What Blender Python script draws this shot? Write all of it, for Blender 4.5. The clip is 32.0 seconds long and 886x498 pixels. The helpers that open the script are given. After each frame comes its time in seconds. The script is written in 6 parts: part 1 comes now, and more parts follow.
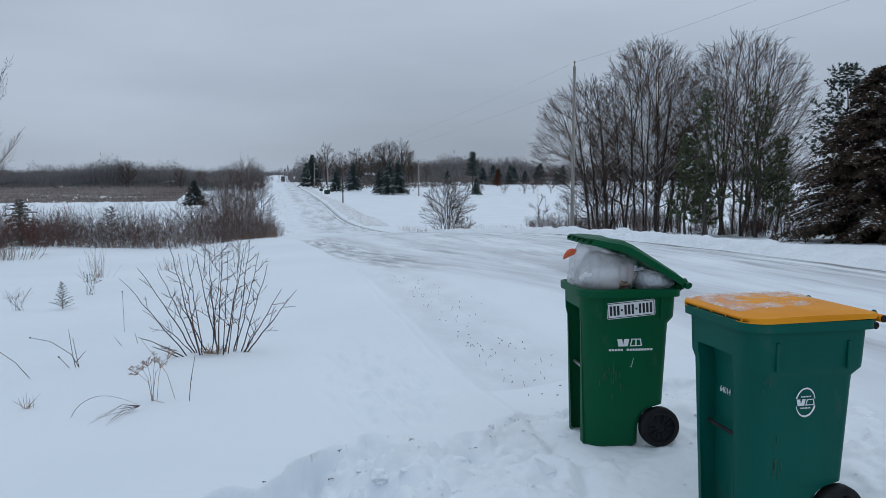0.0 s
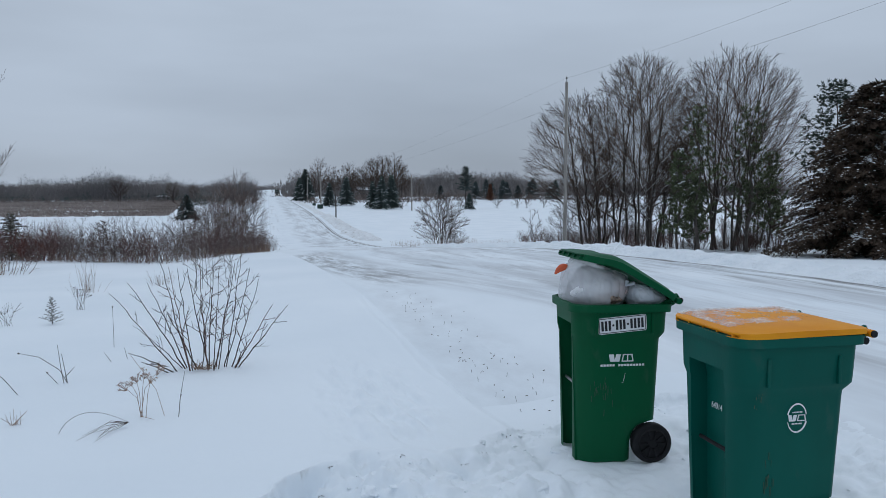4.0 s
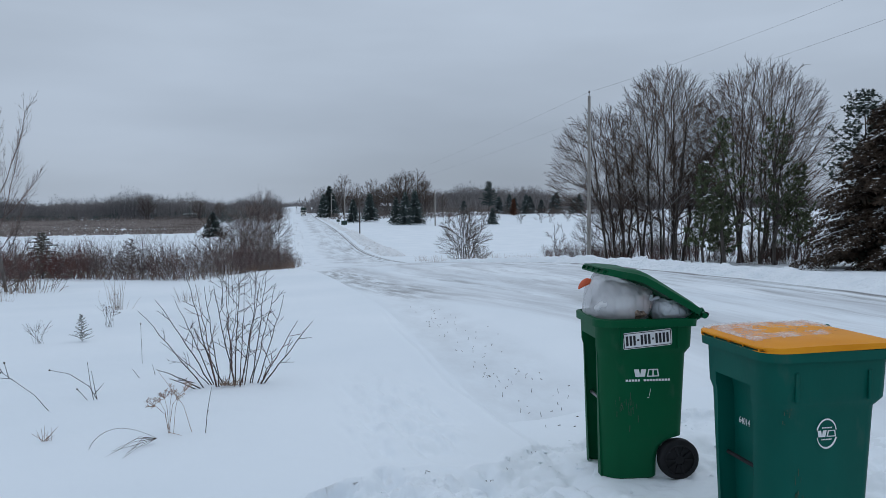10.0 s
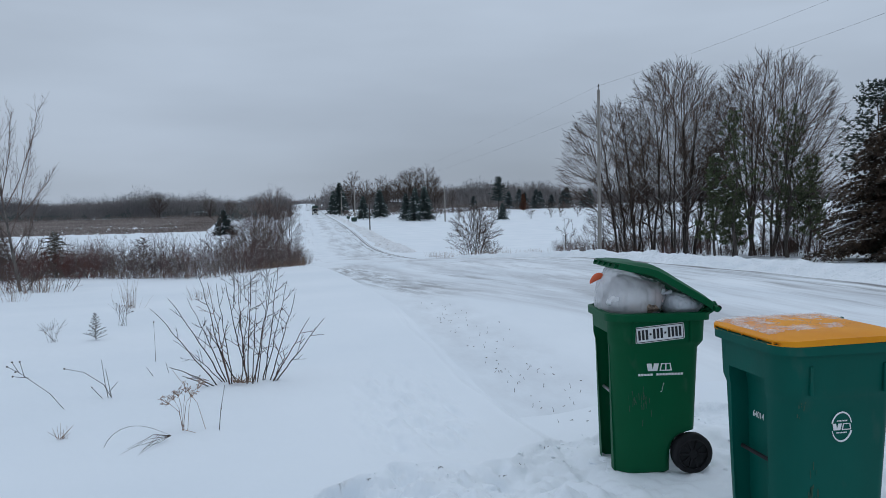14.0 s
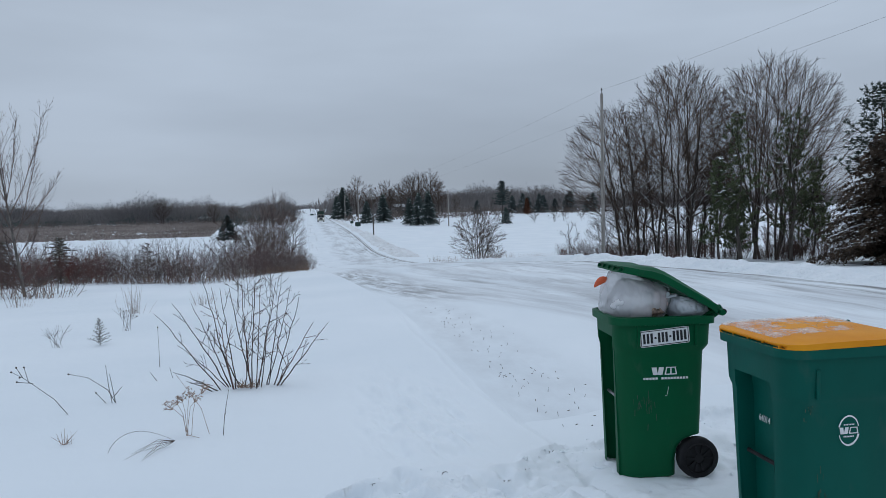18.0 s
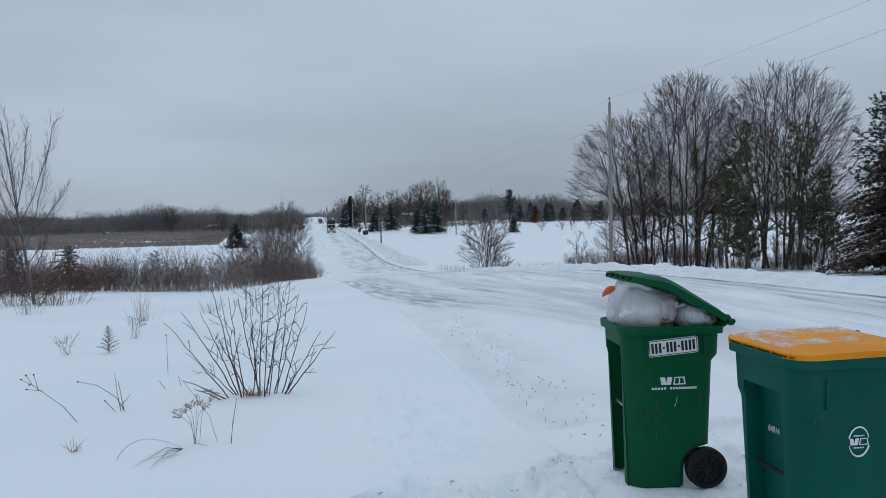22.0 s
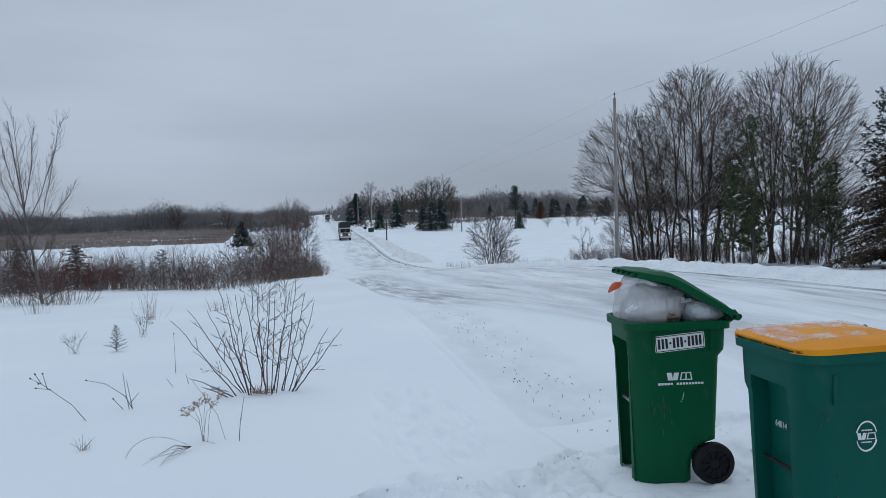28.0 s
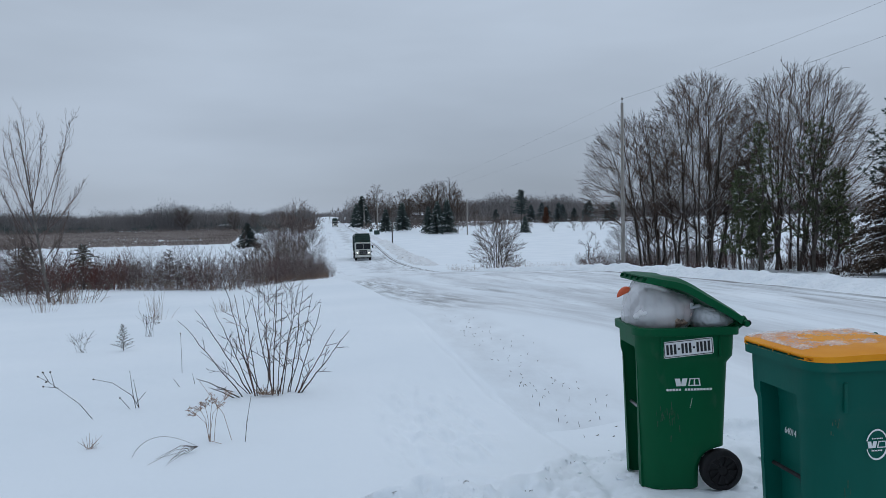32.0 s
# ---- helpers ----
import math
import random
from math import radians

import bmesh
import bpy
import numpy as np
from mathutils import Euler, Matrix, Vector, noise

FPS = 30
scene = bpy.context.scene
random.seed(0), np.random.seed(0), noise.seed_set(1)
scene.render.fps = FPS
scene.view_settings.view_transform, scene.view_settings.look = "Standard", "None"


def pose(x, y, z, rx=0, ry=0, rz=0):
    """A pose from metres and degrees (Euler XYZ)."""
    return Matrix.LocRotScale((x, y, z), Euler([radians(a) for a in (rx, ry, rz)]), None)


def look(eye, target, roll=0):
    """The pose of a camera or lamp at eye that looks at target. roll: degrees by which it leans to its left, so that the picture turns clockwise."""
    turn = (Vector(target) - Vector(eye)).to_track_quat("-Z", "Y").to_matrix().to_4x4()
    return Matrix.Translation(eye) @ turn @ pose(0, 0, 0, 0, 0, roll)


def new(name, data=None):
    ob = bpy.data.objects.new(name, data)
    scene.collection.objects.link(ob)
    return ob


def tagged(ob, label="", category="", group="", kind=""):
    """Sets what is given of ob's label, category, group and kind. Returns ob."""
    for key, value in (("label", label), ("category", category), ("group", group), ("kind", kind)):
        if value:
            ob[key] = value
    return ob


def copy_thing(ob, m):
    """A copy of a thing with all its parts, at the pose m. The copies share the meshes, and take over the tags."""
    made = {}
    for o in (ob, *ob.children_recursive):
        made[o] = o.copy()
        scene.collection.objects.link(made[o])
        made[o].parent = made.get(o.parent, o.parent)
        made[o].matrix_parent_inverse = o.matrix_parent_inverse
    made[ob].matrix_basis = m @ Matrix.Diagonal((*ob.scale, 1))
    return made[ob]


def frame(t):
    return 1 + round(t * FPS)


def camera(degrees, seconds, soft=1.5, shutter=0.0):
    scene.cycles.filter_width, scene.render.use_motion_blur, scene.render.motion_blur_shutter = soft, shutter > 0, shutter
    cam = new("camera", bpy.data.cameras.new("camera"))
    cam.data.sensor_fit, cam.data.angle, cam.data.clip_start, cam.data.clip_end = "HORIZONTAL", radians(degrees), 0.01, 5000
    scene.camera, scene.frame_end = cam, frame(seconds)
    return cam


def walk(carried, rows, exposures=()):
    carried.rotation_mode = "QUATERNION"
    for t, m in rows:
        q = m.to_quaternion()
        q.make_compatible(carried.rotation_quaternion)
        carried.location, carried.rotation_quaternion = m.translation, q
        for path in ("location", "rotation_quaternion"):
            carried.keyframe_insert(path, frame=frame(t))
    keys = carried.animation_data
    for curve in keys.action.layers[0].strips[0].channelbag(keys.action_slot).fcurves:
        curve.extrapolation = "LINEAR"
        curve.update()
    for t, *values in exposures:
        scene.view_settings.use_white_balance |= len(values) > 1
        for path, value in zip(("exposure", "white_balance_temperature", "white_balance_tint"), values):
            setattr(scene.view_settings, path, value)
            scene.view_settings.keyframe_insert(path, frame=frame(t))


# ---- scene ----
cam = camera(61.0, 32.0, soft=0.58)

PATH = [
    (0, (-0.006, 0.026, 1.652), (0.428, 1.97, 1.473), -0.0),
    (0.5, (-0.005, 0.025, 1.653), (0.431, 1.968, 1.469), -0.1),
    (1, (-0.003, 0.028, 1.656), (0.446, 1.968, 1.471), -0.1),
    (1.5, (0.004, 0.03, 1.654), (0.464, 1.969, 1.483), -0.0),
    (2, (0.002, 0.028, 1.656), (0.465, 1.967, 1.498), -0.0),
    (2.5, (0.001, 0.024, 1.656), (0.457, 1.965, 1.502), -0.0),
    (3, (0.003, 0.026, 1.656), (0.451, 1.968, 1.502), -0.1),
    (3.5, (0.006, 0.031, 1.655), (0.457, 1.974, 1.507), -0.0),
    (5.5, (0.005, 0.025, 1.656), (0.458, 1.969, 1.528), 0.1),
    (6, (-0.001, 0.017, 1.657), (0.443, 1.963, 1.528), -0.1),
    (6.5, (-0.005, 0.012, 1.656), (0.425, 1.961, 1.522), -0.1),
    (7, (-0.009, 0.011, 1.658), (0.407, 1.962, 1.519), -0.2),
    (7.5, (-0.008, 0.013, 1.657), (0.4, 1.966, 1.521), -0.4),
    (8, (-0.005, 0.008, 1.66), (0.395, 1.964, 1.534), -0.4),
    (8.5, (-0.005, 0.002, 1.661), (0.385, 1.96, 1.55), -0.3),
    (9, (0.0, 0.006, 1.662), (0.385, 1.966, 1.557), -0.3),
    (9.5, (0.001, 0.007, 1.66), (0.388, 1.967, 1.558), -0.4),
    (10, (0.005, 0.012, 1.659), (0.397, 1.971, 1.559), -0.5),
    (10.5, (0.003, 0.008, 1.661), (0.395, 1.967, 1.562), -0.6),
    (11, (0.001, 0.009, 1.661), (0.385, 1.969, 1.561), -0.8),
    (11.5, (0.004, 0.01, 1.662), (0.38, 1.971, 1.558), -1.0),
    (12, (0.011, 0.019, 1.659), (0.384, 1.981, 1.548), -1.1),
    (12.5, (0.005, 0.013, 1.661), (0.379, 1.974, 1.546), -1.0),
    (13, (0.004, 0.011, 1.66), (0.374, 1.974, 1.548), -1.0),
    (13.5, (0.0, 0.01, 1.661), (0.368, 1.972, 1.548), -1.1),
    (14, (0.001, 0.013, 1.66), (0.366, 1.976, 1.549), -1.1),
    (14.5, (0.003, 0.014, 1.659), (0.368, 1.977, 1.547), -1.3),
    (16.5, (0.01, 0.026, 1.66), (0.388, 1.987, 1.555), -1.3),
    (17, (0.01, 0.022, 1.659), (0.382, 1.985, 1.561), -1.4),
    (17.5, (0.001, 0.017, 1.66), (0.363, 1.982, 1.564), -1.4),
    (18, (0.002, 0.022, 1.657), (0.358, 1.988, 1.558), -1.3),
    (18.5, (-0.002, 0.023, 1.658), (0.349, 1.989, 1.553), -1.3),
    (19, (0.003, 0.026, 1.657), (0.347, 1.993, 1.548), -1.3),
    (19.5, (0.008, 0.024, 1.658), (0.348, 1.992, 1.549), -1.4),
    (20, (0.002, 0.013, 1.661), (0.342, 1.982, 1.559), -1.4),
    (20.5, (0.002, 0.009, 1.661), (0.337, 1.979, 1.564), -1.5),
    (21, (-0.003, 0.012, 1.66), (0.331, 1.982, 1.572), -1.3),
    (21.5, (-0.006, 0.008, 1.663), (0.33, 1.978, 1.584), -1.2),
    (22, (-0.003, 0.014, 1.661), (0.334, 1.984, 1.585), -1.2),
    (22.5, (-0.004, 0.013, 1.66), (0.332, 1.983, 1.579), -1.3),
    (23, (-0.002, 0.013, 1.661), (0.33, 1.983, 1.577), -1.2),
    (23.5, (0.0, 0.017, 1.659), (0.327, 1.989, 1.577), -1.1),
    (24, (-0.008, 0.007, 1.661), (0.316, 1.979, 1.583), -1.2),
    (24.5, (-0.004, 0.007, 1.663), (0.316, 1.979, 1.587), -1.2),
    (25, (-0.004, 0.008, 1.662), (0.312, 1.981, 1.586), -1.3),
    (25.5, (-0.004, 0.006, 1.662), (0.308, 1.98, 1.583), -1.4),
    (27.5, (-0.006, 0.003, 1.661), (0.313, 1.976, 1.579), -1.6),
    (28, (-0.005, 0.008, 1.662), (0.317, 1.98, 1.578), -1.6),
    (28.5, (-0.005, 0.011, 1.661), (0.315, 1.984, 1.575), -1.6),
    (29, (-0.007, 0.014, 1.661), (0.311, 1.987, 1.573), -1.6),
    (29.5, (-0.017, 0.007, 1.662), (0.301, 1.98, 1.578), -1.4),
    (30, (-0.026, 0.008, 1.662), (0.292, 1.981, 1.584), -1.2),
    (30.5, (-0.023, 0.009, 1.662), (0.294, 1.983, 1.589), -1.3),
    (31, (-0.018, 0.013, 1.661), (0.295, 1.987, 1.592), -1.3),
    (31.5, (-0.022, 0.012, 1.661), (0.289, 1.986, 1.59), -1.2),
    (32, (-0.025, 0.012, 1.66), (0.283, 1.987, 1.585), -1.0),
]
walk(cam, [(t, look(eye, target, roll)) for t, eye, target, roll in PATH])

# ---------------------------------------------------------------- light
def make_world():
    w = bpy.data.worlds.new("overcast")
    scene.world = w
    w.use_nodes = True
    nt = w.node_tree
    for n in list(nt.nodes):
        nt.nodes.remove(n)
    out = nt.nodes.new("ShaderNodeOutputWorld")
    bg = nt.nodes.new("ShaderNodeBackground")
    sky = nt.nodes.new("ShaderNodeTexSky")
    sky.sky_type, sky.sun_disc = "NISHITA", False
    sky.sun_elevation, sky.sun_rotation = radians(SUN_ELEV), radians(SUN_ROT)
    tc = nt.nodes.new("ShaderNodeTexCoord")
    sep = nt.nodes.new("ShaderNodeSeparateXYZ")
    nt.links.new(tc.outputs["Generated"], sep.inputs[0])
    ramp = nt.nodes.new("ShaderNodeValToRGB")
    r = ramp.color_ramp
    r.elements[0].position, r.elements[0].color = 0.0, (*SKY_LOW, 1)
    r.elements[1].position, r.elements[1].color = 1.0, (*SKY_TOP, 1)
    for pos, col in SKY_MID:
        e = r.elements.new(pos)
        e.color = (*col, 1)
    nt.links.new(sep.outputs["Z"], ramp.inputs[0])
    mp = nt.nodes.new("ShaderNodeMapping")
    mp.inputs["Scale"].default_value = (1.2, 1.2, 5.0)
    nz = nt.nodes.new("ShaderNodeTexNoise")
    nz.inputs["Scale"].default_value, nz.inputs["Detail"].default_value, nz.inputs["Roughness"].default_value = 1.6, 4, 0.5
    nt.links.new(tc.outputs["Generated"], mp.inputs[0])
    nt.links.new(mp.outputs[0], nz.inputs["Vector"])
    cl = nt.nodes.new("ShaderNodeMapRange")
    cl.inputs[1].default_value, cl.inputs[2].default_value, cl.inputs[3].default_value, cl.inputs[4].default_value = 0.3, 0.7, 0.9, 1.1
    nt.links.new(nz.outputs[0], cl.inputs[0])
    mul = nt.nodes.new("ShaderNodeMix")
    mul.data_type, mul.blend_type = "RGBA", "MULTIPLY"
    mul.inputs[0].default_value = 1
    nt.links.new(ramp.outputs[0], mul.inputs[6])
    nt.links.new(cl.outputs[0], mul.inputs[7])
    scl = nt.nodes.new("ShaderNodeMix")
    scl.data_type, scl.blend_type = "RGBA", "MULTIPLY"
    scl.inputs[0].default_value = 1
    scl.inputs[7].default_value = (0.1, 0.1, 0.1, 1)
    nt.links.new(sky.outputs[0], scl.inputs[6])
    mix = nt.nodes.new("ShaderNodeMix")
    mix.data_type = "RGBA"
    mix.inputs[0].default_value = 0.96
    nt.links.new(scl.outputs[2], mix.inputs[6])
    # the cloud is thinner towards the right of the road
    tilt = nt.nodes.new("ShaderNodeMapRange")
    tilt.inputs[1].default_value, tilt.inputs[2].default_value, tilt.inputs[3].default_value, tilt.inputs[4].default_value = -0.6, 0.7, 0.98, 1.03
    nt.links.new(sep.outputs["X"], tilt.inputs[0])
    even = nt.nodes.new("ShaderNodeMix")
    even.data_type, even.blend_type = "RGBA", "MULTIPLY"
    even.inputs[0].default_value = 1
    nt.links.new(mul.outputs[2], even.inputs[6])
    nt.links.new(tilt.outputs[0], even.inputs[7])
    # a heavier bank of cloud low over the farm, and a paler one low over the marsh
    def lobe(axis, centre, spread):
        a = nt.nodes.new("ShaderNodeMath")
        a.operation = "SUBTRACT"
        a.inputs[1].default_value = centre
        nt.links.new(sep.outputs[axis], a.inputs[0])
        b = nt.nodes.new("ShaderNodeMath")
        b.operation = "MULTIPLY"
        nt.links.new(a.outputs[0], b.inputs[0])
        nt.links.new(a.outputs[0], b.inputs[1])
        c = nt.nodes.new("ShaderNodeMath")
        c.operation = "MULTIPLY"
        c.inputs[1].default_value = -1 / spread ** 2
        nt.links.new(b.outputs[0], c.inputs[0])
        d = nt.nodes.new("ShaderNodeMath")
        d.operation = "EXPONENT"
        nt.links.new(c.outputs[0], d.inputs[0])
        return d.outputs[0]

    last = even.outputs[2]
    for x, wide, z, tall, gain in ((0.33, 0.26, 0.05, 0.11, -0.19), (-0.2, 0.25, 0.05, 0.07, 0.08)):
        k = nt.nodes.new("ShaderNodeMath")
        k.operation = "MULTIPLY"
        nt.links.new(lobe("X", x, wide), k.inputs[0])
        nt.links.new(lobe("Z", z, tall), k.inputs[1])
        g = nt.nodes.new("ShaderNodeMath")
        g.operation = "MULTIPLY_ADD"
        g.inputs[1].default_value, g.inputs[2].default_value = gain, 1.0
        nt.links.new(k.outputs[0], g.inputs[0])
        cloud = nt.nodes.new("ShaderNodeMix")
        cloud.data_type, cloud.blend_type = "RGBA", "MULTIPLY"
        cloud.inputs[0].default_value = 1
        nt.links.new(last, cloud.inputs[6])
        nt.links.new(g.outputs[0], cloud.inputs[7])
        last = cloud.outputs[2]
    nt.links.new(last, mix.inputs[7])
    nt.links.new(mix.outputs[2], bg.inputs[0])
    bg.inputs[1].default_value = 1.0
    nt.links.new(bg.outputs[0], out.inputs[0])


SUN_ELEV, SUN_ROT = 78, 22
SKY_LOW = (0.375, 0.443, 0.542)
SKY_MID = ((0.04, (0.371, 0.437, 0.532)), (0.11, (0.386, 0.455, 0.554)), (0.22, (0.45, 0.53, 0.64)))
SKY_TOP = (0.48, 0.57, 0.695)
make_world()
sun = new("sun", bpy.data.lights.new("sun", "SUN"))
sun.data.energy, sun.data.angle, sun.data.color = 0.42, radians(60), (0.95, 0.98, 1.0)
sun.matrix_world = look((0, 0, 50), (-4, -10, 0))


# ---------------------------------------------------------------- materials
def mat(name, base, rough=0.8, second=None, scale=4.0, detail=6, bump=0.0, bscale=None, metal=0.0, spec=0.5,
        emit=None, estr=0.0, alpha=None, trans=0.0, stretch=(1, 1, 1), vary=0.0, lo=0.35, hi=0.65, fine=None):
    m = bpy.data.materials.new(name)
    m.use_nodes = True
    nt = m.node_tree
    b = nt.nodes["Principled BSDF"]
    b.inputs["Roughness"].default_value = rough
    b.inputs["Metallic"].default_value = metal
    b.inputs["Specular IOR Level"].default_value = spec
    b.inputs["Transmission Weight"].default_value = trans
    tc = nt.nodes.new("ShaderNodeTexCoord")
    mp = nt.nodes.new("ShaderNodeMapping")
    mp.inputs["Scale"].default_value = stretch
    nt.links.new(tc.outputs["Object"], mp.inputs[0])
    col = None
    if second:
        nz = nt.nodes.new("ShaderNodeTexNoise")
        nz.inputs["Scale"].default_value, nz.inputs["Detail"].default_value = scale, detail
        nt.links.new(mp.outputs[0], nz.inputs["Vector"])
        cr = nt.nodes.new("ShaderNodeValToRGB")
        cr.color_ramp.elements[0].position, cr.color_ramp.elements[1].position = lo, hi
        cr.color_ramp.elements[0].color, cr.color_ramp.elements[1].color = (*base, 1), (*second, 1)
        nt.links.new(nz.outputs[0], cr.inputs[0])
        col = cr.outputs[0]
    else:
        rgb = nt.nodes.new("ShaderNodeRGB")
        rgb.outputs[0].default_value = (*base, 1)
        col = rgb.outputs[0]
    if fine:
        n2 = nt.nodes.new("ShaderNodeTexNoise")
        n2.inputs["Scale"].default_value, n2.inputs["Detail"].default_value = fine[0], 5
        nt.links.new(mp.outputs[0], n2.inputs["Vector"])
        r2 = nt.nodes.new("ShaderNodeMapRange")
        r2.inputs[1].default_value, r2.inputs[2].default_value = fine[2], fine[3]
        nt.links.new(n2.outputs[0], r2.inputs[0])
        mx = nt.nodes.new("ShaderNodeMix")
        mx.data_type = "RGBA"
        mx.inputs[7].default_value = (*fine[1], 1)
        nt.links.new(r2.outputs[0], mx.inputs[0])
        nt.links.new(col, mx.inputs[6])
        col = mx.outputs[2]
    if vary:
        oi = nt.nodes.new("ShaderNodeObjectInfo")
        mr = nt.nodes.new("ShaderNodeMapRange")
        mr.inputs[3].default_value, mr.inputs[4].default_value = 1 - vary, 1 + vary
        nt.links.new(oi.outputs["Random"], mr.inputs[0])
        hs = nt.nodes.new("ShaderNodeHueSaturation")
        nt.links.new(mr.outputs[0], hs.inputs["Value"])
        nt.links.new(col, hs.inputs["Color"])
        col = hs.outputs[0]
    nt.links.new(col, b.inputs["Base Color"])
    if bump:
        nb = nt.nodes.new("ShaderNodeTexNoise")
        nb.inputs["Scale"].default_value, nb.inputs["Detail"].default_value = bscale or scale * 4, 6
        nt.links.new(mp.outputs[0], nb.inputs["Vector"])
        bp = nt.nodes.new("ShaderNodeBump")
        bp.inputs["Strength"].default_value, bp.inputs["Distance"].default_value = 1.0, bump
        nt.links.new(nb.outputs[0], bp.inputs["Height"])
        nt.links.new(bp.outputs[0], b.inputs["Normal"])
    if emit:
        b.inputs["Emission Color"].default_value = (*emit, 1)
        b.inputs["Emission Strength"].default_value = estr
    if alpha is not None:
        b.inputs["Alpha"].default_value = alpha
    return m


SNOW_A, SNOW_B = (0.778, 0.832, 0.878), (0.842, 0.887, 0.926)
M_SNOW = mat("snow", SNOW_A, 0.7, SNOW_B, 0.25, 4, bump=0.012, bscale=5.0, spec=0.3)
M_BANK = mat("piled_snow", (0.745, 0.80, 0.845), 0.75, (0.835, 0.875, 0.912), 1.4, 5, bump=0.09, bscale=7.0, spec=0.3)
M_DIRTY = mat("dirty_piled_snow", (0.70, 0.72, 0.74), 0.8, (0.84, 0.865, 0.89), 0.8, 5, bump=0.09, bscale=5.0, spec=0.3, fine=(1.6, (0.42, 0.39, 0.36), 0.57, 0.74))
M_BARK = mat("bark_grey", (0.045, 0.037, 0.032), 0.9, (0.12, 0.102, 0.09), 9, 6, bump=0.01, stretch=(1, 1, 0.3), vary=0.25)
M_TWIG = mat("twig_brown", (0.056, 0.036, 0.027), 0.9, (0.105, 0.070, 0.053), 3, 4, vary=0.25)
M_TWIG_RED = mat("twig_red", (0.085, 0.044, 0.038), 0.9, (0.15, 0.088, 0.075), 2, 4, vary=0.3)
M_TWIG_WINE = mat("twig_wine", (0.10, 0.030, 0.024), 0.9, (0.16, 0.06, 0.045), 2, 4)
M_TWIG_HEDGE = mat("twig_grey_brown", (0.092, 0.066, 0.059), 0.9, (0.17, 0.125, 0.11), 3, 4, vary=0.25)
M_TWIG_DARK = mat("twig_dark", (0.03, 0.022, 0.02), 0.85, (0.085, 0.055, 0.04), 6, 4)
M_STRAW = mat("straw", (0.20, 0.13, 0.095), 0.9, (0.30, 0.21, 0.15), 5, 4)
M_SEEDLING = mat("dusty_needles", (0.13, 0.135, 0.12), 0.9, (0.26, 0.26, 0.25), 30, 3)
M_UMBEL = mat("dried_flower", (0.25, 0.16, 0.12), 0.9, (0.40, 0.28, 0.21), 9, 4)
M_MARSH = mat("marsh_grass", (0.18, 0.145, 0.127), 0.95, (0.31, 0.262, 0.238), 0.03, 5, stretch=(1, 3, 1))
M_NEEDLE_SHADED = mat("shaded_inner_needles", (0.018, 0.032, 0.022), 0.8, (0.04, 0.06, 0.04), 1.5, 4, vary=0.25)
M_NEEDLE_SPRUCE = mat("blue_spruce_needles", (0.043, 0.063, 0.058), 0.8, (0.094, 0.124, 0.116), 1.5, 4, vary=0.2)
M_NEEDLE_FIELD = mat("pale_spruce_needles", (0.034, 0.052, 0.049), 0.8, (0.075, 0.10, 0.095), 1.5, 4, vary=0.2)
# far spruces: haze is put into the colour, paler than the nearer ones
M_NEEDLE_HAZY = mat("hazed_spruce_needles", (0.055, 0.072, 0.072), 0.85, (0.10, 0.125, 0.125), 1.5, 4, vary=0.2)
M_NEEDLE_YOUNG = mat("young_needles", (0.105, 0.098, 0.078), 0.85, (0.21, 0.195, 0.165), 4, 4, vary=0.2)
M_BARK_PALE = mat("bark_pale", (0.07, 0.06, 0.053), 0.9, (0.18, 0.16, 0.145), 12, 6, bump=0.006, stretch=(1, 1, 0.4))
M_NEEDLE_WHITE = mat("white_pine_needles", (0.030, 0.047, 0.036), 0.8, (0.07, 0.095, 0.078), 1.2, 4)
M_NEEDLE_PINE = mat("pine_needles", (0.055, 0.068, 0.034), 0.8, (0.115, 0.138, 0.066), 1.2, 4, vary=0.2)
M_NEEDLE_BROWN = mat("cedar_needles", (0.038, 0.025, 0.016), 0.85, (0.09, 0.058, 0.037), 1.5, 4)
M_RUST = mat("rust_leaves", (0.10, 0.042, 0.024), 0.9, (0.16, 0.07, 0.04), 2, 3)
# base colour lightened to stand in for distance haze over the woods
M_WOODS_HAZY = mat("far_woods", (0.145, 0.136, 0.138), 0.95, (0.24, 0.22, 0.213), 0.02, 5)
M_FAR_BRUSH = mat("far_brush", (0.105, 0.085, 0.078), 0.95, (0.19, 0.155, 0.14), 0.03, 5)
M_POLE = mat("weathered_pole", (0.22, 0.20, 0.18), 0.9, (0.36, 0.335, 0.31), 6, 6, bump=0.004, stretch=(4, 4, 0.2))
M_WIRE = mat("wire", (0.12, 0.12, 0.125), 0.5, metal=0.6)
M_GREEN = mat("green_plastic", (0.0006, 0.076, 0.029), 0.5, (0.0009, 0.092, 0.036), 3, 5, spec=0.13, bump=0.0006, bscale=60,
              stretch=(1, 1, 0.45), fine=(9.0, (0.03, 0.095, 0.055), 0.62, 0.85))
M_TEAL = mat("teal_plastic", (0.0006, 0.077, 0.058), 0.5, (0.0009, 0.093, 0.070), 3, 5, spec=0.13, bump=0.0006, bscale=60,
             stretch=(1, 1, 0.45), fine=(8.0, (0.03, 0.092, 0.073), 0.62, 0.85))
M_YELLOW = mat("yellow_plastic", (0.70, 0.25, 0.008), 0.5, (0.78, 0.31, 0.014), 4, 5, spec=0.15, bump=0.0006, bscale=60)
M_BLACK = mat("black_rubber", (0.008, 0.008, 0.009), 0.6, (0.016, 0.016, 0.018), 14, 4, bump=0.001, spec=0.2)
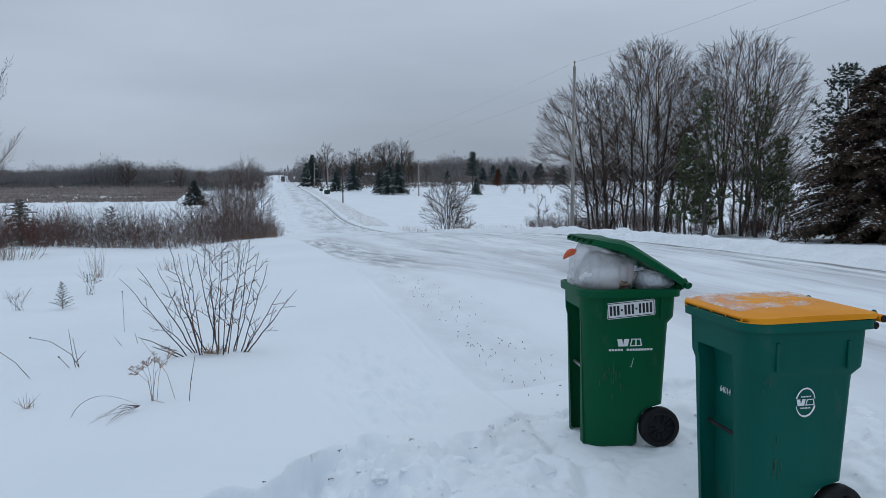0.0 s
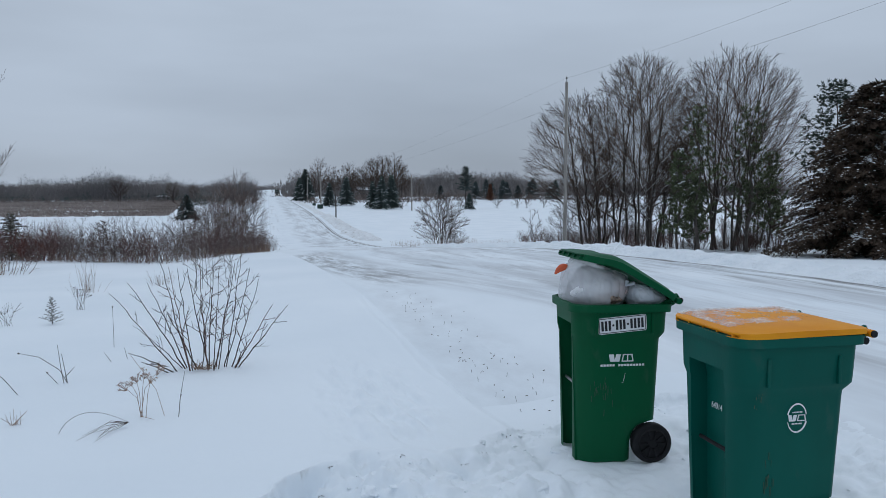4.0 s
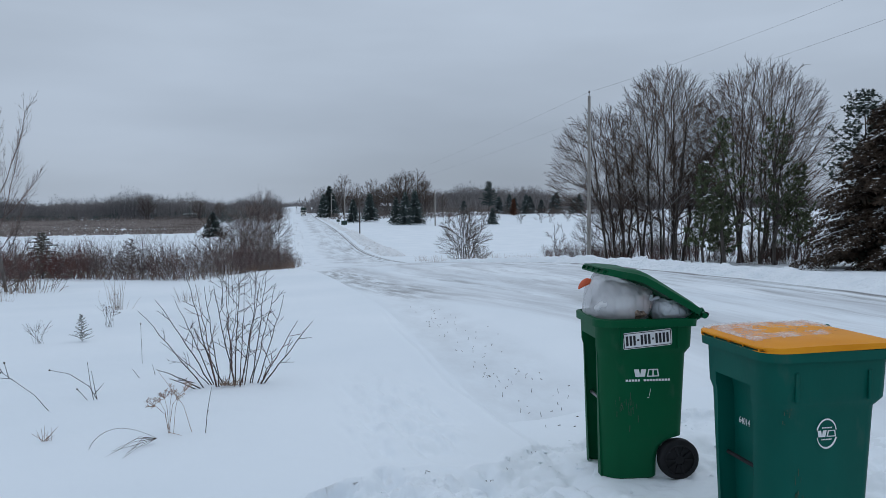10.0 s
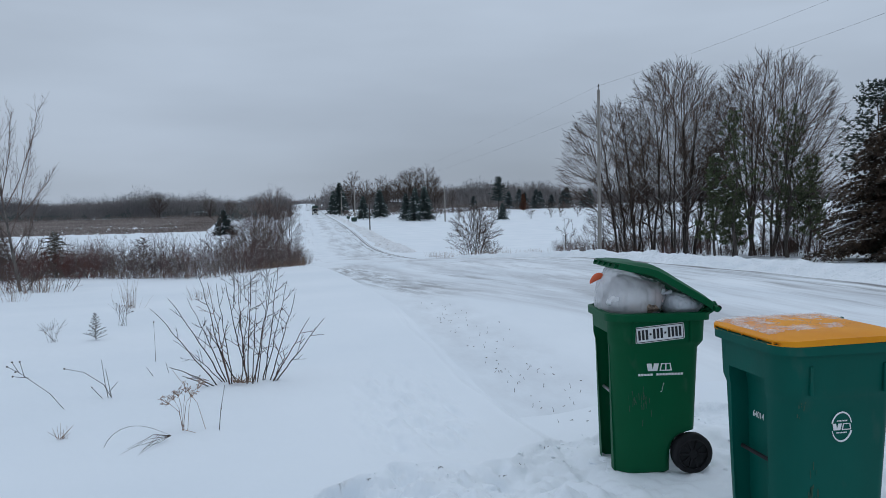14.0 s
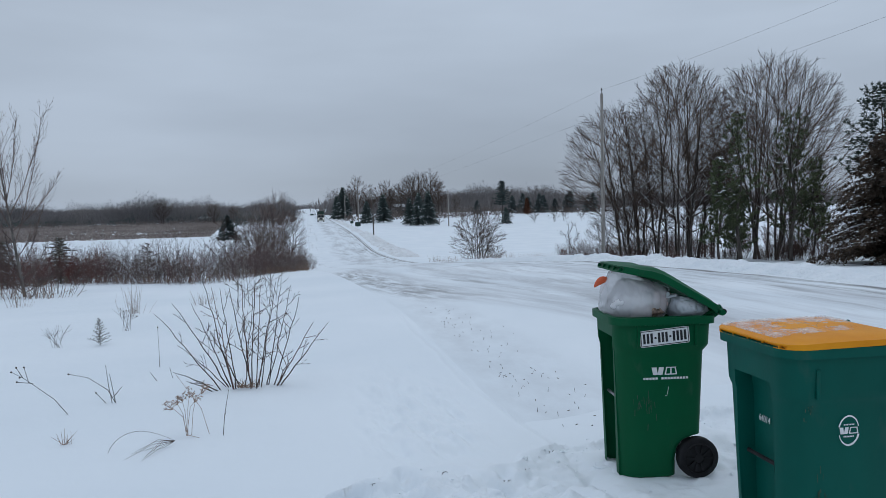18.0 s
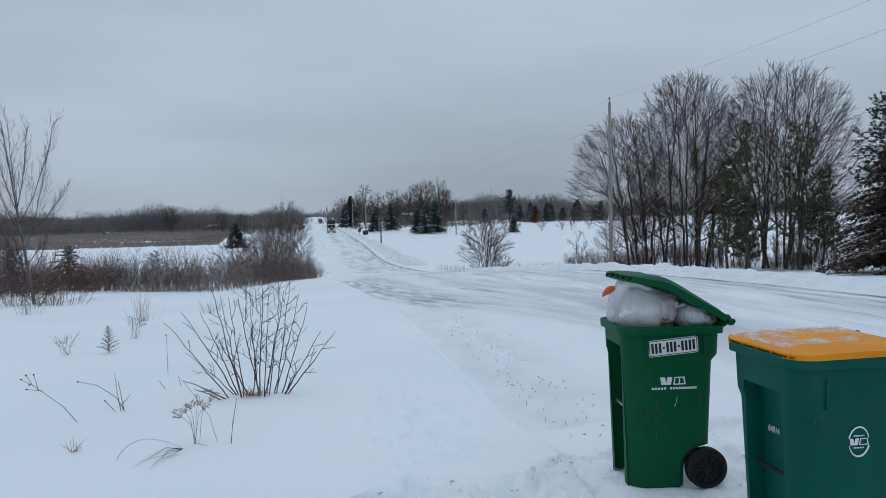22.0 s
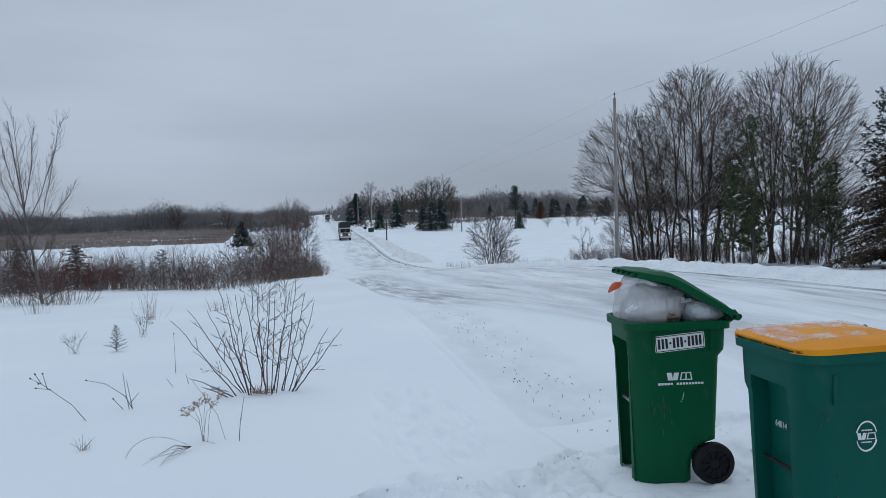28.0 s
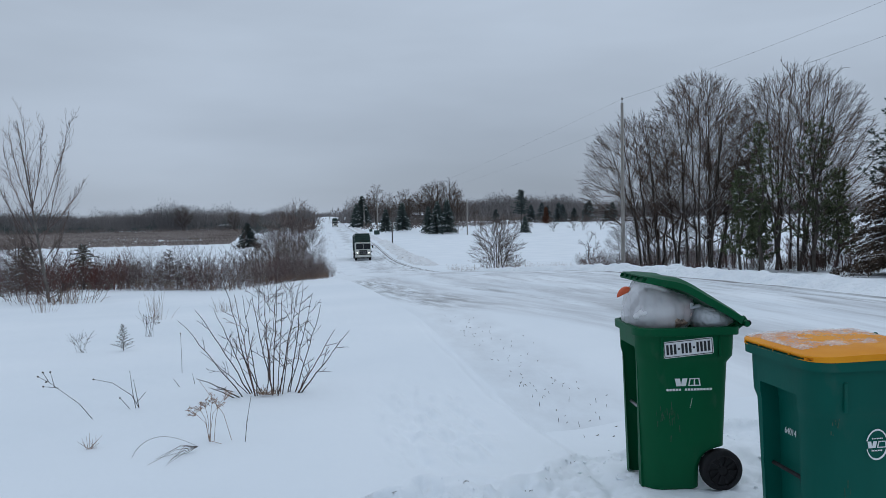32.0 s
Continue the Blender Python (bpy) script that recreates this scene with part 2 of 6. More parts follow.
M_BAG = mat("plastic_bag", (0.66, 0.66, 0.68), 0.22, (0.82, 0.82, 0.84), 3.2, 4, bump=0.004, bscale=8, stretch=(1, 1, 0.45), spec=0.6, alpha=0.47)
M_BAG2 = mat("plastic_bag_blue", (0.46, 0.50, 0.54), 0.3, (0.66, 0.69, 0.73), 8, 5, bump=0.004, bscale=9, spec=0.6)
M_ORANGE = mat("orange_plastic", (0.62, 0.10, 0.035), 0.4, (0.72, 0.15, 0.06), 8)
M_WHITE = mat("white_print", (0.72, 0.73, 0.74), 0.5, (0.8, 0.8, 0.8), 20)
M_INK = mat("black_print", (0.015, 0.015, 0.018), 0.5)
M_STEEL = mat("grey_steel", (0.35, 0.35, 0.36), 0.4, (0.28, 0.28, 0.29), 20, metal=0.8)
M_CAB = mat("cream_paint", (0.44, 0.44, 0.41), 0.4, (0.56, 0.56, 0.52), 2, 4)
M_TBODY = mat("truck_green", (0.004, 0.022, 0.016), 0.5, (0.008, 0.034, 0.024), 1.5, 5)
M_GLASS = mat("dark_glass", (0.012, 0.015, 0.018), 0.15, spec=0.3)
M_LAMP = mat("headlight", (0.9, 0.9, 0.85), 0.2, emit=(1, 0.97, 0.85), estr=1.6)
M_ROOF = mat("snowy_roof", (0.78, 0.81, 0.86), 0.8, (0.84, 0.87, 0.9), 1)
M_WALL = mat("grey_siding", (0.10, 0.095, 0.09), 0.8, (0.15, 0.14, 0.135), 0.6, stretch=(1, 1, 8))


def road_material():
    m = mat("packed_snow_road", (0.765, 0.817, 0.862), 0.6, (0.835, 0.88, 0.918), 0.6, 6, bump=0.012, bscale=6.0, stretch=(1, 0.35, 1), spec=0.4)
    nt = m.node_tree
    b = nt.nodes["Principled BSDF"]
    col = b.inputs["Base Color"].links[0].from_socket
    tc = nt.nodes.new("ShaderNodeTexCoord")
    sep = nt.nodes.new("ShaderNodeSeparateXYZ")
    nt.links.new(tc.outputs["Object"], sep.inputs[0])

    def maths(op, a, c):
        n = nt.nodes.new("ShaderNodeMath")
        n.operation = op
        for k, q in enumerate((a, c)):
            if isinstance(q, (int, float)):
                n.inputs[k].default_value = q
            else:
                nt.links.new(q, n.inputs[k])
        return n.outputs[0]

    # wheel tracks of the bend: x counted from a line that swings to the right towards the viewer
    back = maths("MAXIMUM", maths("SUBTRACT", 26.0, sep.outputs["Y"]), 0.0)
    swing = maths("SUBTRACT", sep.outputs["X"], maths("MULTIPLY", maths("MULTIPLY", back, back), 0.009))
    bent = nt.nodes.new("ShaderNodeCombineXYZ")
    nt.links.new(swing, bent.inputs[0])
    nt.links.new(sep.outputs["Y"], bent.inputs[1])

    def streaks(sx, sy, lo, hi, seed, line=None):
        mp = nt.nodes.new("ShaderNodeMapping")
        mp.inputs["Scale"].default_value = (sx, sy, 1)
        mp.inputs["Location"].default_value = (seed, seed * 2, 0)
        nt.links.new(line or tc.outputs["Object"], mp.inputs[0])
        nz = nt.nodes.new("ShaderNodeTexNoise")
        nz.inputs["Scale"].default_value, nz.inputs["Detail"].default_value, nz.inputs["Roughness"].default_value = 1, 5, 0.65
        nt.links.new(mp.outputs[0], nz.inputs["Vector"])
        mr = nt.nodes.new("ShaderNodeMapRange")
        mr.inputs[1].default_value, mr.inputs[2].default_value = lo, hi
        nt.links.new(nz.outputs[0], mr.inputs[0])
        return mr.outputs[0]

    def band(axis, centre, half, soft):
        a = nt.nodes.new("ShaderNodeMath")
        a.operation = "SUBTRACT"
        a.inputs[1].default_value = centre
        nt.links.new(swing if axis == "BEND" else sep.outputs[axis], a.inputs[0])
        c = nt.nodes.new("ShaderNodeMath")
        c.operation = "ABSOLUTE"
        nt.links.new(a.outputs[0], c.inputs[0])
        mr = nt.nodes.new("ShaderNodeMapRange")
        mr.inputs[1].default_value, mr.inputs[2].default_value = half + soft, half
        nt.links.new(c.outputs[0], mr.inputs[0])
        return mr.outputs[0]

    def times(a, c):
        mlt = nt.nodes.new("ShaderNodeMath")
        mlt.operation = "MULTIPLY"
        for k, v in enumerate((a, c)):
            if isinstance(v, float):
                mlt.inputs[k].default_value = v
            else:
                nt.links.new(v, mlt.inputs[k])
        return mlt.outputs[0]

    def blend(col, fac, colour):
        mx = nt.nodes.new("ShaderNodeMix")
        mx.data_type = "RGBA"
        mx.inputs[7].default_value = (*colour, 1)
        nt.links.new(fac, mx.inputs[0])
        nt.links.new(col, mx.inputs[6])
        return mx.outputs[2]

    grey, dark = (0.40, 0.41, 0.43), (0.17, 0.165, 0.165)
    col = blend(col, times(times(band("X", 7.0, 2.6, 1.2), streaks(0.5, 0.09, 0.44, 0.68, 3)), 0.7), grey)
    col = blend(col, times(times(times(band("X", 6.8, 2.6, 1.0), band("Y", 24, 9, 9)), streaks(2.2, 0.3, 0.52, 0.7, 13)), 0.4), dark)
    for cx, half, soft, st, lo in ((9.3, 0.14, 0.3, 0.9, 0.48), (7.6, 0.3, 0.6, 0.45, 0.5), (9.95, 0.09, 0.14, 1.0, 0.36), (8.6, 0.15, 0.3, 0.6, 0.52), (5.6, 0.5, 0.8, 0.3, 0.5)):
        col = blend(col, times(times(band("X", cx, half, soft), streaks(2.2, 0.2, lo, lo + 0.18, cx)), st), dark)
    on = bent.outputs[0]
    col = blend(col, times(times(times(band("BEND", 1.4, 0.3, 0.5), band("Y", 20.0, 4.5, 3)), streaks(4.5, 0.6, 0.42, 0.6, 8, on)), 0.75), dark)
    col = blend(col, times(times(times(band("BEND", 1.9, 0.3, 0.5), band("Y", 20, 8, 8)), streaks(2.0, 0.16, 0.40, 0.62, 18, on)), 0.65), grey)
    col = blend(col, times(times(times(band("BEND", 3.4, 0.5, 0.7), band("Y", 22, 11, 8)), streaks(1.6, 0.14, 0.44, 0.66, 28, on)), 0.55), grey)
    col = blend(col, times(times(times(band("BEND", 2.9, 0.12, 0.25), band("Y", 15, 3, 3)), streaks(3.0, 0.4, 0.48, 0.66, 38, on)), 0.5), dark)
    col = blend(col, times(times(times(band("X", 1.2, 0.5, 0.6), band("Y", 150, 100, 20)), streaks(1.4, 0.035, 0.5, 0.72, 5)), 0.45), dark)
    col = blend(col, times(times(times(band("X", 2.05, 0.3, 0.4), band("Y", 9, 3.5, 3)), streaks(2.5, 1.0, 0.36, 0.66, 48)), 0.24), grey)
    for cx in (9.95, 10.38):
        col = blend(col, times(times(times(band("X", cx, 0.05, 0.07), band("Y", 112, 46, 12)), streaks(0.8, 0.25, 0.3, 0.42, cx + 7)), 0.95), dark)
    nt.links.new(col, b.inputs["Base Color"])
    return m


M_ROAD = road_material()


# ---------------------------------------------------------------- mesh helpers
def mesh_of(name, verts, faces, material, smooth=False):
    me = bpy.data.meshes.new(name)
    me.from_pydata([tuple(v) for v in verts], [], faces)
    me.materials.append(material)
    if smooth:
        me.shade_smooth()
    me.update()
    return me


def part(name, bm, material, parent, label="", at=None, smooth=False):
    """One mesh object under a thing; bm is a bmesh or a mesh."""
    if isinstance(bm, bmesh.types.BMesh):
        me = bpy.data.meshes.new(name)
        bm.to_mesh(me)
        bm.free()
        me.materials.append(material)
        if smooth:
            me.shade_smooth()
    else:
        me = bm
    ob = new(name, me)
    ob.parent = parent
    if at is not None:
        ob.matrix_basis = at
    if label:
        ob["label"] = label
    return ob


def thing(name, label, category, m=None, group="", kind=""):
    ob = new(name)
    ob.empty_display_size = 0.1
    if m is not None:
        ob.matrix_basis = m
    return tagged(ob, label, category, group, kind)


def box(sx, sy, sz, m=Matrix(), bevel=0.0, taper=1.0, bm=None):
    """A box that stands on its origin."""
    own = bm or bmesh.new()
    made = bmesh.ops.create_cube(own, size=1.0)["verts"]
    for v in made:
        k = taper if v.co.z > 0 else 1.0
        v.co = Vector((v.co.x * sx * k, v.co.y * sy * k, (v.co.z + 0.5) * sz))
    if bevel:
        edges = list({e for v in made for e in v.link_edges})
        r = bmesh.ops.bevel(own, geom=edges, offset=bevel, segments=2, affect="EDGES", profile=0.6)
        made = list({v for v in r["verts"]} | {v for v in made if v.is_valid})
    bmesh.ops.transform(own, matrix=m, verts=made)
    return own


def cyl(r, h, m=Matrix(), n=20, r2=None, bm=None, bevel=0.0):
    """A cylinder along local z, standing on its origin."""
    own = bm or bmesh.new()
    made = bmesh.ops.create_cone(own, cap_ends=True, segments=n, radius1=r, radius2=r if r2 is None else r2, depth=h)["verts"]
    for v in made:
        v.co.z += h / 2
    if bevel:
        edges = [e for e in {e for v in made for e in v.link_edges} if abs(e.verts[0].co.z - e.verts[1].co.z) < 1e-6]
        rr = bmesh.ops.bevel(own, geom=edges, offset=bevel, segments=2, affect="EDGES", profile=0.6)
        made = list({v for v in rr["verts"]} | {v for v in made if v.is_valid})
    bmesh.ops.transform(own, matrix=m, verts=made)
    return own


def tubes(segs, sides=3):
    """Verts and faces of tapered tubes; segs: rows (p0, p1, r0, r1)."""
    a = np.array([s[0] for s in segs], float)
    b = np.array([s[1] for s in segs], float)
    r0 = np.array([s[2] for s in segs], float)[:, None]
    r1 = np.array([s[3] for s in segs], float)[:, None]
    d = b - a
    d /= np.maximum(np.linalg.norm(d, axis=1, keepdims=True), 1e-9)
    ref = np.where(np.abs(d[:, 2:3]) < 0.9, np.array([[0, 0, 1.0]]), np.array([[1.0, 0, 0]]))
    u = np.cross(d, ref)
    u /= np.linalg.norm(u, axis=1, keepdims=True)
    v = np.cross(d, u)
    rings = []
    for p, r in ((a, r0), (b, r1)):
        for k in range(sides):
            ang = 2 * math.pi * k / sides
            rings.append(p + r * (u * math.cos(ang) + v * math.sin(ang)))
    verts = np.stack(rings, 1).reshape(-1, 3)
    n = 2 * sides
    base = np.arange(len(segs))[:, None] * n
    quads = []
    for k in range(sides):
        j = (k + 1) % sides
        quads.append(base + np.array([[k, j, sides + j, sides + k]]))
    faces = np.stack(quads, 1).reshape(-1, 4)
    return verts, faces


def quick_mesh(name, verts, faces, material, smooth=False):
    """A mesh from numpy arrays of verts and equal-sized faces."""
    me = bpy.data.meshes.new(name)
    verts, faces = np.asarray(verts, np.float32), np.asarray(faces, np.int32)
    n, k = faces.shape
    me.vertices.add(len(verts))
    me.vertices.foreach_set("co", verts.ravel())
    me.loops.add(n * k)
    me.loops.foreach_set("vertex_index", faces.ravel())
    me.polygons.add(n)
    me.polygons.foreach_set("loop_start", np.arange(0, n * k, k, dtype=np.int32))
    me.update(calc_edges=True)
    me.validate()
    me.materials.append(material)
    if smooth:
        me.shade_smooth()
    return me


def tube_mesh(name, segs, material, sides=3):
    return quick_mesh(name, *tubes(segs, sides), material, smooth=sides > 3)


# ---------------------------------------------------------------- the lie of the land
ROAD_Y = ((-80, 0.2), (5, 0.2), (12.5, 0.22), (26, -0.15), (38, -0.95), (51, -1.85), (69, -3.05), (95, -3.95), (118, -4.25), (140, -3.45), (177, -2.45),
          (237, -1.6), (295, -1.1), (347, -0.4), (430, 1.1), (485, 2.0), (560, -1.4), (610, -3.6), (670, -3.4), (780, 0.5), (1000, 11), (1300, 10), (4500, 10))
LEFT_Y = ((-80, 0.0), (8, 0.0), (20, -0.3), (30, -0.75), (40, -1.4), (60, -3.0), (95, -4.3), (140, -4.6), (200, -4.4), (300, -4.5), (530, -3.6), (650, -3.0),
          (900, 6), (1400, 12), (4500, 12))
RIGHT_Y = ((-80, 0.1), (12, 0.0), (26, -0.7), (50, -1.75), (70, -2.9), (95, -4.0), (150, -3.9), (225, -2.8), (280, -1.0), (330, 0.2), (430, 1.2), (600, 2.0),
           (1000, 8), (1500, 12), (4500, 12))
ROAD_L, ROAD_R, CROWN = 1.22, 10.3, 6.0


def verge(y):
    """The road's left edge: it draws back beyond the crest."""
    return ROAD_L - 1.2 * ease(10, 37, y)


def along(table, y):
    xs, zs = zip(*table)
    w = 0.10 * np.abs(y) + 2.0
    return sum(k * np.interp(y + o * w, xs, zs) for o, k in ((-1, 0.25), (0, 0.5), (1, 0.25)))


def ease(a, b, x):
    s = np.clip((x - a) / (b - a), 0, 1)
    return s * s * (3 - 2 * s)


def road_z(x, y):
    return along(ROAD_Y, y) - 0.02 * np.abs(x - CROWN) - 0.11 * ease(3.4, 1.9, x) * ease(40, 15, y)


def wavy(x, y, s, seed):
    return (np.sin(x * s + seed) * np.sin(y * s * 0.83 + seed * 1.7) + 0.5 * np.sin(x * s * 2.3 + y * s * 1.1 + seed * 3)
            + 0.5 * np.sin(y * s * 2.7 - x * s * 1.4 + seed * 5)) / 2


def ridge_y(x):
    """The far edge of the trodden patch by the bins."""
    return np.interp(x, (-1.2, -0.28, 0.0, 0.25, 0.54, 0.7, 0.88, 1.1, 1.45, 1.75, 2.2), (3.2, 3.93, 4.1, 4.4, 4.72, 4.62, 4.5, 4.5, 4.72, 5.05, 5.25)) + 0.05 * np.sin(x * 9) + 0.03 * np.sin(x * 23 + 1)


def trodden(x, y, wider=0.0):
    """1 where the bins stand on trodden snow beside the road."""
    return ease(5.7 + wider, 5.1 + wider, y) * ease(-6, -2, y) * ease(3.7 + wider, 3.1 + wider, x)


def pad(x, y):
    return 0.035 * np.exp(-((x - 1.95) ** 2 + (y - 4.4) ** 2) / 0.3)


def drift_edge(y):
    """Where the smooth drift breaks off beside the shoulder."""
    return 1.45 + 0.16 * ease(7.6, 5.0, y) + 0.02 * np.sin(y * 1.7) + 0.012 * np.sin(y * 5.3)


def dip(x, y):
    """The scoured hollow along the drift's foot."""
    u = np.asarray(x, float) - drift_edge(y)
    return 0.03 * ease(0.0, 0.1, u) * ease(0.95, 0.25, u) * ease(3.6, 5.2, y) * ease(12.5, 9.0, y)


def land_z(x, y, drop=True):
    x, y = np.asarray(x, float), np.asarray(y, float)
    left = along(LEFT_Y, y) + 0.05 * wavy(x, y, 0.35, 1.0) + 0.02 * wavy(x, y, 1.3, 2.0)
    right = along(RIGHT_Y, y) + 0.05 * wavy(x, y, 0.3, 4.0) - 0.45 * ease(6, 14, y) * ease(60, 42, y)
    left_edge = verge(y)
    z = road_z(np.clip(x, left_edge, ROAD_R), y)
    near = ease(70, 25, y)
    z = z + (left - z) * ease(left_edge, left_edge - 12 + 8 * near, x)
    z = z + (right - z) * ease(ROAD_R, ROAD_R + 14 - 4 * near, x)
    if drop:
        inside = ease(left_edge + 0.5, left_edge + 0.95, x) * ease(ROAD_R - 0.1, ROAD_R - 0.6, x) * (1 - trodden(x, y, 0.65))
        z = z - 0.35 * inside
    return z


def snow_z(x, y):
    """The near snow: the drift edge along the shoulder and the trodden patch."""
    x, y = np.asarray(x, float), np.asarray(y, float)
    z = land_z(x, y) + pad(x, y)
    win = ease(2.0, 3.0, y) * ease(16, 9, y) * ease(-6, -2, x)
    edge = drift_edge(y)
    z = z + 0.045 * win * ease(edge + 0.03, edge - 0.07, x) - dip(x, y)
    ragged = ridge_y(x)
    near = (y > 1.5) & (y < 6) & (x > -3) & (x < 4.5)
    if near.any():
        ragged[near] += [0.11 * noise.noise((a * 5, b * 5, 1.0)) + 0.04 * noise.noise((a * 11, b * 11, 6.0)) for a, b in zip(x[near], y[near])]
    soft = 0.045 + 0.42 * np.exp(-((x - 0.80) / 0.33) ** 2) + 0.16 * ease(1.0, 1.4, x)
    patch = ease(0.0, 1.0, (ragged - y) / soft) * ease(3.9, 3.0, x) * ease(-2.5, -1.0, x) * ease(-3, 1, y)
    calm = 1 - 0.5 * ease(1.35, 1.9, x)
    lively = 1 - 0.35 * ease(0.5, 1.0, x) - 0.3 * ease(1.35, 1.9, x)
    rough = np.zeros_like(z)
    sel = (patch > 0.001)
    if sel.any():
        rough[sel] = [0.13 * noise.noise((a * 2.2, b * 2.2, 2.0)) + 0.12 * abs(noise.noise((a * 4.2, b * 4.2, 5.0))) + 0.05 * abs(noise.noise((a * 9, b * 9, 9.0))) + 0.022 * noise.noise((a * 19, b * 19, 4.0)) + 0.012 * noise.noise((a * 40, b * 40, 4.0))
                      + 0.11 * math.exp(-((a - 0.66) / 0.24) ** 2 - ((b - 4.1) / 0.16) ** 2)
                      for a, b in zip(x[sel], y[sel])]
    trench = 0.07 * np.exp(-((ragged - y - 0.13) / 0.09) ** 2) * ease(0.55, 0.25, x)
    calm = calm * (1 - 0.62 * ease(0.45, 0.95, x))
    z = z + patch * (calm * (-0.17 - trench) + lively * rough * 1.3)
    wall = (patch > 0.03) & (patch < 0.97) & near
    if wall.any():
        z[wall] += 4 * (patch * (1 - patch))[wall] * np.array([0.05 * noise.noise((a * 9, b * 9, 7.0)) + 0.045 * abs(noise.noise((a * 17, b * 17, 3.0))) + 0.025 * noise.noise((a * 33, b * 33, 2.0)) for a, b in zip(x[wall], y[wall])])
    lip = np.exp(-((y - ragged - 0.02) / 0.06) ** 2) * ease(-1.6, -0.6, x) * ease(1.9, 1.2, x)
    ripple = ease(0.2, 0.7, x) * ease(1.4, 0.95, x) * ease(4.6, 5.2, y) * ease(8.5, 6, y)
    sel = ripple > 0.01
    if sel.any():
        z[sel] += ripple[sel] * np.array([0.08 * noise.noise((a * 6 + b, b * 2.2, 3.0)) + 0.05 * noise.noise((a * 14 + b * 3, b * 7, 1.0)) for a, b in zip(x[sel], y[sel])])
    z = z + lip * 0.022
    packed = np.exp(-((x - 1.93) / 0.24) ** 4 - ((y - 4.42) / 0.4) ** 4)
    return z + packed * np.maximum(0, 0.045 - z) * 0.88


def spaced(lo, hi, a, b, fine, grow):
    mid = list(np.arange(a, b, fine))
    up, s = [b], fine
    while up[-1] < hi:
        s *= grow
        up.append(up[-1] + s)
    dn, s = [], fine
    p = a
    while p > lo:
        s *= grow
        p -= s
        dn.append(p)
    return np.array(dn[::-1] + mid + up)


def grid_mesh(name, xs, ys, zf, material, shift=None):
    X, Y = np.meshgrid(xs, ys)
    if shift:
        X = shift(X, Y)
    Z = zf(X.ravel(), Y.ravel())
    verts = np.stack([X.ravel(), Y.ravel(), Z], 1)
    i = np.arange((len(ys) - 1) * (len(xs) - 1))
    r, c = i // (len(xs) - 1), i % (len(xs) - 1)
    a = r * len(xs) + c
    return quick_mesh(name, verts, np.stack([a, a + 1, a + len(xs) + 1, a + len(xs)], 1), material, True)


ground = new("ground", grid_mesh("ground", spaced(-3500, 3500, -1.4, 3.2, 0.018, 1.07), spaced(-400, 4400, 2.7, 5.6, 0.018, 1.045), snow_z, M_SNOW))
tagged(ground, "open snow-covered fields with a smooth roadside drift", "ground", kind="structure")


def shoulder_z(x, y):
    z = road_z(x, y) + 0.012 * wavy(x, y, 2.0, 3.0) * ease(2.2, 3.2, x) - dip(x, y)
    return z + 0.004 - 0.25 * ease(verge(y) + 0.38, verge(y), x) - 0.3 * trodden(x, y)


def along_road(x, y):
    return x - (ROAD_L - verge(y)) * ease(6.0, ROAD_L, x)


road = new("road", grid_mesh("road", np.concatenate([np.arange(ROAD_L, 3.4, 0.09), np.arange(3.4, ROAD_R + 0.3, 0.25)]), spaced(-350, 1800, 2.5, 14, 0.12, 1.04), shoulder_z, M_ROAD, along_road))
tagged(road, "country road of packed snow with grey wheel tracks", "road", kind="structure")


def bank(name, xc, y0, y1, width, height, seed, label, step=0.12, wob=0.25, material=None, fine=1.0):
    """A lumpy ridge of ploughed snow along the road."""
    ys, y = [y0], y0
    while y < y1:
        y += step * (1 + max(0, y) / 22)
        ys.append(y)
    us = np.linspace(-1, 1, 21)
    verts = []
    for y in ys:
        c = xc + wob * noise.noise((y * 0.15, seed, 0))
        hh = height * (0.85 + 0.35 * noise.noise((y * 0.5, seed, 3)) + 0.25 * noise.noise((y * 1.9, seed, 7)))
        hh *= 1 - 0.05 * float(ease(28, 12, y))
        hh *= min(1.0, 0.02 + (y - y0) / 5.0, 0.02 + (y1 + 3 - y) / 5.0)
        for u in us:
            x = c + u * width
            gx, gy = x * fine, y * fine
            prof = max(0.0, 1 - abs(u) ** 1.6)
            z = float(land_z(x, y, False)) - 0.12 * (1 - prof) + prof * hh - 0.3 * float(ease(y0 + 9, y0, y))
            if prof > 0:
                z += prof ** 0.5 * (0.12 * noise.noise((gx * 2.1, gy * 2.1, seed)) + 0.19 * abs(noise.noise((gx * 3.9, gy * 3.9, seed))) + 0.16 * abs(noise.noise((gx * 8, gy * 8, seed))) + 0.09 * noise.noise((gx * 15, gy * 15, seed)) - 0.08) / fine ** 0.6 * min(1, hh * 2.5)
            verts.append((x, y, z))
    n, k = len(ys), len(us)
    faces = [(r * k + c, r * k + c + 1, (r + 1) * k + c + 1, (r + 1) * k + c) for r in range(n - 1) for c in range(k - 1)]
    ob = new(name, quick_mesh(name, verts, faces, material or M_BANK, True))
    return tagged(ob, label, "snowbank", kind="structure")


bank("snowbank", 11.0, -12, 54, 1.0, 0.28, 1.0, "lumpy ploughed snowbank along the road's edge")
bank("snowbank", 12.9, 90, 168, 1.9, 0.6, 5.0, "heaped dirt-stained snowbank outside the bend of the far road", 0.08, 0.5, M_DIRTY, 0.32)
bank("snowbank", 12.2, 170, 420, 1.4, 0.3, 6.0, "low ploughed snowbank along the far road", 0.16, 0.8, M_DIRTY, 0.3)
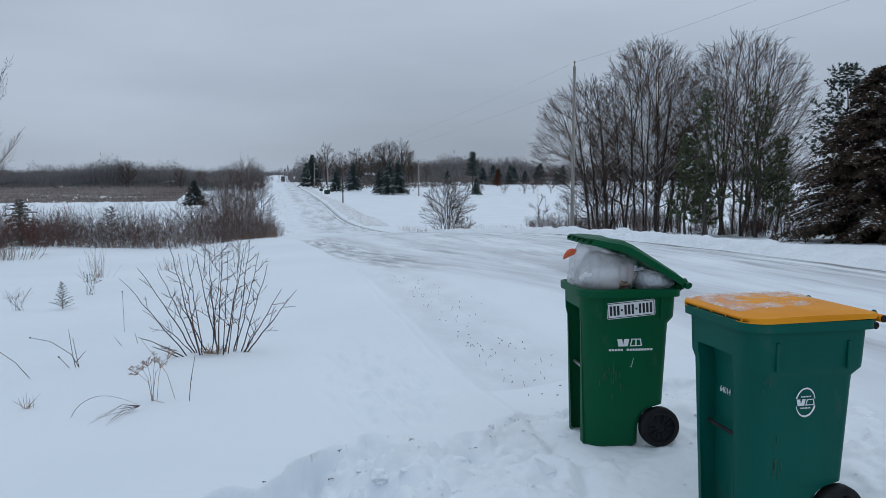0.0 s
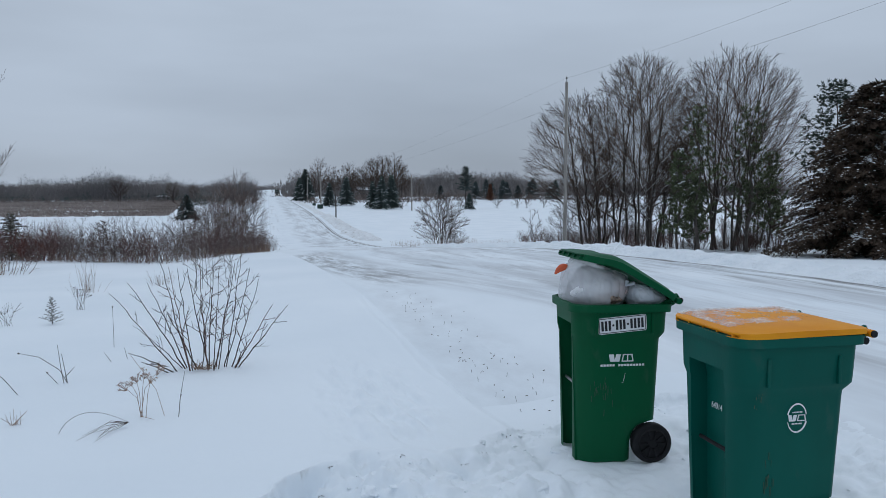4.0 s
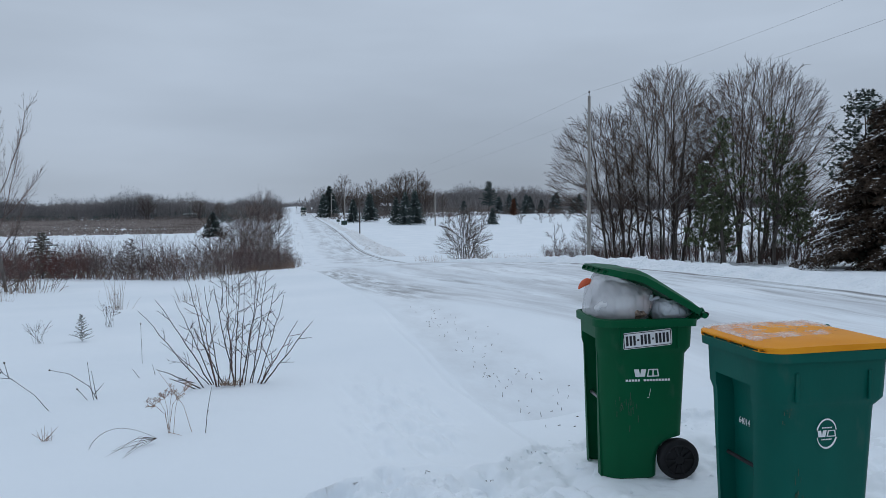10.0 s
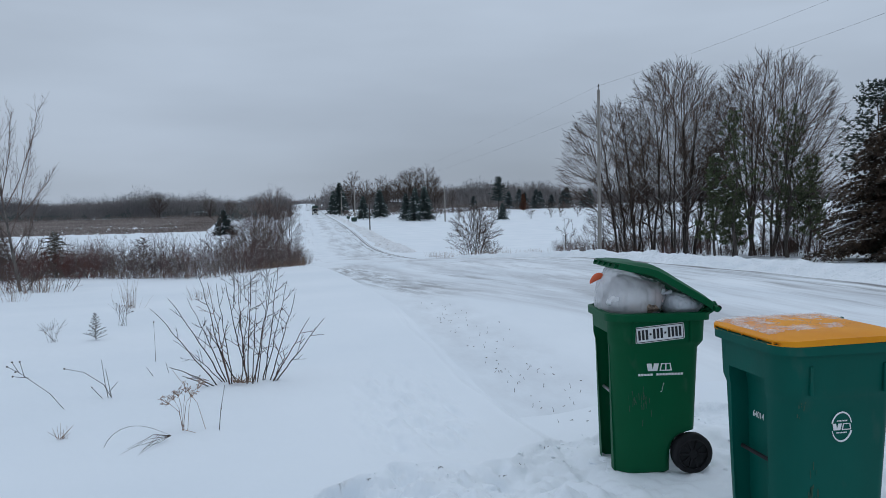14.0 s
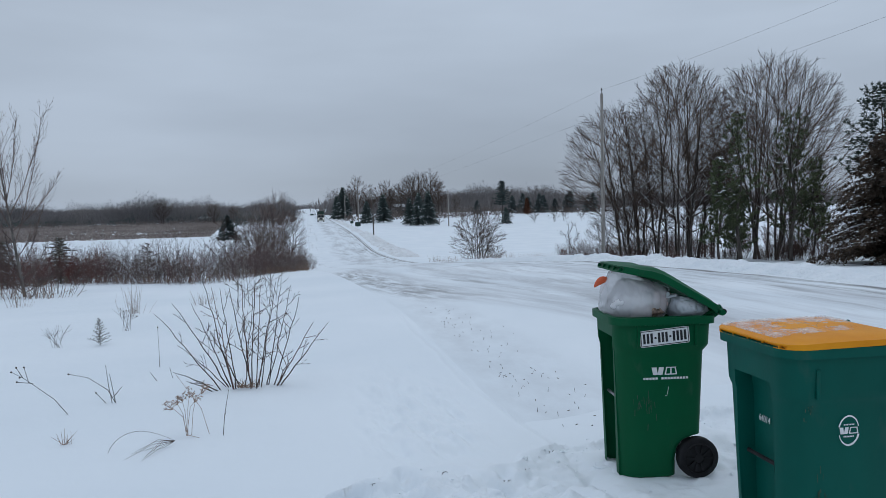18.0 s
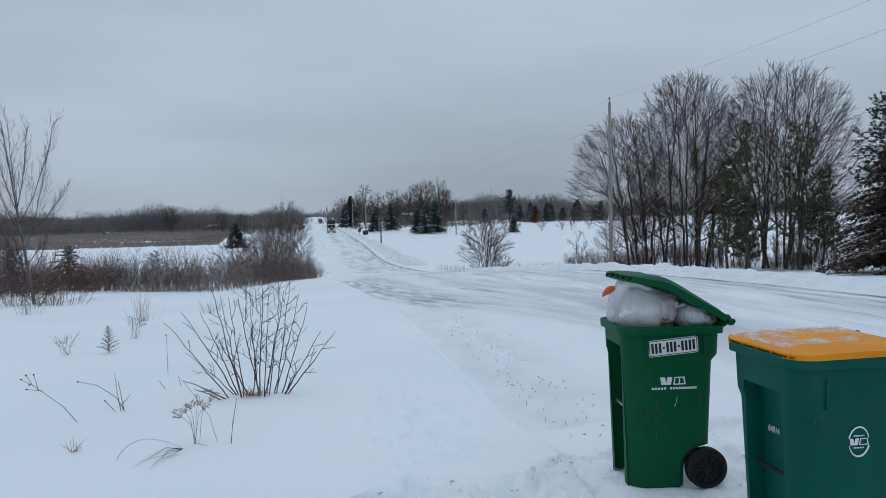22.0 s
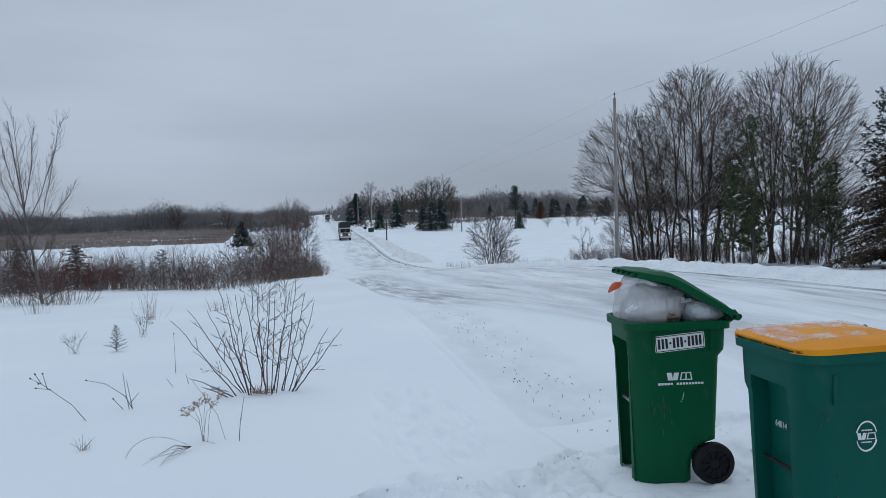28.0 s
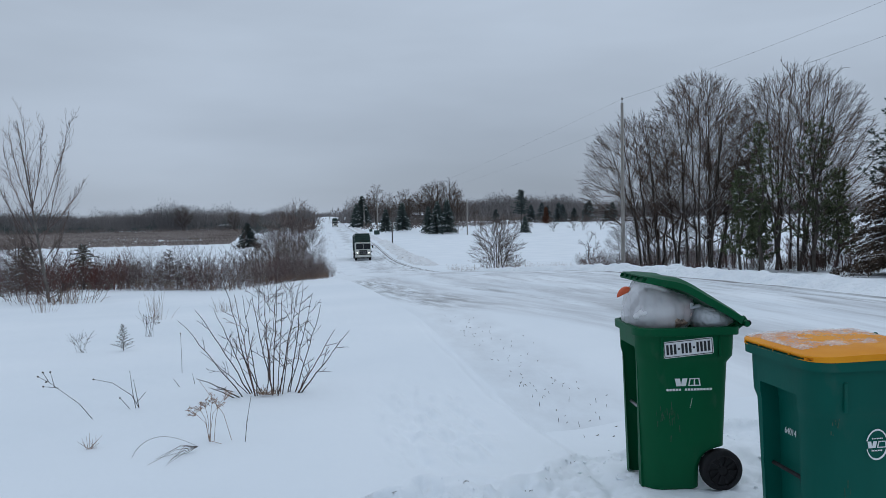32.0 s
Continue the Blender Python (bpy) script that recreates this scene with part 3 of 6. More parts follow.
bank("snowbank", -0.6, 42, 420, 1.0, 0.32, 9.0, "thin ploughed snow ridge on the verge", 0.4)


# ---------------------------------------------------------------- wheelie bins
def rounded(front, rear, half, r, n=5, rf=None):
    """A rounded rectangle, x from rear to front, y from -half to half; counter-clockwise from the front's low corner."""
    pts = []
    f = rf or r
    for cx, cy, a0, q in ((front - f, -half + f, -90, f), (front - f, half - f, 0, f), (rear + r, half - r, 90, r), (rear + r, -half + r, 180, r)):
        for k in range(n + 1):
            a = radians(a0 + 90 * k / n)
            pts.append((cx + q * math.cos(a), cy + q * math.sin(a)))
    return pts


def bin_body(bm, rim, kx, ky, over):
    """The tapered tub with its open mouth, front pocket and cut for the axle."""
    pocket = 0.15
    levels = (0.0, 0.012, 0.06, 0.12, 0.17, 0.2, 0.22, 0.235, 0.244, 0.2495, 0.262, 0.30, 0.45, 0.62, 0.74, 0.775, 0.80, 0.815, 0.849, 0.866, 0.90, rim - 0.048, rim - 0.044, rim)
    rings = []
    for z in levels:
        k = z / rim
        front, half = 0.268 + 0.034 * k, 0.208 + 0.042 * k
        rear = -0.245 - 0.030 * k
        if z < 0.255:
            # the arch round the wheel
            rear = -0.222 + math.sqrt(max(0.0, 0.1285 ** 2 - max(0.0, z - 0.122) ** 2))
        if z < 0.01:
            front, half, rear = front - 0.012, half - 0.012, rear + 0.012
        if z > 0.77:
            j = min(1, (z - 0.77) / 0.05)
            j = j * j * (3 - 2 * j)
            rear -= over * j
            half += 0.014 * j
            front += 0.008 * j
        front, rear, half = front * kx, rear * kx, half * ky
        if z > rim - 0.046:
            front, rear, half = front + 0.022, rear - 0.022, half + 0.022
        ring = rounded(front, rear, half, 0.05, 5, 0.11)
        out = []
        for i, p in enumerate(ring):
            out.append(p)
            if i == 5:
                deep = 0.0 if z > 0.865 else (0.085 if z < 0.85 else 0.085 * (0.865 - z) / 0.015)
                if z < 0.02:
                    deep = 0.08
                if z > rim - 0.046:
                    deep = 0.0
                out += [(front, -pocket), (front - deep, -pocket + 0.006), (front - deep, pocket - 0.006), (front, pocket)]
        rings.append([(x, y, z) for x, y in out])
    flat = rings[-1]
    lip2 = [(x * 0.93, y * 0.93, rim + 0.005) for x, y, _ in flat]
    inner = [(x * 0.90, y * 0.90, rim - 0.03) for x, y, _ in flat]
    deep = [(x * 0.86, y * 0.87, rim - 0.1) for x, y, _ in flat]
    rings += [lip2, inner, deep]
    rows = [[bm.verts.new(p) for p in r] for r in rings]
    n = len(rows[0])
    for a, b in zip(rows, rows[1:]):
        for i in range(n):
            j = (i + 1) % n
            bm.faces.new((a[i], a[j], b[j], b[i]))
    bm.faces.new(rows[0][::-1])
    bm.faces.new(rows[-1])
    bmesh.ops.recalc_face_normals(bm, faces=bm.faces)
    return bm


def lid_arch(x, length, high=0.042):
    f = min(1.0, max(0.0, x / length))
    if high > 0.05:
        # an open lid sags over its load: straight from the hinge, then bent down towards the front
        k = f / 0.66 if f < 0.66 else (1 - f) / 0.34
        return high * (k if k < 0.8 else 0.8 + 0.2 * math.sin((k - 0.8) / 0.2 * 1.5708) * 0.6)
    return high * 4 * f * (1 - f) * (0.75 + 0.5 * f)


def lid_mesh(length, half, flex, high):
    """A domed and arched lid in the hinge's frame: hinge at the origin, front towards +x."""
    bm = bmesh.new()

    def put_ring(k, z, cut=1.0):
        c = length / 2
        ring = rounded(c * k, -c * k, half * k, max(0.012, 0.05 * k), 5, max(0.012, 0.11 * k))
        # points are added along the sides so that they can follow the arch
        pts = []
        for a, b in zip(ring, ring[1:] + ring[:1]):
            pts.append(a)
            if abs(a[0] - b[0]) > 0.2 * length * k or abs(a[1] - b[1]) > 0.6 * half * k:
                pts += [(a[0] + (b[0] - a[0]) * f, a[1] + (b[1] - a[1]) * f) for f in (0.125, 0.25, 0.375, 0.5, 0.625, 0.75, 0.875)]
        pts = [(min(x, c * cut), y) for x, y in pts]
        rise = 1.0 if z > -0.001 else flex
        z = z if flex or z > 0 else 0.5 * z
        return [bm.verts.new((x + c, y, z + rise * lid_arch(x + c, length, high) * (0.75 + 0.25 * min(1, (1 - abs(y) / half) * 6)))) for x, y in pts]
    rows = [put_ring(*q) for q in ((1.0, -0.035), (1.0, -0.028), (1.0, -0.0265, 0.93), (1.0, -0.004, 0.93), (1.0, -0.002), (0.995, 0.005), (0.91, 0.0085), (0.85, 0.014), (0.6, 0.018), (0.25, 0.019))]
    under = [put_ring(k, z) for k, z in ((0.97, -0.035), (0.95, -0.012), (0.83, 0.005), (0.3, 0.008))]
    n = len(rows[0])
    for seq in (rows, under):
        for a, b in zip(seq, seq[1:]):
            for i in range(n):
                bm.faces.new((a[i], a[(i + 1) % n], b[(i + 1) % n], b[i]))
    for i in range(n):
        bm.faces.new((rows[0][i], rows[0][(i + 1) % n], under[0][(i + 1) % n], under[0][i]))
    bm.faces.new(rows[-1])
    bm.faces.new(under[-1])
    bmesh.ops.recalc_face_normals(bm, faces=bm.faces)
    return bm


def wheel_parts(parent, at, r, width):
    wh = part("wheel", cyl(r, width, Matrix.Translation((0, 0, -width / 2)), 32, bevel=0.012), M_BLACK, parent, "black rubber wheel", at, True)
    bm = bmesh.new()
    cyl(r * 0.24, width * 0.55, Matrix(), 20, bm=bm, bevel=0.004)
    part("hub", bm, M_BLACK, wh)
    for k in range(10):
        part("spoke", box(r * 0.42, 0.012, 0.012, pose(0, 0, width / 2, 0, 0, 36 * k) @ Matrix.Translation((r * 0.45, 0, -0.004))), M_BLACK, wh)
    ring = bmesh.new()
    bmesh.ops.create_cone(ring, cap_ends=False, segments=32, radius1=r * 0.76, radius2=r * 0.70, depth=0.012)
    bmesh.ops.translate(ring, verts=ring.verts, vec=(0, 0, width / 2 + 0.004))
    part("rim", ring, M_BLACK, wh)
    return wh


def on_side(z, x, k=0.0015, ky=1.0, skirt=False):
    """A pose on the bin's seen side: local x along the side as seen, y up, z outwards."""
    half = (0.208 + 0.042 * z / 0.99 + (0.014 if skirt else 0.0)) * ky
    lean = math.degrees(math.atan(0.042 * ky))
    return pose(x, half + k, z, 90 + lean, 0, 180)


def bars(rows, thick=0.0012):
    bm = bmesh.new()
    for x, y, w, h, slant in rows:
        made = bmesh.ops.create_cube(bm, size=1)["verts"]
        for v in made:
            v.co = Vector((x + v.co.x * w + v.co.y * h * slant, y + v.co.y * h, v.co.z * thick))
    return bm


def plate(w, h, r, thick):
    bm = bmesh.new()
    pts = [(x, y) for x, y in rounded(w / 2, -w / 2, h / 2, r, 3)]
    lo, hi = [bm.verts.new((x, y, 0)) for x, y in pts], [bm.verts.new((x, y, thick)) for x, y in pts]
    for i in range(len(pts)):
        j = (i + 1) % len(pts)
        bm.faces.new((lo[i], lo[j], hi[j], hi[i]))
    bm.faces.new(hi)
    bm.faces.new(lo[::-1])
    return bm


def wheelie_bin(name, label, m, plastic, lid_plastic, open_deg, rim=0.99, kx=1.0, ky=1.0, over=0.03):
    t = thing(name, label, "wheeled bin", m, "bins by the road")
    body = part("body", bin_body(bmesh.new(), rim, kx, ky, over), plastic, t)
    body.data.shade_smooth()
    body.data.set_sharp_from_angle(angle=radians(32))
    ax = -0.222 * kx
    for y in (-0.215, 0.215):
        wheel_parts(t, pose(ax, y * ky, 0.122, -90 if y > 0 else 90), 0.124, 0.06)
    part("axle", cyl(0.011, 0.42 * ky, pose(ax, 0.21 * ky, 0.122, 90), 10), M_STEEL, t, "steel axle")
    part("grab_bar", cyl(0.010, 0.25, pose(0.245 * kx, 0.125, 0.47, 90), 10), M_STEEL if plastic == M_GREEN else M_BLACK, t, "steel grab bar in the front pocket")
    back = -(0.275 + over) * kx - 0.022
    lap, reach, hang = (0.03, 0.055, 0.02) if open_deg else (0.008, 0.012, -0.035)
    for y in (-0.2, 0.2):
        part("handle_bracket", box(0.14, 0.022, 0.05, pose(back - 0.02, y * ky, rim - (0.02 if open_deg else 0.05), 0, 32), 0.006), plastic, t)
    part("handle", cyl(0.016, 0.5 * ky, pose(back - reach, 0.25 * ky, rim + hang, 90), 14), plastic, t, "round push handle")
    for y in (-0.252, 0.25):
        part("handle_cap", cyl(0.017, 0.006, pose(back - reach, y * ky + 0.004, rim + hang, 90), 14), M_BLACK, t)
    length = 0.302 * kx + 0.03 - back + lap
    half = 0.264 * ky + 0.028
    lid = part("lid", lid_mesh(length, half, 1.0 if open_deg else 0.0, 0.068 if open_deg else 0.007), lid_plastic, t, "", pose(back - lap, 0, rim + (0.044 if open_deg else 0.024), 0, 0.9 - open_deg))
    lid.data.shade_smooth()
    lid.data.set_sharp_from_angle(angle=radians(35))
    deep = 1.0 if open_deg else 0.5
    for k in range(5):
        y = half * (-0.75 + 0.375 * k)
        part("lid_rib", box(0.03, 0.008, 0.024 * deep, Matrix.Translation((length - 0.018, y, -0.027 * deep)), 0.002), lid_plastic, lid)
    part("lid_hinge", cyl(0.018, 0.56 * ky, pose(-0.014, 0.28 * ky, -0.022, 90), 14), lid_plastic, lid)
    part("hinge_cap", cyl(0.016, 0.008, pose(-0.014, 0.28 * ky + 0.008, -0.022, 90), 14), M_BLACK if not open_deg else lid_plastic, lid)
    for x in (0.17, -0.2):
        part("side_rib", box(0.016, 0.014, 0.13, pose(x * kx, 0.262 * ky, 0.815), 0.003), plastic, t)
    return t


BIN1 = pose(2.09, 4.38, 0.028, 0, 0, 174) @ Matrix.Diagonal((1, 1, 0.99, 1))
BIN2 = pose(2.337, 3.205, -0.01, 0, 0, 178.5)
bin1 = wheelie_bin("wheelie_bin", "bright green plastic wheeled bin overfull, lid propped open by white bags", BIN1, M_GREEN, M_GREEN, 24.5, 0.99, 0.935)
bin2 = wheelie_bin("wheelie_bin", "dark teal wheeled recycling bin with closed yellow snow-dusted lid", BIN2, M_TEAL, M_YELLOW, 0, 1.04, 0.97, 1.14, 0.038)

sticker = part("sticker", plate(0.30, 0.10, 0.012, 0.001), M_WHITE, bin1, "white sticker with a black border", on_side(0.872, 0.003, 0.002, 1, True) @ pose(0, 0, 0, 0, 0, 5))
part("sticker_border", bars([(0, 0.044, 0.286, 0.004, 0), (0, -0.044, 0.286, 0.004, 0), (-0.143, 0, 0.004, 0.088, 0), (0.143, 0, 0.004, 0.088, 0)]), M_INK, sticker, "", pose(0, 0, 0.0016))
xs = [-0.124 + 0.0225 * k for k in range(12)]
part("sticker_print", bars([(x, 0, 0.0142, 0.06, 0) if k not in (3, 7) else (x, 0, 0.012, 0.012, 0) for k, x in enumerate(xs)]), M_INK, sticker, "row of black bars", pose(0, 0, 0.0016))
part("emblem", bars([(-0.062, 0, 0.03, 0.046, -0.2), (-0.026, 0, 0.03, 0.046, 0.2), (0.006, 0, 0.007, 0.046, 0.2), (0.066, 0, 0.007, 0.046, -0.2), (0.036, 0.0205, 0.062, 0.006, 0), (0.036, -0.0205, 0.062, 0.006, 0), (0.036, 0, 0.008, 0.046, 0)]),
     M_WHITE, bin1, "white printed emblem", on_side(0.662, -0.006))
part("print_line", bars([(-0.125 + 0.0185 * k, 0, 0.014, 0.013, 0) for k in range(15) if k != 5]), M_WHITE, bin1, "line of small white bars", on_side(0.617, -0.006))["kind"] = "stuff"
part("scratch", bars([(0, 0, 0.002, 0.05, 0.2), (-0.01, -0.03, 0.012, 0.002, 0)]), M_WHITE, bin1, "", on_side(0.54, -0.025))


M_SCUFF = mat("scuffed_dirt", (0.012, 0.07, 0.036), 0.8, (0.055, 0.085, 0.058), 60, 5)


def scuffs(seed, x, z, n, long):
    """Short streaks of rubbed-in dirt on a bin's side."""
    rg = random.Random(seed)
    return bars([(x + rg.gauss(0, 0.022), z + rg.gauss(0, 0.05), rg.uniform(0.001, 0.005), long * rg.uniform(0.3, 1), rg.uniform(-0.12, 0.05)) for k in range(n)], 0.0004)


part("dirt_streaks", scuffs(4, 0, 0, 16, 0.05), M_SCUFF, bin1, "brown rubbed-in dirt", on_side(0.42, 0.08))["kind"] = "stuff"
part("dirt_streaks", scuffs(5, 0, 0, 12, 0.04), M_SCUFF, bin1, "brown rubbed-in dirt", on_side(0.47, 0.15))["kind"] = "stuff"
part("dirt_streaks", scuffs(6, 0, 0, 14, 0.06), M_SCUFF, bin2, "brown rubbed-in dirt", on_side(0.40, 0.12, 0.0015, 1.14))["kind"] = "stuff"
part("dirt_streaks", scuffs(7, 0, 0, 10, 0.02), M_SCUFF, bin2, "brown rubbed-in dirt", on_side(0.75, 0.19, 0.0015, 1.14))["kind"] = "stuff"


def arc_band(r, a0, a1, w0, w1, sy=1.0, n=14):
    bm = bmesh.new()
    lo, hi = [], []
    for k in range(n + 1):
        a = radians(a0 + (a1 - a0) * k / n)
        w = w0 + (w1 - w0) * k / n
        lo.append(bm.verts.new((r * math.cos(a), r * sy * math.sin(a), 0)))
        hi.append(bm.verts.new(((r + w) * math.cos(a), (r + w) * sy * math.sin(a), 0.001)))
    for k in range(n):
        bm.faces.new((lo[k], lo[k + 1], hi[k + 1], hi[k]))
    return bm


logo = part("emblem", bars([(-0.034, 0, 0.017, 0.03, -0.2), (-0.012, 0, 0.017, 0.03, 0.2), (0.006, 0, 0.005, 0.03, 0.2), (0.042, 0, 0.005, 0.03, -0.2), (0.024, 0.013, 0.036, 0.004, 0), (0.024, -0.013, 0.036, 0.004, 0)]), M_WHITE, bin2,
            "white printed emblem between two arrows", on_side(0.66, -0.005, 0.0015, 1.14))
part("arrow_arc", arc_band(0.046, 15, 165, 0.004, 0.008, 1.35), M_WHITE, logo)
part("arrow_arc", arc_band(0.046, 195, 345, 0.004, 0.008, 1.35), M_WHITE, logo)
part("print_line", bars([(-0.022 + 0.0075 * k, 0.027, 0.005, 0.006, 0) for k in range(7)] + [(-0.022 + 0.0075 * k, -0.027, 0.005, 0.006, 0) for k in range(7)]), M_WHITE, logo)["kind"] = "stuff"


def lettering(text, size, material, parent, m):
    cu = bpy.data.curves.new("lettering", "FONT")
    cu.body, cu.size, cu.extrude = text, size, 0.0006
    cu.align_x = "CENTER"
    cu.materials.append(material)
    ob = new("lettering", cu)
    ob.parent, ob.matrix_basis = parent, m
    return ob


lettering("64014", 0.044, M_WHITE, bin2, pose(0.2025, -0.045, 0.625, 88, 0, 90) @ Matrix.Diagonal((0.85, 1, 1, 1)))


def lumpy(name, r, sx, sy, sz, seed, material, parent, at, label="", amp=0.16, roof=None, square=0.0):
    """A creased bag; roof (a, b): pressed flat under the lid at z = a + b x of its thing."""
    bm = bmesh.new()
    bmesh.ops.create_icosphere(bm, subdivisions=6, radius=1)
    for v in bm.verts:
        p = v.co.copy()
        q = Vector((p.x * 2.6, p.y * 2.6, p.z * 1.0)) + Vector((0, seed, 0))
        d = 1 + amp * noise.noise(p * 1.3 + Vector((seed, 0, 0))) + 0.07 * abs(noise.noise(p * 2.4 + Vector((0, seed, 0)))) - 0.04 * (1 - abs(noise.noise(q))) ** 7 - 0.02 * (1 - abs(noise.noise(q * 2.3))) ** 9 - 0.008 * (1 - abs(noise.noise(q * 5.1))) ** 8
        tuck = 1 - 0.34 * float(ease(0.0, -0.75, p.z))
        if p.z > 0:
            tuck *= max(1 - p.z * p.z, 0.02) ** (-0.5 * square)
        v.co = Vector((p.x * sx * tuck, p.y * sy * tuck, p.z * sz)) * (d * r)
        if roof:
            low = roof[0] + roof[1] * (v.co.x + at.translation.x) - at.translation.z + 0.008 * noise.noise(p * 6)
            over = v.co.z - low
            v.co.z = low - 0.02 * math.log1p(math.exp(-over / 0.02)) if over > -0.1 else v.co.z
    return part(name, bm, material, parent, label, at, True)


rubbish = thing("rubbish_bag", "full translucent white rubbish bag bulging above the rim", "rubbish bag", BIN1 @ pose(0.075, 0.01, 1.035))
lumpy("bag", 0.245, 0.86, 0.94, 1.0, 3.0, M_BAG, rubbish, pose(0.03, 0, 0.0), amp=0.1, roof=(0.178, 0.37), square=0.5)
M_TINT = mat("bag_contents", (0.05, 0.035, 0.025), 0.7, (0.30, 0.22, 0.17), 45, 5)
M_PINK = mat("pink_wrapper", (0.50, 0.30, 0.29), 0.5, (0.62, 0.50, 0.47), 14, 4)
M_LINER = mat("white_liner", (0.58, 0.58, 0.60), 0.5, (0.85, 0.85, 0.85), 6, 5, bump=0.01, bscale=14)
M_FILL = mat("grey_paper_waste", (0.2, 0.198, 0.195), 0.7, (0.5, 0.49, 0.49), 16, 6, stretch=(1, 1, 3))
lumpy("inner_bag", 0.165, 1.0, 0.8, 0.66, 5.0, M_LINER, rubbish, pose(0.035, 0.075, 0.015), "white crumpled liner inside")
lumpy("contents", 0.2, 0.8, 0.84, 0.9, 15.0, M_FILL, rubbish, pose(0.02, 0.0, 0.0), "grey paper waste showing through", roof=(0.158, 0.37), square=0.4)
lumpy("contents", 0.085, 1.1, 0.5, 0.55, 9.0, M_TINT, rubbish, pose(0.0, 0.187, -0.02), "brown coarse waste showing through")
lumpy("contents", 0.062, 0.8, 0.6, 1.0, 11.0, M_PINK, rubbish, pose(-0.085, 0.148, 0.03), "pinkish wrapper showing through")
rubbish2 = thing("rubbish_bag", "smaller bluish-white tied rubbish bag under the lid", "rubbish bag", BIN1 @ pose(-0.15, 0.11, 1.02))
lumpy("bag", 0.125, 1.0, 1.05, 0.95, 8.0, M_BAG2, rubbish2, pose(-0.035, 0, 0.0), amp=0.12, roof=(0.085, 0.36), square=0.4)
knot = bmesh.new()
cyl(0.006, 0.06, pose(0, 0, 0, 0, -78, 10), 8, 0.013, bm=knot)
cyl(0.005, 0.03, pose(0, 0, 0, 20, -30, 0), 8, 0.012, bm=knot)
part("knot", knot, M_BAG2, rubbish2, "twisted tie ends", pose(0.115, 0.09, 0.08))
flap = thing("orange_scoop", "orange plastic blade sticking out beside the bag", "scrap", BIN1 @ pose(0.305, 0.03, 1.165, 0, 28, 0))
blade = bmesh.new()
bmesh.ops.create_uvsphere(blade, u_segments=20, v_segments=12, radius=1)
for v in blade.verts:
    f = 1 - 0.35 * v.co.x
    v.co = Vector((v.co.x * 0.055, v.co.y * 0.009 * f, v.co.z * 0.021 * f + 0.012 * (1 - v.co.x ** 2)))
part("blade", blade, M_ORANGE, flap, "", pose(0, 0, 0.02, 12, 0, 12), True)


def dusting():
    """Thin grainy snow through which the lid shows."""
    m = mat("snow_dust", (0.72, 0.74, 0.76), 0.8, (0.86, 0.88, 0.9), 40, 4, spec=0.2)
    nt = m.node_tree
    tc = nt.nodes.new("ShaderNodeTexCoord")
    total = None
    for size, lo, hi in ((14.0, 0.28, 0.8), (150.0, 0.12, 0.6)):
        nz = nt.nodes.new("ShaderNodeTexNoise")
        nz.inputs["Scale"].default_value, nz.inputs["Detail"].default_value = size, 5
        nt.links.new(tc.outputs["Object"], nz.inputs["Vector"])
        mr = nt.nodes.new("ShaderNodeMapRange")
        mr.inputs[1].default_value, mr.inputs[2].default_value = lo, hi
        nt.links.new(nz.outputs[0], mr.inputs[0])
        if total is None:
            total = mr.outputs[0]
        else:
            k = nt.nodes.new("ShaderNodeMath")
            k.operation = "MULTIPLY"
            nt.links.new(total, k.inputs[0])
            nt.links.new(mr.outputs[0], k.inputs[1])
            total = k.outputs[0]
    nt.links.new(total, nt.nodes["Principled BSDF"].inputs["Alpha"])
    return m


M_DUST = dusting()


def lid_snow(seed, length, half):
    bm = bmesh.new()
    n = 170
    hold = {}
    for i in range(n + 1):
        for j in range(n + 1):
            x, y = 0.02 + (length - 0.06) * i / n, (-half + 0.02) + (2 * half - 0.04) * j / n
            v = 0.5 * noise.noise((x * 4, y * 4, seed)) + 0.45 * noise.noise((x * 11, y * 11, seed)) + 0.36 * noise.noise((x * 34, y * 34, seed)) + 0.3 * noise.noise((x * 80, y * 80, seed)) + 3.0 * (-y - 0.1) + 0.8 * math.exp(-((y - 0.12) / 0.05) ** 2) * float(ease(0.1, 0.3, x)) + 0.9 * float(ease(0.42, 0.62, x)) * float(ease(0.2, -0.1, y)) + 0.1
            edge = min(i, j, n - i, n - j) / 9
            c = length / 2
            k = max(abs(x - c) / c, abs(y) / half)
            top = float(np.interp(k, (0.25, 0.6, 0.85, 0.91, 0.985), (0.019, 0.018, 0.0145, 0.009, 0.006))) + lid_arch(x, length, 0.007) * (0.75 + 0.25 * min(1, (1 - abs(y) / half) * 6))
            h = min(v, edge)
            hold[i, j] = bm.verts.new((x, y, top + (0.001 + 0.010 * min(h, 0.9) if h > 0 else -0.004))), h
    for i in range(n):
        for j in range(n):
            q = [hold[i, j], hold[i + 1, j], hold[i + 1, j + 1], hold[i, j + 1]]
            if sum(h > 0 for _, h in q) >= 1:
                bm.faces.new([v for v, _ in q])
    bmesh.ops.delete(bm, geom=[v for v in bm.verts if not v.link_faces], context="VERTS")
    return bm


dust = thing("snow_dusting", "thin patchy snow lying on the yellow lid", "snow", BIN2 @ pose(-(0.313 * 0.97 + 0.022) - 0.008, 0, 1.04 + 0.024, 0, 0.9), kind="stuff")
part("snow_patch", lid_snow(2.0, 0.302 * 0.97 + 0.03 + 0.313 * 0.97 + 0.030, 0.264 * 1.14 + 0.028), M_DUST, dust, "", None, True)


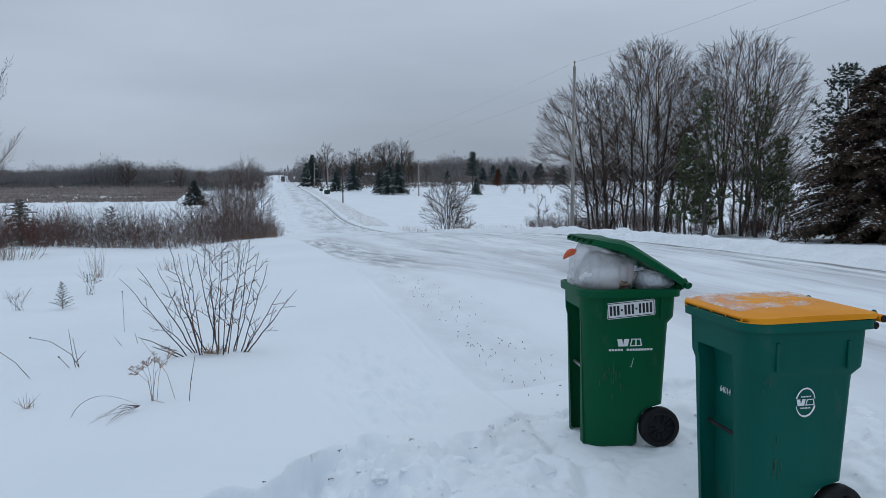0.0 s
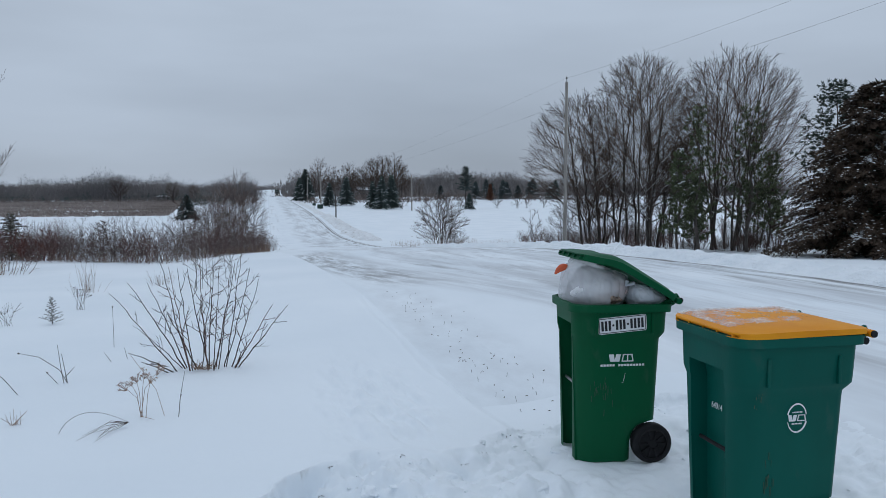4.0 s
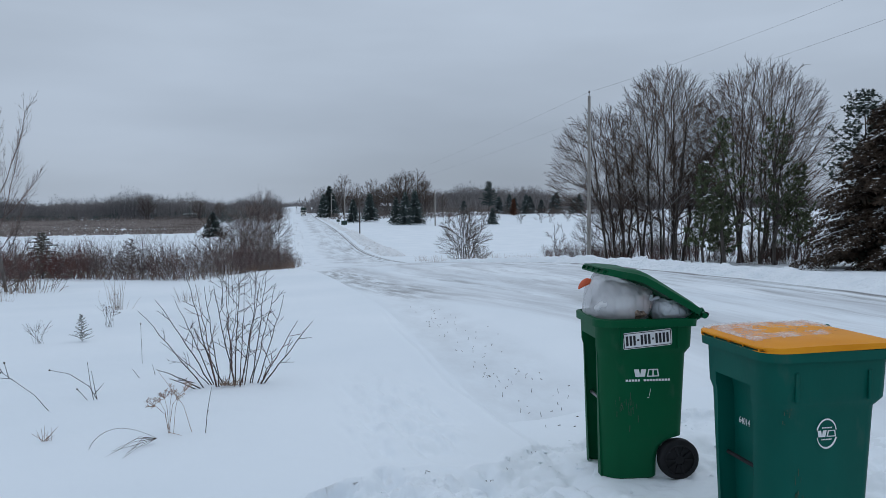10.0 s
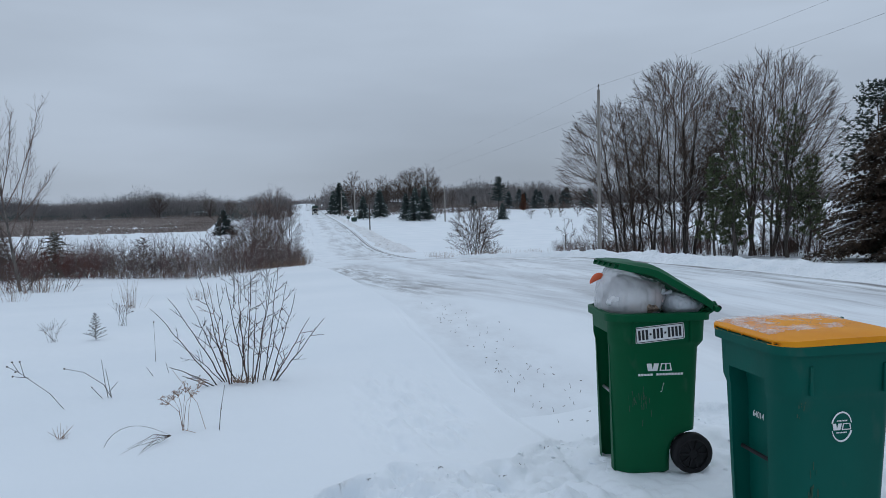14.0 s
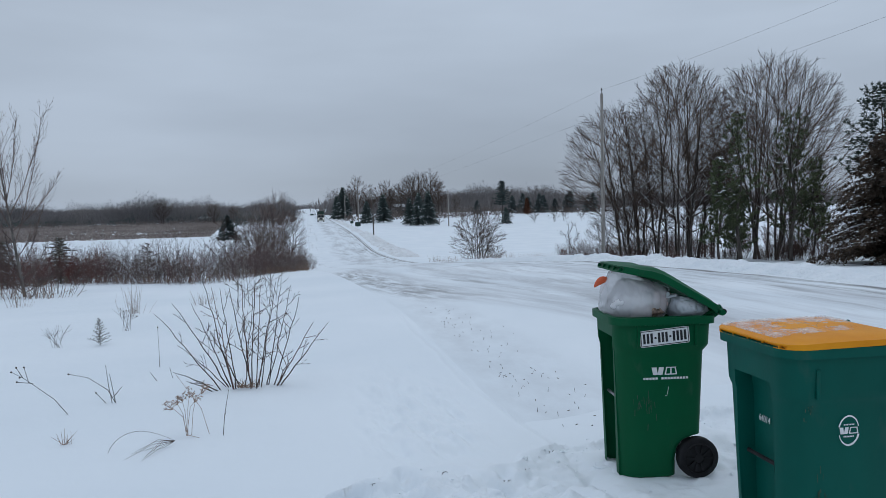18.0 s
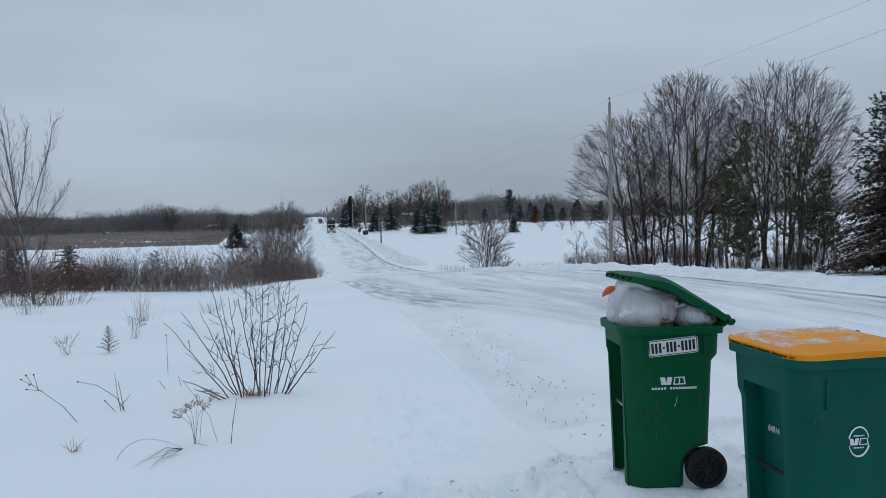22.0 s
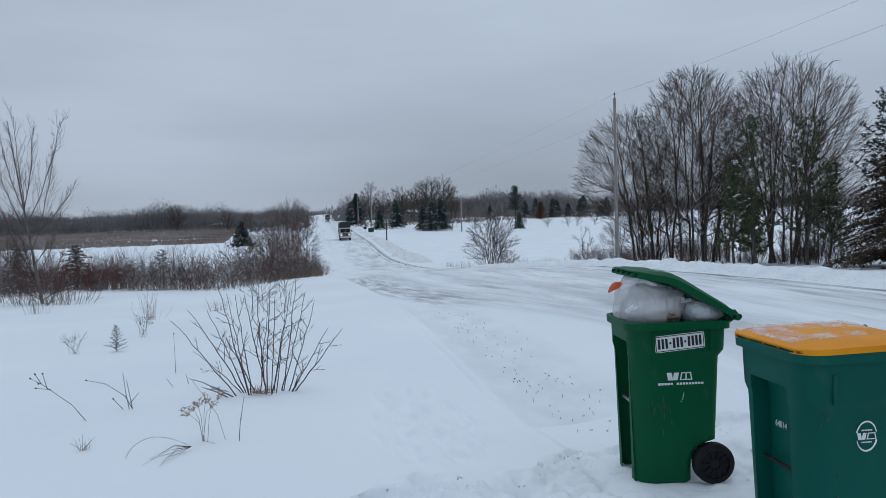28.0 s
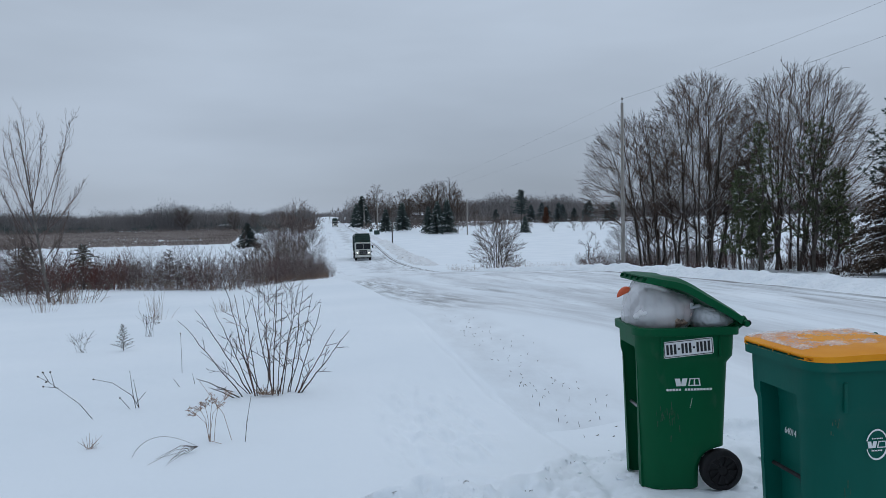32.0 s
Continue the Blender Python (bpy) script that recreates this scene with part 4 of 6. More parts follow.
# ---------------------------------------------------------------- woody plants
MIN_R = [0.004]
DOME = [None]


def grow(rng, segs, p, d, length, r, level, spec):
    """A crooked branch with its side branches. spec per level: pieces, side branches, spread, their share of the length, lift, bare share.
    They stop at the crown's dome."""
    pieces, kids, spread, share, lift, first = spec[level]
    step = length / pieces
    pts, dirs = [p], []
    for k in range(pieces):
        d = (d + Vector((rng.uniform(-1, 1), rng.uniform(-1, 1), rng.uniform(-1, 1))) * 0.13 + Vector((0, 0, lift))).normalized()
        q = pts[-1] + d * step
        a, b = r * (1 - 0.75 * k / pieces), r * (1 - 0.75 * (k + 1) / pieces)
        segs.append((pts[-1], q, a, b))
        pts.append(q)
        dirs.append(d)
        if DOME[0]:
            c, wide, tall = DOME[0]
            if (q.x / wide) ** 2 + (q.y / wide) ** 2 + ((q.z - c) / tall) ** 2 > rng.uniform(0.9, 1.12):
                break
    n = len(dirs)
    if level + 1 < len(spec):
        for i in range(kids):
            f = first + (1 - first) * (i + rng.random()) / kids
            k = int(f * pieces)
            if k >= n:
                break
            base = pts[k].lerp(pts[k + 1], f * pieces - k)
            ax = dirs[k].orthogonal().normalized()
            ax.rotate(Matrix.Rotation(rng.uniform(0, 6.283), 3, dirs[k]))
            nd = dirs[k].copy()
            nd.rotate(Matrix.Rotation(radians(spread * rng.uniform(0.7, 1.25)), 3, ax))
            ln = length * share * (1 - 0.55 * f) * rng.uniform(0.75, 1.2)
            grow(rng, segs, base, nd, ln, max(r * (1 - 0.75 * f) * 0.55, MIN_R[0]), level + 1, spec)


def needles(rng, at, d, length, n, size, droop, out_v, out_f, flat=0.5, inner=0.0, fluff=0.0):
    """Slivers along a bough."""
    side = d.cross(Vector((0, 0, 1)))
    side = side.normalized() if side.length > 1e-3 else Vector((1, 0, 0))
    for i in range(n):
        f = inner + (1 - inner) * (i + rng.random()) / n
        p = at + d * (length * f) + Vector((0, 0, -droop * f * f * length))
        if fluff:
            p = p + Vector((rng.uniform(-1, 1), rng.uniform(-1, 1), rng.uniform(-1, 1))) * fluff * (0.3 + f)
        w = side * rng.uniform(-1, 1) + d * rng.uniform(0.1, 0.9) + Vector((0, 0, rng.uniform(-flat, flat)))
        w = w.normalized() * size * rng.uniform(0.6, 1.3) * (1.1 - 0.5 * f)
        o = w.cross(Vector((rng.uniform(-1, 1), rng.uniform(-1, 1), rng.uniform(-1, 1)))).normalized() * size * 0.16
        k = len(out_v)
        out_v += [p - o, p + o, p + w]
        out_f.append((k, k + 1, k + 2))


def conifer(name, label, seed, height, radius, boughs, per, size, needle, m, droop=0.25, bare=0.05, rise=0.1, snow=0.0, group="", shape=1.0, category="conifer", inner=0.0, ragged=0.0, flat=0.5, fluff=0.0):
    rng = random.Random(seed)
    t = thing(name, label, category, m, group)
    r0 = height * 0.014 + min(0.02, height * 0.008)
    trunk = [(Vector((0, 0, -0.1 + height * k / 8)), Vector((0, 0, -0.1 + height * (k + 1) / 8)), r0 * (1 - k / 8.5), r0 * (1 - (k + 1) / 8.5)) for k in range(8)]
    part("trunk", tube_mesh("trunk", trunk, M_BARK, 6), M_BARK, t)
    v, f, limbs, sv, sf = [], [], [], [], []
    for i in range(boughs):
        h = bare + (1 - bare) * ((i + rng.random()) / boughs)
        a = i * 2.39996 + rng.uniform(-0.4, 0.4)
        ln = radius * ((1 - h) ** shape) * rng.uniform(0.7 - ragged, 1.15) / (1 - bare) ** shape + 0.05 * radius
        d = Vector((math.cos(a), math.sin(a), rise + 0.5 * max(0, h - 0.6))).normalized()
        at = Vector((0, 0, h * height))
        limbs.append((at, at + d * ln * 0.7 + Vector((0, 0, -droop * 0.5 * ln)), r0 * 0.25, r0 * 0.06))
        needles(rng, at, d, ln, max(6, int(per * (0.3 + ln / radius))), size, droop, v, f, flat, inner, fluff)
        if snow and rng.random() < snow:
            needles(rng, at + Vector((0, 0, size * 0.25)), d, ln, max(3, int(per * 0.4 * ln / radius)), size * 0.8, droop, sv, sf, 0.4, 0.35)
    part("bough", tube_mesh("bough", limbs, M_BARK, 3), M_BARK, t)["kind"] = "stuff"
    part("crown", quick_mesh("crown", [tuple(p) for p in v], f, needle), needle, t)["kind"] = "stuff"
    if sv:
        part("snow_load", quick_mesh("snow_load", [tuple(p) for p in sv], sf, M_SNOW), M_SNOW, t, "snow caught on the boughs")["kind"] = "stuff"
    return t


def ground_at(x, y, dz=0.0):
    return pose(x, y, float(snow_z(np.array([x]), np.array([y]))[0]) + dz)


def rod_mesh(name, pts, r0, r1, material, sides=7):
    """One unbroken tapering stem through the points."""
    n = len(pts) - 1
    verts, faces = [], []
    for k, p in enumerate(pts):
        r = r0 + (r1 - r0) * k / n
        verts += [(p.x + r * math.cos(6.2832 * i / sides), p.y + r * math.sin(6.2832 * i / sides), p.z) for i in range(sides)]
        if k < n:
            faces += [(k * sides + i, k * sides + (i + 1) % sides, (k + 1) * sides + (i + 1) % sides, (k + 1) * sides + i) for i in range(sides)]
    return mesh_of(name, verts, faces, material, True)


def bend(a, b, c, n):
    return [a.lerp(b, k / n).lerp(b.lerp(c, k / n), k / n) for k in range(n + 1)]


def domed_tree(seed, h, wide, stems, per, m, r0=0.11, twig_r=0.0092, tw=1.0, name="bare_tree", label="tall leafless multi-stemmed tree with fine upswept twigs", category="tree", group="roadside stand of trees", shift=(0.0, 0.0), base=0.2, waist=0.5, apart=True, first=0.15, sides=3, fringe=0, twig=None):
    """A tree of several stems that fan out to a rounded crown; limbs, branches and twigs leave at sharp angles, curve upwards and end at the crown's dome."""
    rg = random.Random(seed)
    twig = twig or M_TWIG
    t = thing(name, label, category, m, group)
    c, tall = h * waist, h * (1 - waist)
    sx, sy = shift
    snow_v, snow_f = [], []

    def jit(w):
        return Vector((rg.uniform(-w, w), rg.uniform(-w, w), rg.uniform(-w, w)))

    def out_of(p):
        f = min(1.0, max(0.0, p.z / c))
        dz = (p.z - c) / (tall if p.z > c else c * 1.25)
        return math.sqrt(((p.x - sx * f) / wide) ** 2 + ((p.y - sy * f) / wide) ** 2 + dz * dz)

    def march(segs, p, d, length, ra, rb, step, lift, crook):
        """A branch that bends upwards as it grows; stops at the dome."""
        n = max(2, int(length / step + 0.5))
        stop = rg.uniform(0.93, 1.03)
        pts = [p]
        for k in range(n):
            d = (d + jit(crook) + Vector((0, 0, lift))).normalized()
            q = pts[-1] + d * step
            segs.append((pts[-1], q, ra + (rb - ra) * k / n, ra + (rb - ra) * (k + 1) / n))
            pts.append(q)
            if out_of(q) > stop:
                break
        return pts

    def side_of(d, p, angle, fan):
        """A way that leaves d by that angle, on a chosen side, leaning away from the tree's middle."""
        ax = d.orthogonal().normalized()
        ax.rotate(Matrix.Rotation(fan, 3, d))
        w = d.copy()
        w.rotate(Matrix.Rotation(radians(angle), 3, ax))
        away = Vector((p.x - sx * 0.5, p.y - sy * 0.5, 0))
        if away.length > 0.1:
            w = (w + away.normalized() * 0.26).normalized()
        return w

    loose = []
    for i in range(stems):
        a = 2.39996 * i + rg.uniform(-0.3, 0.3)
        e = radians(30 + 58 * ((i + 0.5) / stems) ** 0.7)
        aim = Vector((math.cos(a) * math.cos(e), math.sin(a) * math.cos(e), math.sin(e)))
        foot = Vector((math.cos(a), math.sin(a), 0)) * rg.uniform(0.3, 1.0) * base * wide + Vector((0, 0, -0.2))
        tip = Vector((sx + aim.x * wide, sy + aim.y * wide, c + aim.z * tall)) * rg.uniform(0.93, 1.0)
        bow = Vector((foot.x + (tip.x - foot.x) * 0.36, foot.y + (tip.y - foot.y) * 0.36, tip.z * 0.5))
        line = [p + jit(0.006 * h) for p in bend(foot, bow, tip, 14)]
        r = r0 * rg.uniform(0.65, 1.05)
        trunk = part("trunk", rod_mesh("trunk", line, r, twig_r * 0.9, M_BARK), M_BARK, t)
        fan = rg.uniform(0, 6.283)
        for j in range(per):
            f = first + (0.97 - first) * (j + rg.random()) / per
            k = min(13, int(f * 14))
            at = line[k].lerp(line[k + 1], f * 14 - k)
            fan += 2.39996 + rg.uniform(-0.5, 0.5)
            d = side_of((line[k + 1] - line[k]).normalized(), at, rg.uniform(30, 46) + 22 * (1 - f), fan)
            segs = []
            ra = max(r * (1 - f) * 0.5, twig_r * 1.5)
            size = h * 0.62 * (1.1 - 0.75 * f) * rg.uniform(0.65, 1.1)
            arm = march(segs, at, d, size, ra, twig_r * 0.9, 0.40 * tw, 0.03, 0.075)
            if tw == 1.0 and at.z < 0.45 * h:
                for p, q in zip(arm[:6], arm[1:7]):
                    if rg.random() < 0.6:
                        w = (q - p).cross(Vector((0, 0, 1))).normalized() * ra * 0.8
                        up_ = Vector((0, 0, ra * 0.85))
                        k0 = len(snow_v)
                        snow_v.extend([tuple(p + w + up_), tuple(p - w + up_), tuple(q - w + up_), tuple(q + w + up_), tuple((p + q) / 2 + up_ * 2.2)])
                        snow_f.extend([(k0, k0 + 1, k0 + 4), (k0 + 1, k0 + 2, k0 + 4), (k0 + 2, k0 + 3, k0 + 4), (k0 + 3, k0, k0 + 4)])
            turn = rg.uniform(0, 6.283)
            for q in range(1, len(arm) - 1):
                turn += 2.39996 + rg.uniform(-0.6, 0.6)
                b = arm[q].lerp(arm[q + 1], rg.random())
                d = side_of((arm[q + 1] - arm[q]).normalized(), b, rg.uniform(24, 46), turn)
                left = (len(arm) - q) / len(arm)
                sub = march(segs, b, d, (0.5 + 1.9 * left * rg.random()) * tw, twig_r * 1.1, twig_r * 0.6, 0.34 * tw, 0.06, 0.08)
                for u in range(len(sub) - 1):
                    turn += 2.4
                    for v in range(1 + (u + q) % 2):
                        o = sub[u].lerp(sub[u + 1], rg.random())
                        d = side_of((sub[u + 1] - sub[u]).normalized(), o, rg.uniform(18, 42), turn + 3.14 * v)
                        march(segs, o, d, rg.uniform(0.3, 0.85) * tw, twig_r * 0.75, twig_r * 0.4, 0.3 * tw, 0.07, 0.06)
            if apart:
                part("limb", tube_mesh("limb", segs, twig, sides), twig, trunk)["kind"] = "stuff"
            else:
                loose += segs
    for k in range(fringe):
        # the fine tips that round off the crown
        a, e = rg.uniform(0, 6.283), math.asin(rg.uniform(-0.35, 1))
        out = Vector((math.cos(a) * math.cos(e), math.sin(a) * math.cos(e), math.sin(e)))
        f = rg.uniform(0.7, 0.9)
        p = Vector((sx + out.x * wide * f, sy + out.y * wide * f, c + out.z * (tall if e > 0 else c) * f))
        d = (out + Vector((0, 0, 0.55)) + jit(0.25)).normalized()
        tips = march(loose, p, d, rg.uniform(0.7, 1.4) * tw, twig_r, twig_r * 0.5, 0.33 * tw, 0.05, 0.08)
        for u in range(len(tips) - 1):
            o = tips[u].lerp(tips[u + 1], rg.random())
            march(loose, o, side_of((tips[u + 1] - tips[u]).normalized(), o, rg.uniform(20, 40), rg.uniform(0, 6.283)), rg.uniform(0.4, 0.8) * tw, twig_r * 0.7, twig_r * 0.4, 0.3 * tw, 0.06, 0.06)
    if loose:
        part("crown", tube_mesh("crown", loose, twig, sides), twig, t)["kind"] = "stuff"
    if snow_v:
        part("snow_load", quick_mesh("snow_load", snow_v, snow_f, M_SNOW), M_SNOW, t, "thin snow lying along the lower limbs")["kind"] = "stuff"
    return t


def tuft(rg, at, d, n, size, v, f, wide=0.11):
    """A brush of needles round a shoot's end."""
    for k in range(n):
        w = (d * 0.75 + Vector((rg.gauss(0, 0.5), rg.gauss(0, 0.5), rg.gauss(0, 0.45)))).normalized() * size * rg.uniform(0.7, 1.2)
        o = w.cross(Vector((rg.uniform(-1, 1), rg.uniform(-1, 1), rg.uniform(-1, 1)))).normalized() * size * wide
        p = at - d * size * 0.5 * rg.random()
        i = len(v)
        v += [tuple(p - o), tuple(p + o), tuple(p + w)]
        f.append((i, i + 1, i + 2))


def tufted_pine(name, label, seed, height, radius, boughs, needle, m, size=0.17, bare=0.12, rise=0.45, snow=0.0, group="", shape=0.6, shoots=9, per=20, lop=0.3):
    """A pine with open boughs whose shoots end in brushes of needles; snow lies on some of the brushes."""
    rg = random.Random(seed)
    t = thing(name, label, "conifer", m, group)
    r0 = height * 0.011 + 0.02
    line = [Vector((0.012 * height * math.sin(k * 0.9 + seed), 0.012 * height * math.cos(k * 1.3 + seed), -0.15 + (height + 0.1) * k / 10)) for k in range(11)]
    part("trunk", rod_mesh("trunk", line, r0, 0.012, M_BARK), M_BARK, t)
    v, f, limbs, sv, sf = [], [], [], [], []
    for i in range(boughs):
        h = bare + (0.985 - bare) * ((i + rg.random()) / boughs)
        a = i * 2.39996 + rg.uniform(-0.5, 0.5)
        k = min(9, int(h * 10))
        at = line[k].lerp(line[k + 1], h * 10 - k)
        ln = radius * ((1 - h) ** shape) / (1 - bare) ** shape * rg.uniform(1 - 2 * lop, 1.12) + 0.12 * radius
        d = Vector((math.cos(a), math.sin(a), rise * (0.3 + h))).normalized()
        prev = at
        pts = [at]
        for q in range(5):
            d = (d + Vector((rg.gauss(0, 0.1), rg.gauss(0, 0.1), 0.07))).normalized()
            nxt = prev + d * ln / 5
            limbs.append((prev, nxt, max(0.006, r0 * 0.3 * (1 - h) * (1 - q / 5)), 0.005))
            pts.append(nxt)
            prev = nxt
        dusted = rg.random() < snow
        for q in range(max(4, int(shoots * (0.35 + ln / radius)))):
            g = 0.28 + 0.72 * rg.random() ** 0.8
            k = min(4, int(g * 5))
            o = pts[k].lerp(pts[k + 1], g * 5 - k)
            w = (d * 0.6 + Vector((rg.gauss(0, 0.6), rg.gauss(0, 0.6), rg.uniform(-0.1, 0.7)))).normalized()
            e = o + w * rg.uniform(0.1, 0.32) * (0.5 + radius * 0.25)
            limbs.append((o, e, 0.005, 0.003))
            tuft(rg, e, w, per, size, v, f)
            if dusted and rg.random() < 0.6:
                for z in range(3):
                    p = e + Vector((rg.gauss(0, 0.05), rg.gauss(0, 0.05), size * 0.35))
                    i0 = len(sv)
                    y = rg.uniform(0, 6.283)
                    sv += [tuple(p + Vector((math.cos(y + x) * size * 0.4, math.sin(y + x) * size * 0.4, -0.02))) for x in (0, 2.1, 4.2)] + [tuple(p + Vector((0, 0, 0.04)))]
                    sf += [(i0, i0 + 1, i0 + 3), (i0 + 1, i0 + 2, i0 + 3), (i0 + 2, i0, i0 + 3)]
    part("bough", tube_mesh("bough", limbs, M_BARK, 3), M_BARK, t)["kind"] = "stuff"
    part("crown", quick_mesh("crown", v, f, needle), needle, t)["kind"] = "stuff"
    if sv:
        part("snow_load", quick_mesh("snow_load", sv, sf, M_SNOW), M_SNOW, t, "snow caught on the needle brushes")["kind"] = "stuff"
    return t


def layered_cedar(seed, height, radius, boughs, m, shape=0.6, snow=0.4):
    """A broad cedar: tiers of long boughs that sag at the tips, hung with flat sprays; snow lies along the tops of many boughs."""
    rg = random.Random(seed)
    t = thing("cedar_tree", "broad brownish cedar with snow lying along its sagging boughs", "conifer", m)
    line = [Vector((0, 0, -0.15 + height * k / 8)) for k in range(9)]
    part("trunk", rod_mesh("trunk", line, 0.16, 0.02, M_BARK), M_BARK, t)
    v, f, dv, df, limbs, sv, sf = [], [], [], [], [], [], []
    for i in range(boughs):
        h = 0.02 + 0.97 * ((i + rg.random()) / boughs)
        a = i * 2.39996 + rg.uniform(-0.5, 0.5)
        at = Vector((0, 0, h * height))
        ln = radius * (1 - h) ** shape * rg.uniform(0.5, 1.08) + 0.25
        d = Vector((math.cos(a), math.sin(a), 0.35 + 0.7 * max(0, h - 0.7)))
        pts = [at + Vector((d.x * ln * g, d.y * ln * g, ln * (d.z * g - 0.42 * g * g) + rg.gauss(0, 0.02))) for g in [k / 7 for k in range(8)]]
        for p, q in zip(pts, pts[1:]):
            limbs.append((p, q, 0.018, 0.01))
        white = rg.random() < snow
        side = Vector((-math.sin(a), math.cos(a), 0))
        n = int(32 + 44 * ln / radius)
        for k in range(n):
            g = 0.12 + 0.88 * (k + rg.random()) / n
            j = min(6, int(g * 7))
            o = pts[j].lerp(pts[j + 1], g * 7 - j)
            sgn = rg.choice((-1, 1))
            reach = rg.uniform(0.25, 0.75) * (1.25 - 0.6 * g) * min(1.0, ln / 2)
            w = (side * sgn * rg.uniform(0.4, 1) + Vector((math.cos(a), math.sin(a), 0)) * rg.uniform(0.2, 0.9)).normalized()
            e = o + w * reach + Vector((0, 0, -0.3 * reach + rg.gauss(0, 0.05)))
            for z in range(7):
                x = z / 6
                p = o.lerp(e, x) + Vector((rg.gauss(0, 0.03), rg.gauss(0, 0.03), -0.1 * x * x))
                s = rg.uniform(0.12, 0.26) * (1.0 if g > 0.5 else 1.6)
                y = (w * rg.uniform(0.2, 1) + side * rg.gauss(0, 0.5) + Vector((rg.gauss(0, 0.3), rg.gauss(0, 0.3), rg.uniform(-0.75, 0.25)))).normalized() * s
                b = y.cross(Vector((rg.gauss(0, 0.5), rg.gauss(0, 0.5), 1))).normalized() * s * 0.2
                # most inner sprays take darker green needles: the crown's inner shade put into colour
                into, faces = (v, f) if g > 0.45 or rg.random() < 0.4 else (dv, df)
                i0 = len(into)
                into += [tuple(p - b), tuple(p + b), tuple(p + y)]
                faces.append((i0, i0 + 1, i0 + 2))
                if (white and g > 0.4 and rg.random() < 0.42) or (g > 0.7 and rg.random() < 0.04):
                    i0 = len(sv)
                    q = p + Vector((0, 0, 0.05))
                    u = rg.uniform(0.025, 0.07)
                    sv += [tuple(q + w * u * 1.6), tuple(q - w * u + side * u), tuple(q - w * u - side * u), tuple(q + Vector((0, 0, u * 0.7)))]
                    sf += [(i0, i0 + 1, i0 + 3), (i0 + 1, i0 + 2, i0 + 3), (i0 + 2, i0, i0 + 3)]
    part("bough", tube_mesh("bough", limbs, M_BARK, 3), M_BARK, t)["kind"] = "stuff"
    part("crown", quick_mesh("crown", v, f, M_NEEDLE_BROWN), M_NEEDLE_BROWN, t)["kind"] = "stuff"
    part("inner_crown", quick_mesh("inner_crown", dv, df, M_NEEDLE_SHADED), M_NEEDLE_SHADED, t, "inner foliage in a darker green that stands for shade")["kind"] = "stuff"
    part("snow_load", quick_mesh("snow_load", sv, sf, M_SNOW), M_SNOW, t, "snow lying along the boughs")["kind"] = "stuff"
    return t


# the stand of bare trees beyond the road
domed_tree(11, 10.7, 3.7, 7, 16, ground_at(22.6, 49.5), 0.10, 0.0102, shift=(-1.4, 0.0), base=0.25, fringe=260)
domed_tree(12, 13.2, 4.1, 11, 17, ground_at(25.1, 47.5), 0.12, 0.0102, base=0.40, fringe=320)
domed_tree(15, 13.3, 5.0, 10, 17, ground_at(30.2, 45.0), 0.12, 0.0102, shift=(0.3, 0.0), base=0.34, fringe=520)
domed_tree(14, 8.0, 2.4, 4, 10, ground_at(28.0, 50.0), 0.07, 0.0098, base=0.4)
domed_tree(16, 8.5, 2.6, 4, 12, ground_at(36.0, 50.5), 0.07, 0.0098, base=0.4)
domed_tree(18, 4.0, 2.3, 7, 9, ground_at(22.8, 48.5), 0.03, 0.0095, base=0.7)
domed_tree(19, 4.0, 2.5, 7, 9, ground_at(27.2, 48.0), 0.03, 0.0095, base=0.7)
for k, (x, y) in enumerate(((30.6, 42.4), (34.2, 45.5))):
    domed_tree(21 + k, 3.6, 2.0, 7, 8, ground_at(x, y), 0.03, 0.0095, base=0.7, name="shrub", label="dense leafless brush among the roadside trees", category="shrub", group="brush in the stand")
domed_tree(20, 3.4, 2.0, 7, 9, ground_at(20.9, 48.8), 0.03, 0.0095, base=0.7)
for k, (x, y, h, r) in enumerate(((25.4, 41.0, 8.9, 1.55), (24.7, 42.0, 6.2, 1.2), (28.95, 41.0, 8.9, 2.3), (30.4, 41.0, 6.0, 1.5), (26.5, 43.0, 4.6, 1.0))):
    tufted_pine("pine_tree", "slender olive-green pine with open tufted boughs", 40 + k, h, r, 74, M_NEEDLE_PINE, ground_at(x, y), 0.2, 0.16, 0.5, 0.06, "roadside pines", 0.62, 8, 16, 0.36)
tufted_pine("white_pine", "tall blue-green pine with feathery snow-tipped tufts", 50, 9.4, 2.5, 84, M_NEEDLE_WHITE, ground_at(31.1, 36.5), 0.2, 0.42, 0.6, 0.45, "", 0.55, 10, 17, 0.25)
layered_cedar(51, 9.0, 5.2, 620, ground_at(31.0, 33.3), 0.62, 0.13)
layered_cedar(52, 8.0, 3.6, 150, ground_at(36.5, 31.0), 0.7, 0.17)

# undergrowth at the foot of the stand
BUSH = ((5, 7, 36, 0.62, 0.03, 0.12), (4, 4, 36, 0.5, 0.04, 0.1), (2, 0, 0, 0, 0.03, 0))


